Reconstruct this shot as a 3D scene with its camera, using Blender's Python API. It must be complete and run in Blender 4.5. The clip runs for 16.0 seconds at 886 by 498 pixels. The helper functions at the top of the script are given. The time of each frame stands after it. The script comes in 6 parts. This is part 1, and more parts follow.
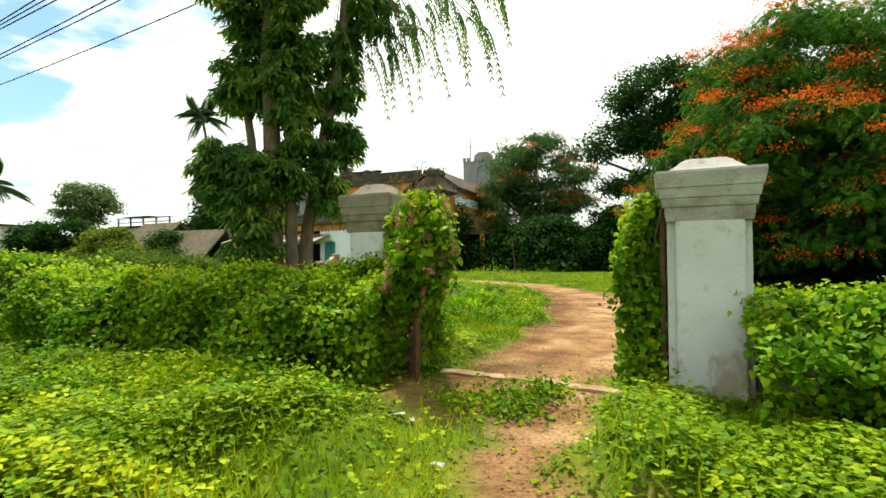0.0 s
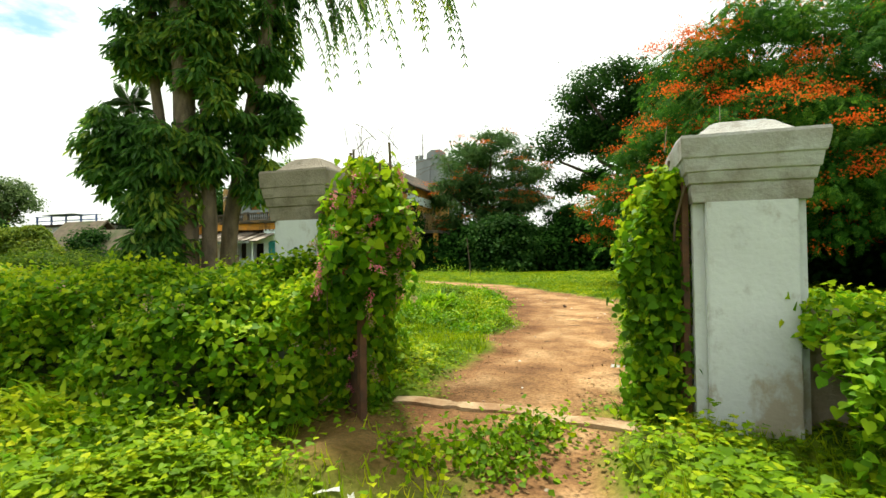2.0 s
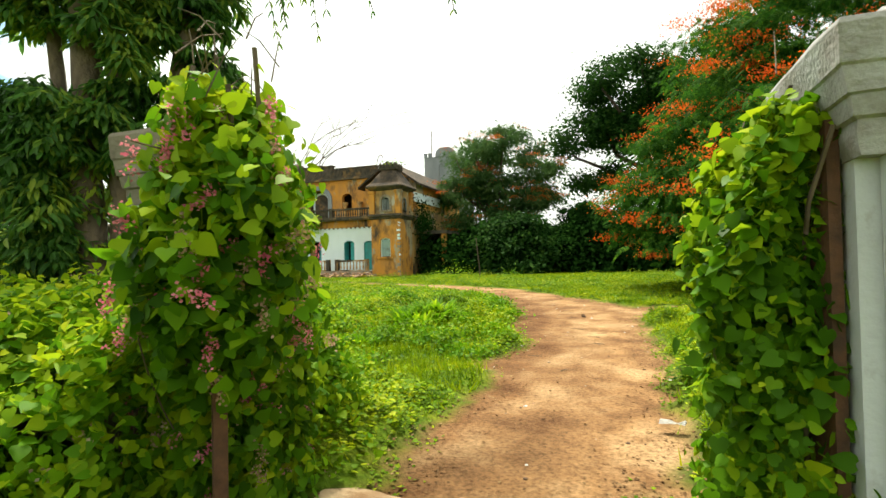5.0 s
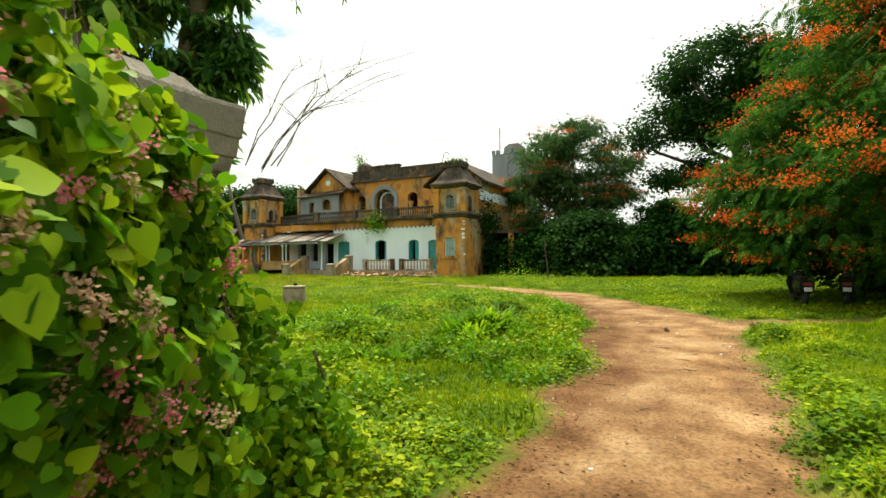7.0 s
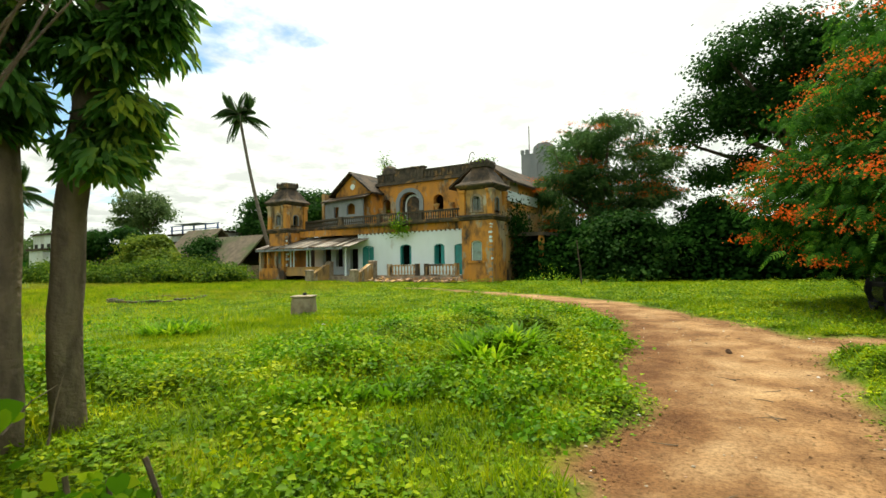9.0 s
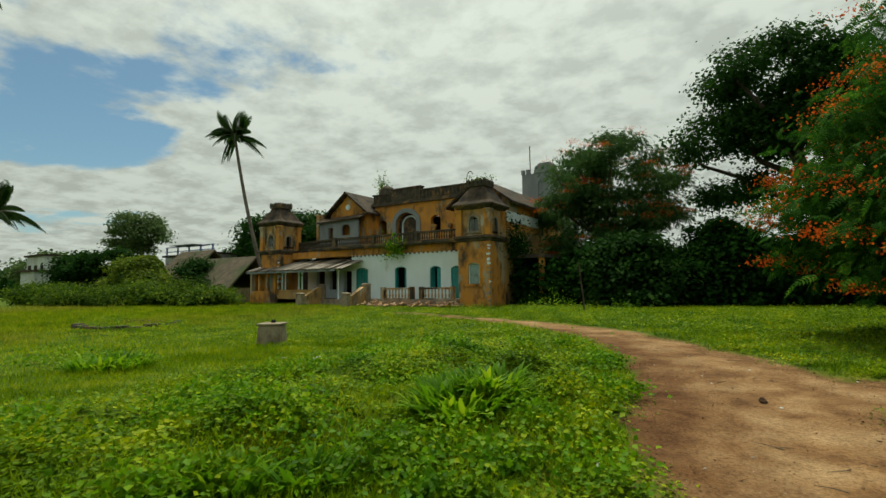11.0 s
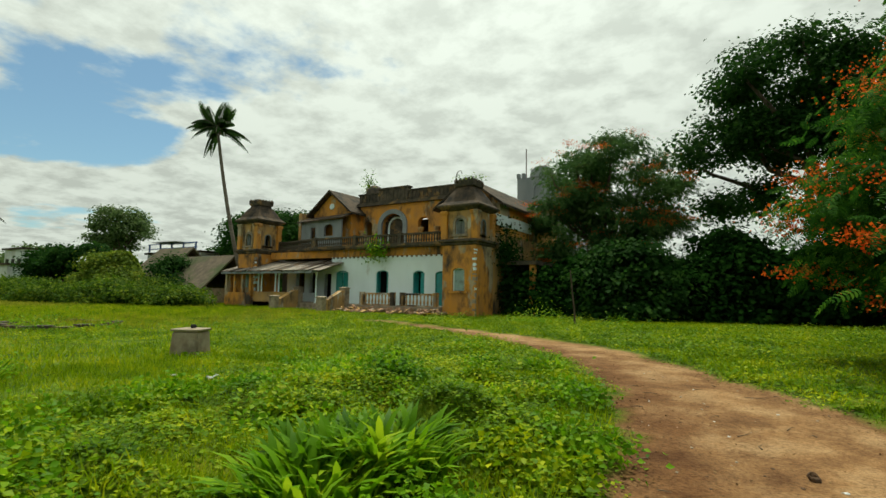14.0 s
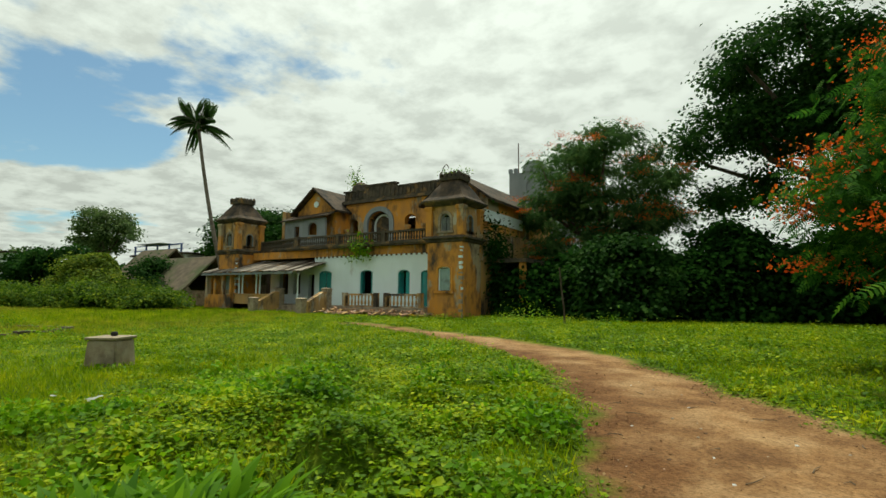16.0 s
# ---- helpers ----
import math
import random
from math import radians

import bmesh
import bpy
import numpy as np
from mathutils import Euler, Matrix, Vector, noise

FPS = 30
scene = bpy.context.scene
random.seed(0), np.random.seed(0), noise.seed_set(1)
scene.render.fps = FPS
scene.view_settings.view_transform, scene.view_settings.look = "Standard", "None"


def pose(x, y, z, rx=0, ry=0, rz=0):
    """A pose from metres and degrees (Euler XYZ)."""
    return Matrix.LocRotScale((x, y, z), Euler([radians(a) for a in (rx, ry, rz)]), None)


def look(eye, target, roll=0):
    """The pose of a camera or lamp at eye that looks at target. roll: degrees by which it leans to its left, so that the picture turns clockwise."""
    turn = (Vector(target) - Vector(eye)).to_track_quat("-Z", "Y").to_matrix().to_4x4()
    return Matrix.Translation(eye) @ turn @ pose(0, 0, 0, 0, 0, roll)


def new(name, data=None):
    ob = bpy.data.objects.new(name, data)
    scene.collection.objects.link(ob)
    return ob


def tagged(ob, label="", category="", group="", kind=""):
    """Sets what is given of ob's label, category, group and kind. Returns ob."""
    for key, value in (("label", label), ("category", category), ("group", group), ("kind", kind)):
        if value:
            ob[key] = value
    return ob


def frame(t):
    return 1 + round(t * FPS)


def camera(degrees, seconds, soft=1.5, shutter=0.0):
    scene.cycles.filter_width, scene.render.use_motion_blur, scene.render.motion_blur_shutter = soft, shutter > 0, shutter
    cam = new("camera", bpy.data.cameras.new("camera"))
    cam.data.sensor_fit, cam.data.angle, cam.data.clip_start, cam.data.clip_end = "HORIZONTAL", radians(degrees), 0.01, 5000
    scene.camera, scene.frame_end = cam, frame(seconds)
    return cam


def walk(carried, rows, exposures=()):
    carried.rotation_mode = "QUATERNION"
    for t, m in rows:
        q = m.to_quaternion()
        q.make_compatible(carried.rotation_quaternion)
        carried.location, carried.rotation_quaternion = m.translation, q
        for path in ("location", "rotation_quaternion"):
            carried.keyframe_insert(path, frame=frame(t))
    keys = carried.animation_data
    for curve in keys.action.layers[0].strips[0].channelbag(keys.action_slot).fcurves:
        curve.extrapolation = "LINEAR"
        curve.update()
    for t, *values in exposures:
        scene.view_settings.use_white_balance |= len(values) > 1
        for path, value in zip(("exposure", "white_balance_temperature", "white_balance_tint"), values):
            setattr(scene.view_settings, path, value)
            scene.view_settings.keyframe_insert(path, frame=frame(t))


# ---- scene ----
cam = camera(83.3, 16.0, soft=1.5, shutter=0.2)
METRES, EYE, TILT, LEAN, TURN = 12.712, 1.5, 0.0, 0.0, 23.5
ROWS = [
    (0.0, 0.0, 0.0, 0.0, 0.01, 0.99, 0.5),
    (0.5, -0.0019, 0.0267, -0.0019, -0.75, 1.02, 0.45),
    (1.0, -0.0017, 0.0565, -0.0009, -1.29, 1.06, 0.47),
    (1.5, -0.0037, 0.0889, -0.0038, -2.89, 1.07, 0.54),
    (2.0, -0.0018, 0.1177, -0.0046, -5.52, 1.02, 0.71),
    (2.5, 0.0087, 0.1469, -0.0041, -5.84, 1.07, 0.72),
    (3.0, 0.0156, 0.1733, -0.0066, -5.84, 1.07, 0.8),
    (3.5, 0.0204, 0.1992, -0.006, -5.86, 1.06, 0.94),
    (6.0, 0.063, 0.3141, 0.0003, -0.26, 1.14, 0.93),
    (6.5, 0.0699, 0.3383, 0.0003, 2.21, 1.09, 0.61),
    (7.0, 0.072, 0.3688, 0.002, 4.09, 1.19, 0.42),
    (7.5, 0.0772, 0.3979, 0.0029, 5.32, 1.24, 0.57),
    (8.0, 0.0824, 0.43, 0.0059, 7.06, 1.29, 0.57),
    (10.5, 0.1078, 0.5931, 0.0106, 8.04, 2.34, 1.01),
    (11.0, 0.1175, 0.6273, 0.0119, 8.18, 4.22, 0.75),
    (11.5, 0.1237, 0.6636, 0.0127, 8.2, 5.07, 0.42),
    (12.0, 0.1366, 0.6982, 0.0104, 8.18, 5.1, 0.33),
    (12.5, 0.1471, 0.7281, 0.0091, 8.13, 5.07, -0.28),
    (13.0, 0.1547, 0.7642, 0.0093, 8.12, 5.08, -0.65),
    (13.5, 0.1653, 0.7929, 0.0084, 8.1, 5.09, -0.72),
    (14.0, 0.1731, 0.8294, 0.0069, 8.09, 5.09, -1.0),
    (14.5, 0.1799, 0.8618, 0.0074, 8.1, 5.08, -0.9),
    (15.0, 0.1959, 0.8968, 0.0069, 8.14, 5.06, -0.43),
    (15.5, 0.2091, 0.9283, 0.0054, 8.13, 5.08, -0.43),
    (16.0, 0.2247, 0.9641, 0.0061, 8.12, 5.13, -0.41),
]
walk(cam, [(t, pose(0, 0, EYE, TILT, LEAN, TURN) @ pose(METRES * x, METRES * y, METRES * z, 90 + pitch, roll, yaw)) for t, x, y, z, yaw, pitch, roll in ROWS],
     exposures=[(0.0, 0.5, 6700, 8), (2.5, 0.68, 6700, 8), (3.5, 0.76, 6700, 8), (6.0, 0.5, 6750, 8), (8.0, 0.3, 6700, 7), (10.4, 0.22, 6650, 5), (11.0, -0.74, 6600, 1), (11.6, -0.8, 6600, 1), (12.5, -0.52, 6600, 1), (16.0, -0.42, 6600, 1)])

# ---- sky and sun ----
SUN_AZ, SUN_EL = radians(33), radians(66)      # azimuth measured from +y towards -x
sun_dir = Vector((-math.sin(SUN_AZ) * math.cos(SUN_EL), math.cos(SUN_AZ) * math.cos(SUN_EL), math.sin(SUN_EL)))
sun = new("sun", bpy.data.lights.new("sun", "SUN"))
sun.data.energy, sun.data.angle, sun.data.color = 5.0, radians(6), (1.0, 0.94, 0.8)
sun.matrix_world = look(sun_dir * 50, (0, 0, 0))

world = bpy.data.worlds.new("world")
scene.world = world
world.use_nodes = True
wn, wl = world.node_tree.nodes, world.node_tree.links
wn.clear()


def wnode(kind, **kw):
    n = wn.new(kind)
    for k, v in kw.items():
        n.inputs[k].default_value = v
    return n


def wmath(op, a, b=None):
    n = wn.new("ShaderNodeMath")
    n.operation = op
    for i, v in enumerate((a, b)):
        if v is None:
            continue
        if isinstance(v, (int, float)):
            n.inputs[i].default_value = v
        else:
            wl.new(v, n.inputs[i])
    return n.outputs[0]


wtc = wn.new("ShaderNodeTexCoord")
sep = wn.new("ShaderNodeSeparateXYZ")
wl.new(wtc.outputs["Generated"], sep.inputs[0])
# directions are laid on a flat cloud deck, so that the clouds flatten towards the horizon
h = wmath("ADD", wmath("MAXIMUM", sep.outputs[2], 0.0), 0.16)
deck = wn.new("ShaderNodeCombineXYZ")
wl.new(wmath("DIVIDE", sep.outputs[0], h), deck.inputs[0])
wl.new(wmath("DIVIDE", sep.outputs[1], h), deck.inputs[1])
big = wnode("ShaderNodeTexNoise", Scale=1.15, Detail=9.0, Roughness=0.55, Distortion=0.15)
wl.new(deck.outputs[0], big.inputs["Vector"])
fine = wnode("ShaderNodeTexNoise", Scale=5.2, Detail=9.0, Roughness=0.6)
wl.new(deck.outputs[0], fine.inputs["Vector"])
puff = wn.new("ShaderNodeMapRange")
wl.new(fine.outputs["Fac"], puff.inputs[0])
puff.inputs[1].default_value, puff.inputs[2].default_value = 0.38, 0.58
# the cover opens where blue shows
gap = wn.new("ShaderNodeVectorMath")
gap.operation = "DOT_PRODUCT"
wl.new(wtc.outputs["Generated"], gap.inputs[0])
gap.inputs[1].default_value = Vector((-0.84, 0.3, 0.5)).normalized()
gapr = wn.new("ShaderNodeMapRange")
gapr.interpolation_type = "SMOOTHSTEP"
wl.new(gap.outputs["Value"], gapr.inputs[0])
gapr.inputs[1].default_value, gapr.inputs[2].default_value, gapr.inputs[3].default_value, gapr.inputs[4].default_value = 0.87, 0.985, -0.06, 0.15
openness = gapr.outputs[0]
cover = wn.new("ShaderNodeMapRange")
cover.interpolation_type = "SMOOTHSTEP"
wl.new(wmath("SUBTRACT", big.outputs["Fac"], openness), cover.inputs[0])
cover.inputs[1].default_value, cover.inputs[2].default_value = 0.34, 0.42
sky = wn.new("ShaderNodeTexSky")
sky.sky_type, sky.sun_disc, sky.sun_elevation, sky.sun_rotation = "NISHITA", False, SUN_EL, -SUN_AZ
skyscale = wn.new("ShaderNodeVectorMath")
skyscale.operation = "SCALE"
clear = wn.new("ShaderNodeVectorMath")
clear.operation = "MULTIPLY"
clear.inputs[1].default_value = (0.8, 1.0, 1.0)
wl.new(sky.outputs[0], clear.inputs[0])
wl.new(clear.outputs[0], skyscale.inputs[0])
skyscale.inputs["Scale"].default_value = 0.145
dotn = wn.new("ShaderNodeVectorMath")
dotn.operation = "DOT_PRODUCT"
wl.new(wtc.outputs["Generated"], dotn.inputs[0])
dotn.inputs[1].default_value = sun_dir
glow = wmath("POWER", wmath("MAXIMUM", dotn.outputs["Value"], 0.0), 3.0)
bright = wmath("ADD", wmath("MULTIPLY", puff.outputs[0], 0.3), wmath("MULTIPLY", glow, 0.8))
bright = wmath("ADD", bright, 0.64)
cloud = wn.new("ShaderNodeVectorMath")
cloud.operation = "SCALE"
cloud.inputs[0].default_value = (0.95, 1.0, 0.93)
wl.new(bright, cloud.inputs["Scale"])
haze = wn.new("ShaderNodeMix")
haze.data_type = "RGBA"
haze.inputs["Factor"].default_value = 0.04
wl.new(skyscale.outputs[0], haze.inputs["A"])
haze.inputs["B"].default_value = (0.6, 0.7, 0.7, 1)
skymix = wn.new("ShaderNodeMix")
skymix.data_type = "RGBA"
wl.new(cover.outputs[0], skymix.inputs["Factor"])
wl.new(haze.outputs["Result"], skymix.inputs["A"])
wl.new(cloud.outputs[0], skymix.inputs["B"])
bg, wout = wn.new("ShaderNodeBackground"), wn.new("ShaderNodeOutputWorld")
wl.new(skymix.outputs["Result"], bg.inputs[0])
wl.new(bg.outputs[0], wout.inputs[0])


# ---- materials ----
def material(name, a, b, scale=6.0, c=None, cscale=0.7, cut=(0.45, 0.62), rough=0.85, bump=0.25, bscale=40.0, stretch=(1, 1, 1), metal=0.0, d=None, dscale=0.9, dcut=(0.55, 0.62)):
    """Two colours mixed by fine noise, a third one in larger stains, and a noise relief."""
    m = bpy.data.materials.new(name)
    m.use_nodes = True
    n, l = m.node_tree.nodes, m.node_tree.links
    p = n["Principled BSDF"]
    p.inputs["Roughness"].default_value, p.inputs["Metallic"].default_value = rough, metal
    p.inputs["Specular IOR Level"].default_value = 0.2 if rough > 0.55 else 0.5
    tc, mp = n.new("ShaderNodeTexCoord"), n.new("ShaderNodeMapping")
    l.new(tc.outputs["Object"], mp.inputs[0])
    mp.inputs["Scale"].default_value = stretch
    t = n.new("ShaderNodeTexNoise")
    t.inputs["Scale"].default_value, t.inputs["Detail"].default_value = scale, 6
    l.new(mp.outputs[0], t.inputs["Vector"])
    r = n.new("ShaderNodeMapRange")
    l.new(t.outputs["Fac"], r.inputs[0])
    r.inputs[1].default_value, r.inputs[2].default_value = 0.35, 0.65
    x = n.new("ShaderNodeMix")
    x.data_type = "RGBA"
    l.new(r.outputs[0], x.inputs["Factor"])
    x.inputs["A"].default_value, x.inputs["B"].default_value = (*a, 1), (*b, 1)
    out = x.outputs["Result"]
    for c, cscale, cut in ((d, dscale, dcut), (c, cscale, cut)):
        if not c:
            continue
        t2 = n.new("ShaderNodeTexNoise")
        t2.inputs["Scale"].default_value, t2.inputs["Detail"].default_value, t2.inputs["Roughness"].default_value = cscale, 9, 0.65
        l.new(mp.outputs[0], t2.inputs["Vector"])
        r2 = n.new("ShaderNodeMapRange")
        l.new(t2.outputs["Fac"], r2.inputs[0])
        r2.inputs[1].default_value, r2.inputs[2].default_value = cut
        y = n.new("ShaderNodeMix")
        y.data_type = "RGBA"
        l.new(r2.outputs[0], y.inputs["Factor"])
        l.new(out, y.inputs["A"])
        y.inputs["B"].default_value = (*c, 1)
        out = y.outputs["Result"]
    l.new(out, p.inputs["Base Color"])
    if bump:
        t3, bm_ = n.new("ShaderNodeTexNoise"), n.new("ShaderNodeBump")
        t3.inputs["Scale"].default_value, t3.inputs["Detail"].default_value = bscale, 4
        l.new(tc.outputs["Object"], t3.inputs["Vector"])
        bm_.inputs["Strength"].default_value, bm_.inputs["Distance"].default_value = bump, 0.03
        l.new(t3.outputs["Fac"], bm_.inputs["Height"])
        l.new(bm_.outputs[0], p.inputs["Normal"])
    return m


def leaf_material(name, dark, mid, light, rough=0.5, glow=0.44, gloss=0.07):
    """Foliage: each leaf takes its own tone; part of the light passes through."""
    m = bpy.data.materials.new(name)
    m.use_nodes = True
    n, l = m.node_tree.nodes, m.node_tree.links
    p = n["Principled BSDF"]
    p.inputs["Roughness"].default_value = rough
    p.inputs["Specular IOR Level"].default_value = gloss
    g, ramp = n.new("ShaderNodeNewGeometry"), n.new("ShaderNodeValToRGB")
    e = ramp.color_ramp.elements
    e[0].color, e[1].color, e[1].position = (*dark, 1), (*light, 1), 1.0
    k = e.new(0.55)
    k.color = (*mid, 1)
    t = n.new("ShaderNodeTexNoise")
    t.inputs["Scale"].default_value, t.inputs["Detail"].default_value = 0.9, 3
    tc = n.new("ShaderNodeTexCoord")
    l.new(tc.outputs["Object"], t.inputs["Vector"])
    mr = n.new("ShaderNodeMapRange")
    l.new(t.outputs["Fac"], mr.inputs[0])
    mr.inputs[1].default_value, mr.inputs[2].default_value = 0.3, 0.7
    ad = n.new("ShaderNodeMath")
    ad.operation = "MULTIPLY_ADD"
    l.new(g.outputs["Random Per Island"], ad.inputs[0])
    ad.inputs[1].default_value = 0.5
    sc = n.new("ShaderNodeMath")
    sc.operation = "MULTIPLY"
    l.new(mr.outputs[0], sc.inputs[0])
    sc.inputs[1].default_value = 0.5
    l.new(sc.outputs[0], ad.inputs[2])
    l.new(ad.outputs[0], ramp.inputs[0])
    l.new(ramp.outputs[0], p.inputs["Base Color"])
    tr, mx = n.new("ShaderNodeBsdfTranslucent"), n.new("ShaderNodeMixShader")
    l.new(ramp.outputs[0], tr.inputs[0])
    mx.inputs[0].default_value = glow
    l.new(p.outputs[0], mx.inputs[1])
    l.new(tr.outputs[0], mx.inputs[2])
    l.new(mx.outputs[0], n["Material Output"].inputs[0])
    return m


OCHRE = material("ochre_plaster", (0.64, 0.29, 0.045), (0.45, 0.22, 0.065), 1.3, (0.065, 0.052, 0.04), 0.9, (0.5, 0.65), bscale=12, stretch=(1, 1, 0.55), d=(0.42, 0.35, 0.23), dscale=0.7, dcut=(0.55, 0.6))
OCHRE_PALE = material("pale_ochre_plaster", (0.52, 0.31, 0.1), (0.38, 0.25, 0.12), 1.4, (0.06, 0.05, 0.04), 1.0, (0.48, 0.62), bscale=12, stretch=(1, 1, 0.45), d=(0.5, 0.47, 0.38), dscale=1.3, dcut=(0.55, 0.62))
WHITE = material("white_limewash", (0.76, 0.87, 0.9), (0.7, 0.81, 0.83), 1.0, (0.45, 0.47, 0.44), 0.8, (0.58, 0.74), bscale=14, stretch=(1, 1, 0.5))
MOULD = material("blackened_plaster", (0.05, 0.045, 0.037), (0.11, 0.09, 0.065), 2.2, (0.3, 0.18, 0.07), 1.3, (0.54, 0.68), bscale=20)
ROOF = material("weathered_roof_tile", (0.055, 0.042, 0.03), (0.1, 0.07, 0.045), 3.5, (0.02, 0.019, 0.016), 1.2, (0.45, 0.62), bscale=20)
SHEET = material("rusty_sheet_roof", (0.3, 0.27, 0.23), (0.2, 0.165, 0.13), 2.0, (0.1, 0.07, 0.05), 0.8, (0.5, 0.65), rough=0.6, bscale=20)
GREYWALL = material("grey_cement_wall", (0.27, 0.3, 0.31), (0.2, 0.23, 0.24), 1.0, (0.09, 0.1, 0.1), 0.5, (0.5, 0.75), stretch=(1, 1, 0.4))
TEAL = material("teal_paint", (0.02, 0.3, 0.29), (0.03, 0.22, 0.22), 3.0, (0.07, 0.12, 0.11), 1.5, (0.6, 0.8), rough=0.5, bump=0.1)
PALE_TEAL = material("faded_teal_paint", (0.3, 0.42, 0.4), (0.24, 0.35, 0.33), 3.0, (0.16, 0.17, 0.15), 1.5, (0.58, 0.75), rough=0.6, bump=0.1)
SLATE_PAINT = material("slate_grey_paint", (0.16, 0.18, 0.18), (0.1, 0.115, 0.115), 3.0, (0.05, 0.05, 0.045), 1.5, (0.55, 0.75), rough=0.6, bump=0.1)
# Near-black base colour stands in for unlit interiors.
INTERIOR_SHADE = material("interior_shade", (0.02, 0.018, 0.016), (0.03, 0.027, 0.022), 2.0, bump=0)
PILLAR = material("pillar_limewash", (0.56, 0.6, 0.6), (0.47, 0.5, 0.5), 1.6, (0.36, 0.32, 0.25), 1.25, (0.53, 0.6), bump=0.22, bscale=22, stretch=(1, 1, 0.75), d=(0.38, 0.39, 0.38), dscale=5.0, dcut=(0.56, 0.7))
CAPSTONE = material("pillar_cap_cement", (0.3, 0.29, 0.26), (0.4, 0.41, 0.4), 2.5, (0.15, 0.13, 0.1), 1.8, (0.5, 0.68), bump=0.4, bscale=40)
# Cap cement darkened in colour for the shade on its backlit side.
SHADED_CAP = material("shaded_pillar_cap", (0.185, 0.16, 0.12), (0.26, 0.235, 0.19), 2.5, (0.08, 0.07, 0.05), 1.8, (0.5, 0.68), bump=0.4, bscale=40)
CEMENT = material("rough_cement", (0.36, 0.31, 0.23), (0.26, 0.2, 0.14), 5.0, (0.13, 0.11, 0.08), 1.5, (0.5, 0.7), bump=0.5, bscale=25)
DUSTY_CEMENT = material("dusty_cement", (0.4, 0.3, 0.18), (0.31, 0.21, 0.12), 4.0, (0.24, 0.14, 0.07), 2.2, (0.45, 0.62), bump=0.6, bscale=30)
BRICK = material("broken_brick", (0.3, 0.16, 0.09), (0.38, 0.27, 0.19), 4.0, (0.16, 0.11, 0.08), 1.2, (0.5, 0.7), bump=0.4)
RUST = material("rusty_iron", (0.09, 0.05, 0.03), (0.15, 0.075, 0.04), 9.0, (0.05, 0.04, 0.035), 3.0, (0.5, 0.7), rough=0.8, metal=0.2)
BARK = material("grey_bark", (0.17, 0.13, 0.085), (0.09, 0.07, 0.05), 9.0, (0.24, 0.2, 0.13), 1.5, (0.52, 0.7), bump=0.8, bscale=18, stretch=(1, 1, 0.3))
BARK_DARK = material("dark_bark", (0.06, 0.045, 0.03), (0.1, 0.08, 0.055), 6.0, bump=0.7, bscale=14, stretch=(1, 1, 0.3))
PALM_BARK = material("palm_bark", (0.17, 0.15, 0.12), (0.1, 0.085, 0.07), 3.0, bump=0.6, bscale=9, stretch=(0.3, 0.3, 3))
# Dark colour stands in for the shade deep between the leaves.
HEDGE_CORE = material("painted_inner_shade", (0.03, 0.055, 0.01), (0.05, 0.06, 0.02), 9.0, bump=0.8, bscale=14)
CABLE = material("black_cable", (0.02, 0.02, 0.022), (0.03, 0.03, 0.03), 5.0, bump=0)
FAR_WALL = material("distant_whitewash", (0.6, 0.64, 0.66), (0.5, 0.53, 0.55), 0.6, (0.35, 0.33, 0.3), 0.4, (0.5, 0.7), bump=0)
THATCH = material("weathered_thatch", (0.14, 0.11, 0.075), (0.085, 0.07, 0.05), 2.0, (0.06, 0.08, 0.03), 0.4, (0.45, 0.6), bump=0.6, bscale=8)
PAINT_DARK = material("black_enamel", (0.015, 0.015, 0.018), (0.02, 0.02, 0.022), 4.0, rough=0.25, bump=0)
RUBBER = material("black_rubber", (0.02, 0.02, 0.02), (0.03, 0.03, 0.028), 8.0, rough=0.9, bump=0.2)
CHROME = material("dull_chrome", (0.6, 0.6, 0.6), (0.5, 0.5, 0.5), 8.0, rough=0.25, bump=0, metal=1.0)
PLATE = material("white_plate", (0.75, 0.75, 0.73), (0.7, 0.7, 0.68), 8.0, rough=0.5, bump=0)
REDLENS = material("red_lamp_lens", (0.3, 0.02, 0.015), (0.25, 0.02, 0.015), 8.0, rough=0.2, bump=0)
YELLOWCLOTH = material("yellow_plastic_sheet", (0.6, 0.5, 0.05), (0.5, 0.42, 0.05), 8.0, rough=0.5, bump=0.3)
BLUEPAINT = material("blue_painted_steel", (0.1, 0.16, 0.36), (0.13, 0.2, 0.4), 3.0, bump=0)
LITTER = material("pale_litter", (0.65, 0.66, 0.64), (0.5, 0.5, 0.48), 9.0, rough=0.6, bump=0.3)
CLOD = material("dry_clod", (0.12, 0.07, 0.04), (0.07, 0.045, 0.03), 20.0, bump=0.8)

VINE = leaf_material("vine_leaf", (0.01, 0.05, 0.003), (0.12, 0.29, 0.008), (0.48, 0.6, 0.02), glow=0.48, gloss=0.1, rough=0.5)
# Brighter copy of the vine leaf, standing for leaves in the sun.
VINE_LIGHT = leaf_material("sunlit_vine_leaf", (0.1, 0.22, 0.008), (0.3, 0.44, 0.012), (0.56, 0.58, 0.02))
CREEPER = leaf_material("creeper_leaf", (0.012, 0.06, 0.002), (0.14, 0.26, 0.005), (0.5, 0.53, 0.01), glow=0.36)
GRASS = leaf_material("grass_blade", (0.02, 0.08, 0.003), (0.22, 0.33, 0.005), (0.54, 0.51, 0.014), rough=0.6, gloss=0.06, glow=0.36)
TALLGRASS = leaf_material("tall_grass_blade", (0.02, 0.09, 0.004), (0.15, 0.32, 0.007), (0.44, 0.55, 0.02), rough=0.5, gloss=0.08)
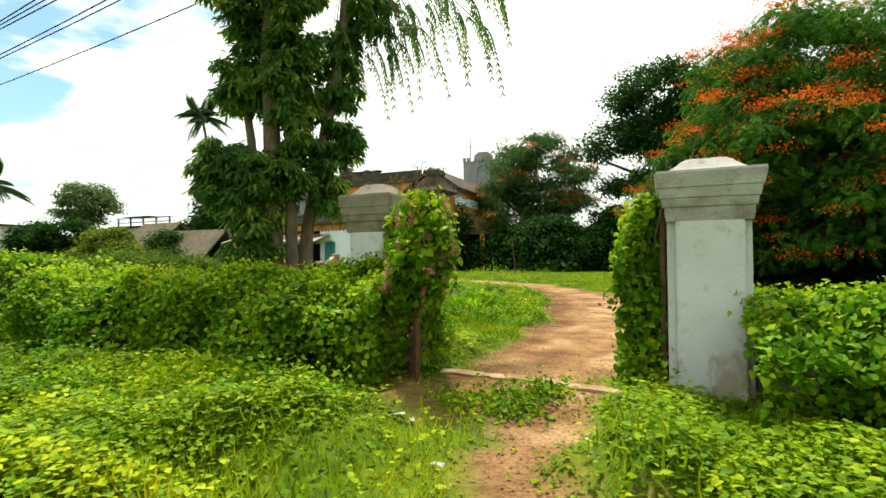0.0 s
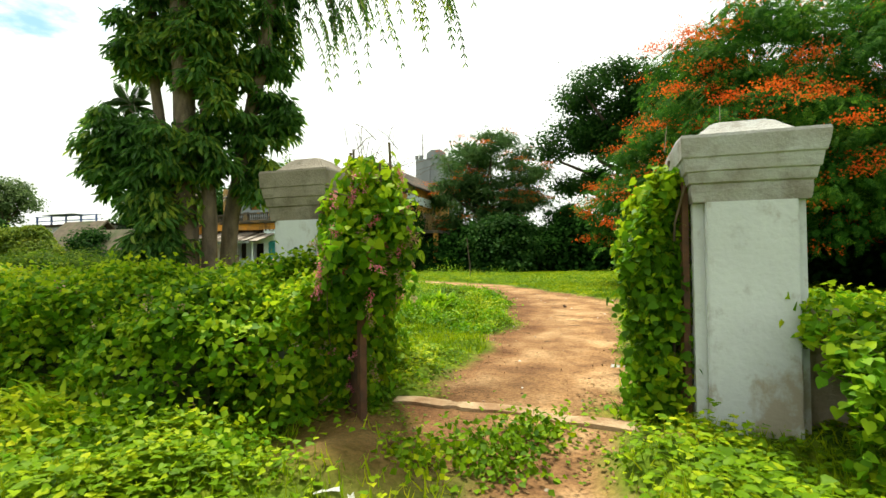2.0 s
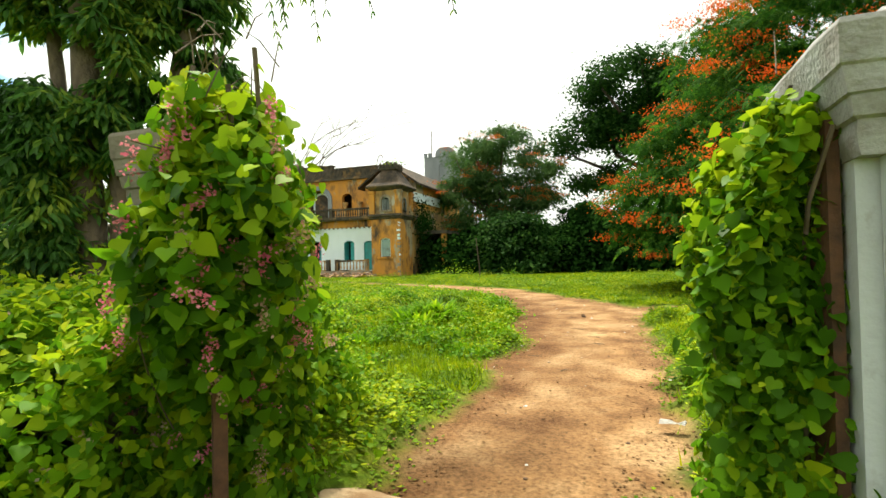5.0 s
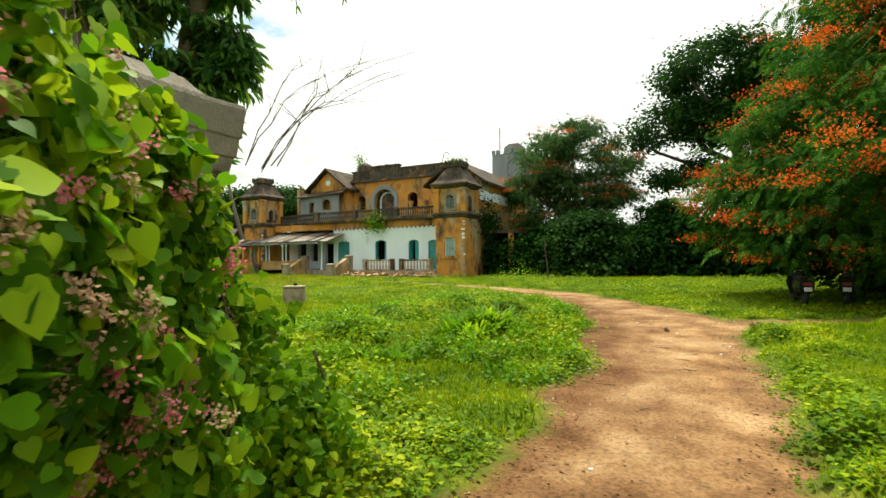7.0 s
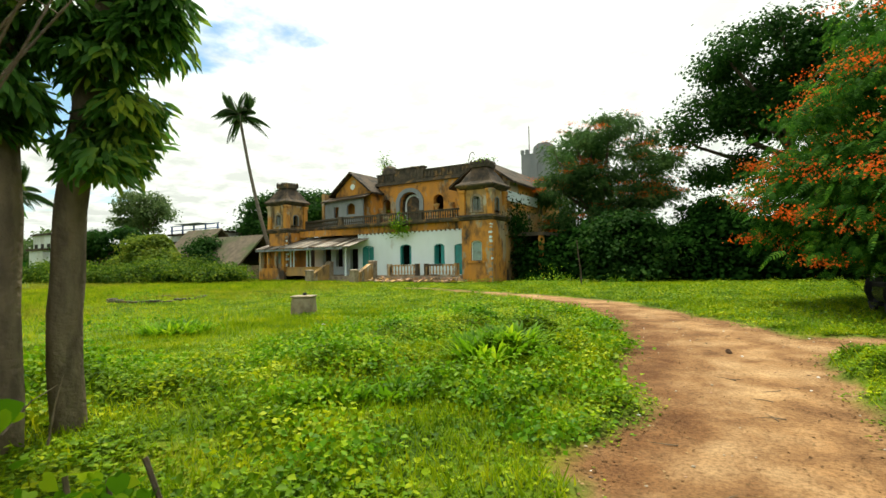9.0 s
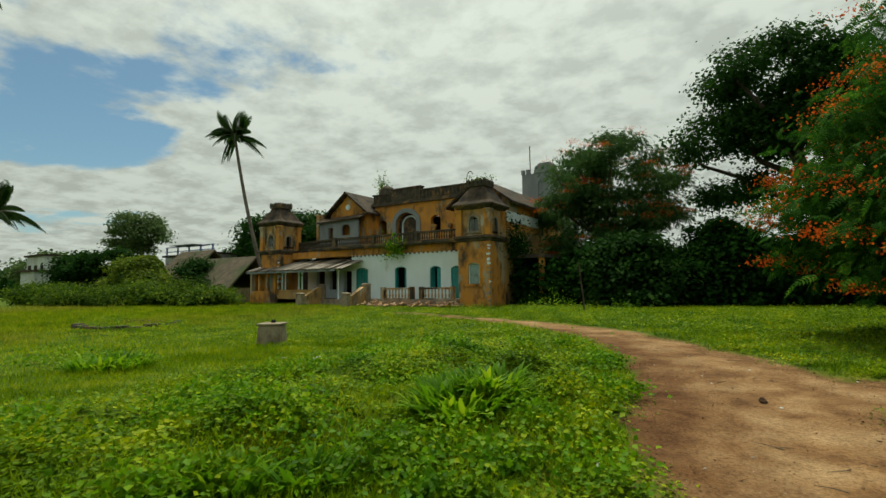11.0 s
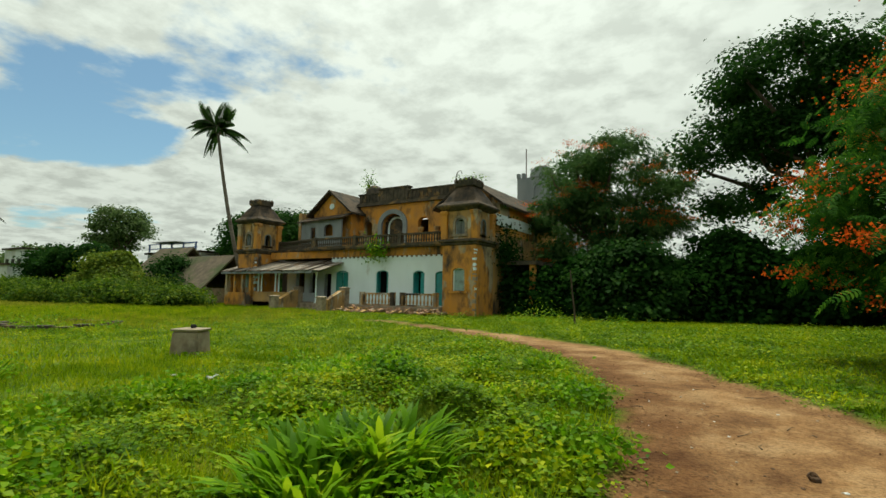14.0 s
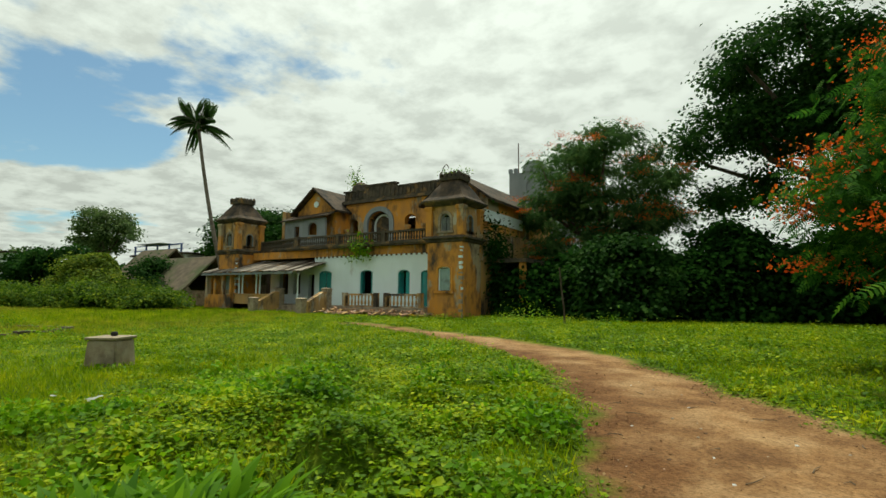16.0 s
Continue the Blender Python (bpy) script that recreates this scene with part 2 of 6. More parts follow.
MAST = leaf_material("drooping_leaf", (0.012, 0.05, 0.01), (0.085, 0.21, 0.035), (0.4, 0.48, 0.045), rough=0.4, gloss=0.15, glow=0.5)
FLAME = leaf_material("feathery_leaf", (0.01, 0.042, 0.006), (0.034, 0.115, 0.012), (0.13, 0.26, 0.02), rough=0.7, gloss=0.03)
# Flame tree leaf again, with distance haze mixed into its tones.
FLAME_HAZY = leaf_material("hazy_feathery_leaf", (0.02, 0.055, 0.018), (0.06, 0.13, 0.035), (0.17, 0.26, 0.07), rough=0.8, gloss=0.03, glow=0.5)
RAINTREE = leaf_material("dark_tree_leaf", (0.008, 0.032, 0.006), (0.02, 0.066, 0.01), (0.055, 0.125, 0.016), rough=0.7, gloss=0.04)
# Near-black tones hold the thicket's deep shade.
BUSH = leaf_material("shaded_bush_leaf", (0.005, 0.02, 0.004), (0.011, 0.038, 0.006), (0.024, 0.066, 0.01), rough=0.8, gloss=0.0, glow=0.2)
PALMLEAF = leaf_material("palm_leaflet", (0.012, 0.04, 0.01), (0.03, 0.07, 0.015), (0.06, 0.1, 0.03), rough=0.4)
PALETREE = leaf_material("pale_tree_leaf", (0.04, 0.08, 0.025), (0.09, 0.15, 0.045), (0.18, 0.24, 0.08))
BLOOM = leaf_material("orange_bloom", (0.46, 0.05, 0.008), (0.66, 0.12, 0.012), (0.76, 0.24, 0.03), rough=0.8, gloss=0.1)
PINK = leaf_material("pink_bloom", (0.62, 0.1, 0.18), (0.74, 0.24, 0.3), (0.76, 0.46, 0.44), rough=0.7)
DRYBLOOM = leaf_material("faded_bloom", (0.3, 0.16, 0.09), (0.46, 0.32, 0.2), (0.62, 0.5, 0.36), rough=0.8)


# ---- mesh tools ----
def part(name, bm, mat, parent=None, label="", smooth=False):
    me = bpy.data.meshes.new(name)
    bm.normal_update()
    bm.to_mesh(me)
    bm.free()
    me.materials.append(mat)
    if smooth:
        me.polygons.foreach_set("use_smooth", [True] * len(me.polygons))
    ob = new(name, me)
    ob.parent = parent
    return tagged(ob, label)


def thing(name, label, category, at=(0, 0, 0), group="", kind=""):
    ob = new(name)
    ob.empty_display_size = 0.2
    ob.location = at
    return tagged(ob, label, category, group, kind)


def bmnew():
    return bmesh.new()


def box(bm, x0, x1, y0, y1, z0, z1, m=None):
    v = [bm.verts.new((x, y, z)) for z in (z0, z1) for x, y in ((x0, y0), (x1, y0), (x1, y1), (x0, y1))]
    for f in ((3, 2, 1, 0), (4, 5, 6, 7), (0, 1, 5, 4), (1, 2, 6, 5), (2, 3, 7, 6), (3, 0, 4, 7)):
        bm.faces.new([v[i] for i in f])
    if m is not None:
        bmesh.ops.transform(bm, matrix=m, verts=v)
    return v


def frustum(bm, cx, cy, rings, flip=False):
    """Square rings (half width x, half width y, z) joined from the bottom up, closed at both ends."""
    rows = []
    for hx, hy, z in rings:
        rows.append([bm.verts.new((cx + sx * hx, cy + sy * hy, z)) for sx, sy in ((-1, -1), (1, -1), (1, 1), (-1, 1))])
    bm.faces.new(rows[0][::-1])
    bm.faces.new(rows[-1])
    for a, b in zip(rows, rows[1:]):
        for i in range(4):
            bm.faces.new((a[i], a[(i + 1) % 4], b[(i + 1) % 4], b[i]))


def lathe(bm, cx, cy, rings, sides=10):
    """Round rings (radius, z), closed at both ends."""
    rows = []
    for r, z in rings:
        rows.append([bm.verts.new((cx + r * math.cos(2 * math.pi * i / sides), cy + r * math.sin(2 * math.pi * i / sides), z)) for i in range(sides)])
    bm.faces.new(rows[0][::-1])
    bm.faces.new(rows[-1])
    for a, b in zip(rows, rows[1:]):
        for i in range(sides):
            bm.faces.new((a[i], a[(i + 1) % sides], b[(i + 1) % sides], b[i]))


def tube(bm, pts, radii, sides=7):
    pts = [Vector(p) for p in pts]
    rows = []
    for i, p in enumerate(pts):
        d = (pts[min(i + 1, len(pts) - 1)] - pts[max(i - 1, 0)]).normalized()
        u = d.cross(Vector((0.31, 0.95, 0.05))).normalized()
        w = d.cross(u)
        r = radii[i] if isinstance(radii, (list, tuple)) else radii
        rows.append([bm.verts.new(p + u * r * math.cos(2 * math.pi * k / sides) + w * r * math.sin(2 * math.pi * k / sides)) for k in range(sides)])
    bm.faces.new(rows[0][::-1])
    bm.faces.new(rows[-1])
    for a, b in zip(rows, rows[1:]):
        for k in range(sides):
            bm.faces.new((a[k], a[(k + 1) % sides], b[(k + 1) % sides], b[k]))


def prism(bm, outline, y0, y1):
    """An outline in x and z, pulled from y0 to y1."""
    a = [bm.verts.new((x, y0, z)) for x, z in outline]
    b = [bm.verts.new((x, y1, z)) for x, z in outline]
    bm.faces.new(a)
    bm.faces.new(b[::-1])
    n = len(a)
    for i in range(n):
        bm.faces.new((a[i], b[i], b[(i + 1) % n], a[(i + 1) % n]))


def wall_panel(bm, u0, u1, z0, z1, d0, d1, openings=(), axis="x"):
    """A wall along x (or y) with openings (u0, u1, z0, z1, rise of the arched head) right through it."""
    def blk(a, b, c, e):
        if b - a < 1e-4 or e - c < 1e-4:
            return
        if axis == "x":
            box(bm, a, b, d0, d1, c, e)
        else:
            box(bm, d0, d1, a, b, c, e)
    u = u0
    for a, b, c, e, rise in sorted(openings):
        blk(u, a, z0, z1)
        blk(a, b, z0, c)
        if rise:
            k = 10
            for i in range(k):
                s, t = a + (b - a) * i / k, a + (b - a) * (i + 1) / k
                mid = ((i + 0.5) / k) * 2 - 1
                blk(s, t, e - rise + rise * math.sqrt(max(0, 1 - mid * mid)), z1)
        else:
            blk(a, b, e, z1)
        u = b
    blk(u, u1, z0, z1)
    bmesh.ops.remove_doubles(bm, verts=bm.verts, dist=0.0005)


def arch_band(bm, cx, z0, spring, half, rise, width, y0, y1, axis="x", k=14):
    """A raised surround: two jambs and an arched head."""
    pts_in, pts_out = [(cx - half, z0)], [(cx - half - width, z0)]
    for i in range(k + 1):
        a = math.pi * (1 - i / k)
        pts_in.append((cx + half * math.cos(a), spring + rise * math.sin(a)))
        pts_out.append((cx + (half + width) * math.cos(a), spring + (rise + width) * math.sin(a)))
    pts_in.append((cx + half, z0))
    pts_out.append((cx + half + width, z0))
    ring = []
    for (a, b), (c, d) in zip(pts_in, pts_out):
        ring.append([bm.verts.new((u, y, z) if axis == "x" else (y, u, z)) for u, z, y in ((a, b, y0), (c, d, y0), (c, d, y1), (a, b, y1))])
    for p, q in zip(ring, ring[1:]):
        for i in range(4):
            bm.faces.new((p[i], p[(i + 1) % 4], q[(i + 1) % 4], q[i]))
    bm.faces.new(ring[0][::-1])
    bm.faces.new(ring[-1])


rng = np.random.default_rng(7)
QUAD = (np.array([(0, 0, 0), (0.42, 0.45, 0.1), (0, 1, -0.05), (-0.42, 0.45, 0.1)]), [(0, 1, 2), (0, 2, 3)])
HEART = (np.array([(0, 0, 0), (0.36, -0.1, 0.06), (0.5, 0.22, 0.1), (0.3, 0.62, 0.04), (0, 1, -0.12), (-0.3, 0.62, 0.04), (-0.5, 0.22, 0.1), (-0.36, -0.1, 0.06)]),
         [(0, 1, 2, 3), (0, 3, 4), (0, 4, 5), (0, 5, 6, 7)])
HEART_FINE = (np.array([(0, 0, 0), (0.2, -0.15, 0.02), (0.42, -0.04, 0.05), (0.52, 0.2, 0.05), (0.42, 0.48, 0.03), (0.2, 0.78, -0.03), (0, 1.02, -0.12),
                        (-0.2, 0.78, -0.03), (-0.42, 0.48, 0.03), (-0.52, 0.2, 0.05), (-0.42, -0.04, 0.05), (-0.2, -0.15, 0.02), (0, 0.4, -0.01), (0, 0.75, -0.05)]),
              [(0, 1, 2, 3), (0, 3, 12), (12, 3, 4, 13), (13, 4, 5, 6), (13, 6, 7, 8), (12, 13, 8, 9), (0, 12, 9), (0, 9, 10, 11)])
LANCE = (np.array([(0, 0, 0), (0.11, 0.3, 0.03), (0.09, 0.7, 0.02), (0, 1, -0.1), (-0.09, 0.7, 0.02), (-0.11, 0.3, 0.03)]), [(0, 1, 2, 3), (0, 3, 4, 5)])
BLADE = (np.array([(-0.05, 0, 0), (0.05, 0, 0), (0.035, 0.55, 0.06), (-0.035, 0.55, 0.06), (0, 1, 0.24)]), [(0, 1, 2, 3), (3, 2, 4)])
TUFT = (np.array([(-0.07, 0, 0), (0.07, 0, 0), (0.0, 1, 0.2)]), [(0, 1, 2)])


def frond_shape(pairs, width, droop):
    v, f = [], []
    for i in range(pairs):
        t = (i + 0.5) / pairs
        w = width * math.sin(math.pi * min(1, 0.18 + 0.82 * t)) ** 0.6
        for s in (-1, 1):
            k = len(v)
            v += [(0, t - 0.32 / pairs, -droop * t * t), (0, t + 0.32 / pairs, -droop * t * t), (s * w, t + 0.9 / pairs, -droop * t * t - 0.25 * w), (s * w * 0.6, t - 0.1 / pairs, -droop * t * t - 0.1 * w)]
            f += [(k, k + 3, k + 2, k + 1)]
    return np.array(v), f


FROND = frond_shape(7, 0.3, 0.3)


def unit(a):
    return a / np.maximum(np.linalg.norm(a, axis=1, keepdims=True), 1e-9)


def leaves(name, at, along, up, size, mat, shape=QUAD, parent=None, label=""):
    """One mesh of many leaves: at (N, 3), the way each leaf points, its upper side and its length."""
    at, along, up = np.asarray(at, float), unit(np.asarray(along, float)), np.asarray(up, float)
    side = unit(np.cross(along, up))
    top = np.cross(side, along)
    size = np.broadcast_to(np.asarray(size, float), (len(at),))[:, None, None]
    tv, tf = shape
    v = at[:, None, :] + size * (tv[None, :, 0:1] * side[:, None, :] + tv[None, :, 1:2] * along[:, None, :] + tv[None, :, 2:3] * top[:, None, :])
    n, k = len(at), len(tv)
    corners = np.concatenate([np.array(f) for f in tf])
    totals = np.array([len(f) for f in tf])
    loops = (corners[None, :] + (np.arange(n) * k)[:, None]).ravel()
    tot = np.tile(totals, n)
    me = bpy.data.meshes.new(name)
    me.vertices.add(n * k)
    me.vertices.foreach_set("co", v.ravel().astype(np.float32))
    me.loops.add(len(loops))
    me.loops.foreach_set("vertex_index", loops.astype(np.int32))
    me.polygons.add(len(tot))
    me.polygons.foreach_set("loop_start", np.concatenate([[0], np.cumsum(tot)[:-1]]).astype(np.int32))
    me.polygons.foreach_set("loop_total", tot.astype(np.int32))
    me.update(calc_edges=True)
    if shape is HEART_FINE:
        me.polygons.foreach_set("use_smooth", [True] * len(me.polygons))
    me.materials.append(mat)
    ob = new(name, me)
    ob.parent = parent
    return tagged(ob, label)


def rand_dirs(n):
    return unit(rng.normal(size=(n, 3)))


# value noise on the plan, for uneven ground, patches and hedge tops
LATTICE = rng.random((256, 256))


def lumps(x, y, size):
    x, y = np.asarray(x, float) / size + 1000.0, np.asarray(y, float) / size + 1000.0
    i, j = np.floor(x).astype(int), np.floor(y).astype(int)
    u, w = x - i, y - j
    u, w = u * u * (3 - 2 * u), w * w * (3 - 2 * w)
    g = lambda a, b: LATTICE[a % 256, b % 256]
    return (g(i, j) * (1 - u) + g(i + 1, j) * u) * (1 - w) + (g(i, j + 1) * (1 - u) + g(i + 1, j + 1) * u) * w


def smooth(a, b, x):
    t = np.clip((np.asarray(x, float) - a) / (b - a), 0, 1)
    return t * t * (3 - 2 * t)


# ---- ground and track ----
TRACK = [(-1.25, -6, 1.1), (-1.0, 1, 0.35), (-0.95, 3.2, 0.33), (-1.0, 4.9, 0.48), (-1.3, 5.55, 0.95), (-1.6, 6.3, 1.12), (-1.55, 8, 1.18), (-1.4, 10, 1.2), (-1.45, 12.5, 1.3), (-1.75, 15.5, 1.5),
         (-2.1, 18, 1.7), (-3.0, 20.2, 1.5), (-4.6, 22.6, 1.2), (-6.8, 24.8, 1.05), (-9.5, 26.6, 0.9), (-13, 28.2, 0.7), (-18, 30, 0.6)]
BRANCH = [(-1.6, 16.5, 1.2), (0.2, 18.2, 0.7), (2.2, 19.3, 0.6), (4.5, 20.2, 0.6)]


def track_margin(x, y):
    """Metres inside (positive) or outside (negative) the worn earth of the track."""
    best = np.full(np.shape(x), -99.0)
    for line in (TRACK, BRANCH):
        for (ax, ay, aw), (bx, by, bw) in zip(line, line[1:]):
            dx, dy = bx - ax, by - ay
            t = np.clip(((x - ax) * dx + (y - ay) * dy) / (dx * dx + dy * dy), 0, 1)
            best = np.maximum(best, aw + (bw - aw) * t - np.hypot(x - ax - t * dx, y - ay - t * dy))
    return best + 0.36 * (lumps(x, y, 0.4) - 0.5) + 0.4 * (lumps(x, y, 1.3) - 0.5) + 0.14 * (lumps(x, y, 0.16) - 0.5)


def track_side(x, y):
    """Metres to the right of the track's middle line, as one walks in."""
    best, side = np.full(np.shape(x), 99.0), np.zeros(np.shape(x))
    for (ax, ay, aw), (bx, by, bw) in zip(TRACK, TRACK[1:]):
        dx, dy = bx - ax, by - ay
        t = np.clip(((x - ax) * dx + (y - ay) * dy) / (dx * dx + dy * dy), 0, 1)
        ox, oy = x - ax - t * dx, y - ay - t * dy
        d = np.hypot(ox, oy)
        side = np.where(d < best, (ox * dy - oy * dx) / math.hypot(dx, dy), side)
        best = np.minimum(best, d)
    return side


def ground_z(x, y):
    base = -0.06 + 0.24 * smooth(14, 34, y)
    m = track_margin(x, y)
    near = smooth(120, 30, np.hypot(x, y - 15))
    return base + near * ((1 - smooth(-0.5, 0.15, m)) * (0.02 + (0.06 + 0.56 * smooth(-11, -8, x) * smooth(21, 17, y)) * lumps(x, y, 1.7) * lumps(x, y, 0.6)) + 0.02 * lumps(x, y, 0.5))


def axis_steps(lo, hi, step, far_lo, far_hi):
    a = list(np.arange(lo, hi, step))
    s, v = step, a[-1]
    while v < far_hi:
        s *= 1.16
        v += s
        a.append(v)
    s, v = step, a[0]
    while v > far_lo:
        s *= 1.16
        v -= s
        a.insert(0, v)
    return np.array(a)


gx, gy = axis_steps(-9, 4, 0.11, -1500, 1500), axis_steps(-1, 30, 0.13, -1500, 1500)
GX, GY = np.meshgrid(gx, gy)
gv = np.stack([GX, GY, ground_z(GX, GY)], -1).reshape(-1, 3)
nx, ny = len(gx), len(gy)
idx = (np.arange(ny - 1)[:, None] * nx + np.arange(nx - 1)[None, :]).ravel()
gf = np.stack([idx, idx + 1, idx + 1 + nx, idx + nx], -1)
gme = bpy.data.meshes.new("ground")
gme.from_pydata(gv.tolist(), [], gf.tolist())
att = gme.attributes.new("worn", "FLOAT", "POINT")
worn = smooth(-0.12, 0.2, track_margin(GX, GY)).ravel()
bare = 0.75 * smooth(0.62, 0.78, lumps(GX, GY, 1.1)).ravel() * smooth(7, 4.5, GY).ravel() * smooth(-3.4, -2.4, GX).ravel() * smooth(0.4, -0.2, GX).ravel()
apron = 0.8 * (smooth(1.25, 0.5, np.hypot(GX + 2.35, GY - 4.9))).ravel()
att.data.foreach_set("value", np.maximum(np.maximum(worn, bare), apron).astype(np.float32))
dusty = gme.attributes.new("dusty", "FLOAT", "POINT")
side_of = track_side(GX, GY) + 0.5 * (lumps(GX, GY, 0.5) - 0.5) + 0.6 * (lumps(GX, GY, 2.4) - 0.5)
dusty.data.foreach_set("value", (0.7 * smooth(-0.7, 0.35, side_of) + 0.3 * smooth(0.28, 0.1, np.abs(np.abs(side_of - 0.05) - 0.5))).ravel().astype(np.float32))
gme.polygons.foreach_set("use_smooth", [True] * len(gme.polygons))
EARTH = bpy.data.materials.new("earth_and_turf")
EARTH.use_nodes = True
n, l = EARTH.node_tree.nodes, EARTH.node_tree.links
p = n["Principled BSDF"]
p.inputs["Roughness"].default_value = 0.95
p.inputs["Specular IOR Level"].default_value = 0.15
tc = n.new("ShaderNodeTexCoord")


def enoise(scale, detail=6, rough=0.6):
    t = n.new("ShaderNodeTexNoise")
    t.inputs["Scale"].default_value, t.inputs["Detail"].default_value, t.inputs["Roughness"].default_value = scale, detail, rough
    l.new(tc.outputs["Object"], t.inputs["Vector"])
    return t.outputs["Fac"]


def eramp(src, stops):
    r = n.new("ShaderNodeValToRGB")
    e = r.color_ramp.elements
    e[0].position, e[0].color = stops[0][0], (*stops[0][1], 1)
    e[1].position, e[1].color = stops[-1][0], (*stops[-1][1], 1)
    for pos, col in stops[1:-1]:
        e.new(pos).color = (*col, 1)
    l.new(src, r.inputs[0])
    return r.outputs[0]


def emix(f, a, b, blend="MIX"):
    x = n.new("ShaderNodeMix")
    x.data_type, x.blend_type = "RGBA", blend
    if isinstance(f, float):
        x.inputs["Factor"].default_value = f
    else:
        l.new(f, x.inputs["Factor"])
    l.new(a, x.inputs["A"])
    l.new(b, x.inputs["B"])
    return x.outputs["Result"]


dirt = eramp(enoise(0.9, 8), [(0.32, (0.13, 0.064, 0.027)), (0.48, (0.25, 0.138, 0.06)), (0.66, (0.38, 0.245, 0.125))])
grit = eramp(enoise(24, 6, 0.8), [(0.34, (0.3, 0.26, 0.23)), (0.55, (1, 1, 1)), (0.72, (1.25, 1.2, 1.15))])
rut = eramp(enoise(2.6, 7, 0.7), [(0.35, (0.62, 0.55, 0.5)), (0.5, (1, 1, 1)), (0.7, (1.12, 1.1, 1.06))])
dirt = emix(0.7, dirt, rut, "MULTIPLY")
dirt = emix(0.85, dirt, grit, "MULTIPLY")
dust = n.new("ShaderNodeAttribute")
dust.attribute_name = "dusty"
dirt = emix(1.0, dirt, eramp(dust.outputs["Fac"], [(0.0, (0.68, 0.6, 0.54)), (0.5, (1, 1, 1)), (1.0, (1.2, 1.22, 1.22))]), "MULTIPLY")
# turf colour is kept dark to stand for shade between the blades
turf = eramp(enoise(1.1, 8), [(0.3, (0.02, 0.055, 0.003)), (0.5, (0.08, 0.14, 0.005)), (0.7, (0.2, 0.22, 0.01))])
turf = emix(0.7, turf, eramp(enoise(18, 5, 0.7), [(0.3, (0.35, 0.4, 0.3)), (0.6, (1.1, 1.1, 1))]), "MULTIPLY")
at_ = n.new("ShaderNodeAttribute")
at_.attribute_name = "worn"
l.new(emix(at_.outputs["Fac"], turf, dirt), p.inputs["Base Color"])
bp = n.new("ShaderNodeBump")
bp.inputs["Strength"].default_value, bp.inputs["Distance"].default_value = 0.7, 0.03
l.new(enoise(22, 6, 0.75), bp.inputs["Height"])
l.new(bp.outputs[0], p.inputs["Normal"])
gme.materials.append(EARTH)
ground = tagged(new("ground", gme), "green turf with a worn reddish earth track", "ground", kind="structure")


# ---- mansion ----
HZ = 0.2                                    # ground level at the house
mansion = thing("mansion", "two-storey ochre colonial mansion with peeling limewash and corner towers", "house", (-27, 38, HZ))


def hpart(name, bm, mat, parent=None, label="", smooth=False):
    """A part of the mansion, modelled in world metres."""
    ob = part(name, bm, mat, parent or mansion, label, smooth)
    if parent is None:
        ob.matrix_parent_inverse = Matrix.Translation((27, -38, -HZ))
    return ob


def window(cx, z0, z1, half, rise, y, parent_wall, frame_mat, shutter_mat=None, swing=(0, 0), axis="x", surround=None):
    """Frame in the opening, with two leaves hung on it; swing is each leaf's opening in degrees."""
    bm = bmnew()
    arch_band(bm, cx, z0, z1 - rise, half - 0.07, rise - 0.07 if rise else 0, 0.07, y + 0.06, y + 0.16, axis)
    fr = hpart("window_frame", bm, frame_mat)
    if surround:
        bm = bmnew()
        arch_band(bm, cx, z0 - 0.05, z1 - rise, half, rise, 0.16, y - 0.05, y + 0.02, axis)
        box(bm, *((cx - half - 0.22, cx + half + 0.22, y - 0.12, y + 0.02) if axis == "x" else (y - 0.12, y + 0.12, cx - half - 0.22, cx + half + 0.22)), z0 - 0.14, z0 - 0.02)
        s = hpart("surround", bm, surround, fr)
    if shutter_mat:
        for side, ang in zip((-1, 1), swing):
            bm = bmnew()
            w = half - 0.075
            top = z1 - rise * 0.55
            m = Matrix.Translation((cx + side * w, y + 0.11, 0)) @ Matrix.Rotation(radians(ang) * -side, 4, "Z")
            box(bm, *sorted((0, -side * w)), -0.02, 0.02, z0 + 0.02, top, m)
            for k in range(3):
                zz = z0 + 0.12 + (top - z0 - 0.2) * k / 3
                box(bm, *sorted((-side * 0.08, -side * (w - 0.08))), -0.032, -0.02, zz, zz + (top - z0 - 0.2) / 3 - 0.08, m)
            hpart("shutter", bm, shutter_mat, fr)


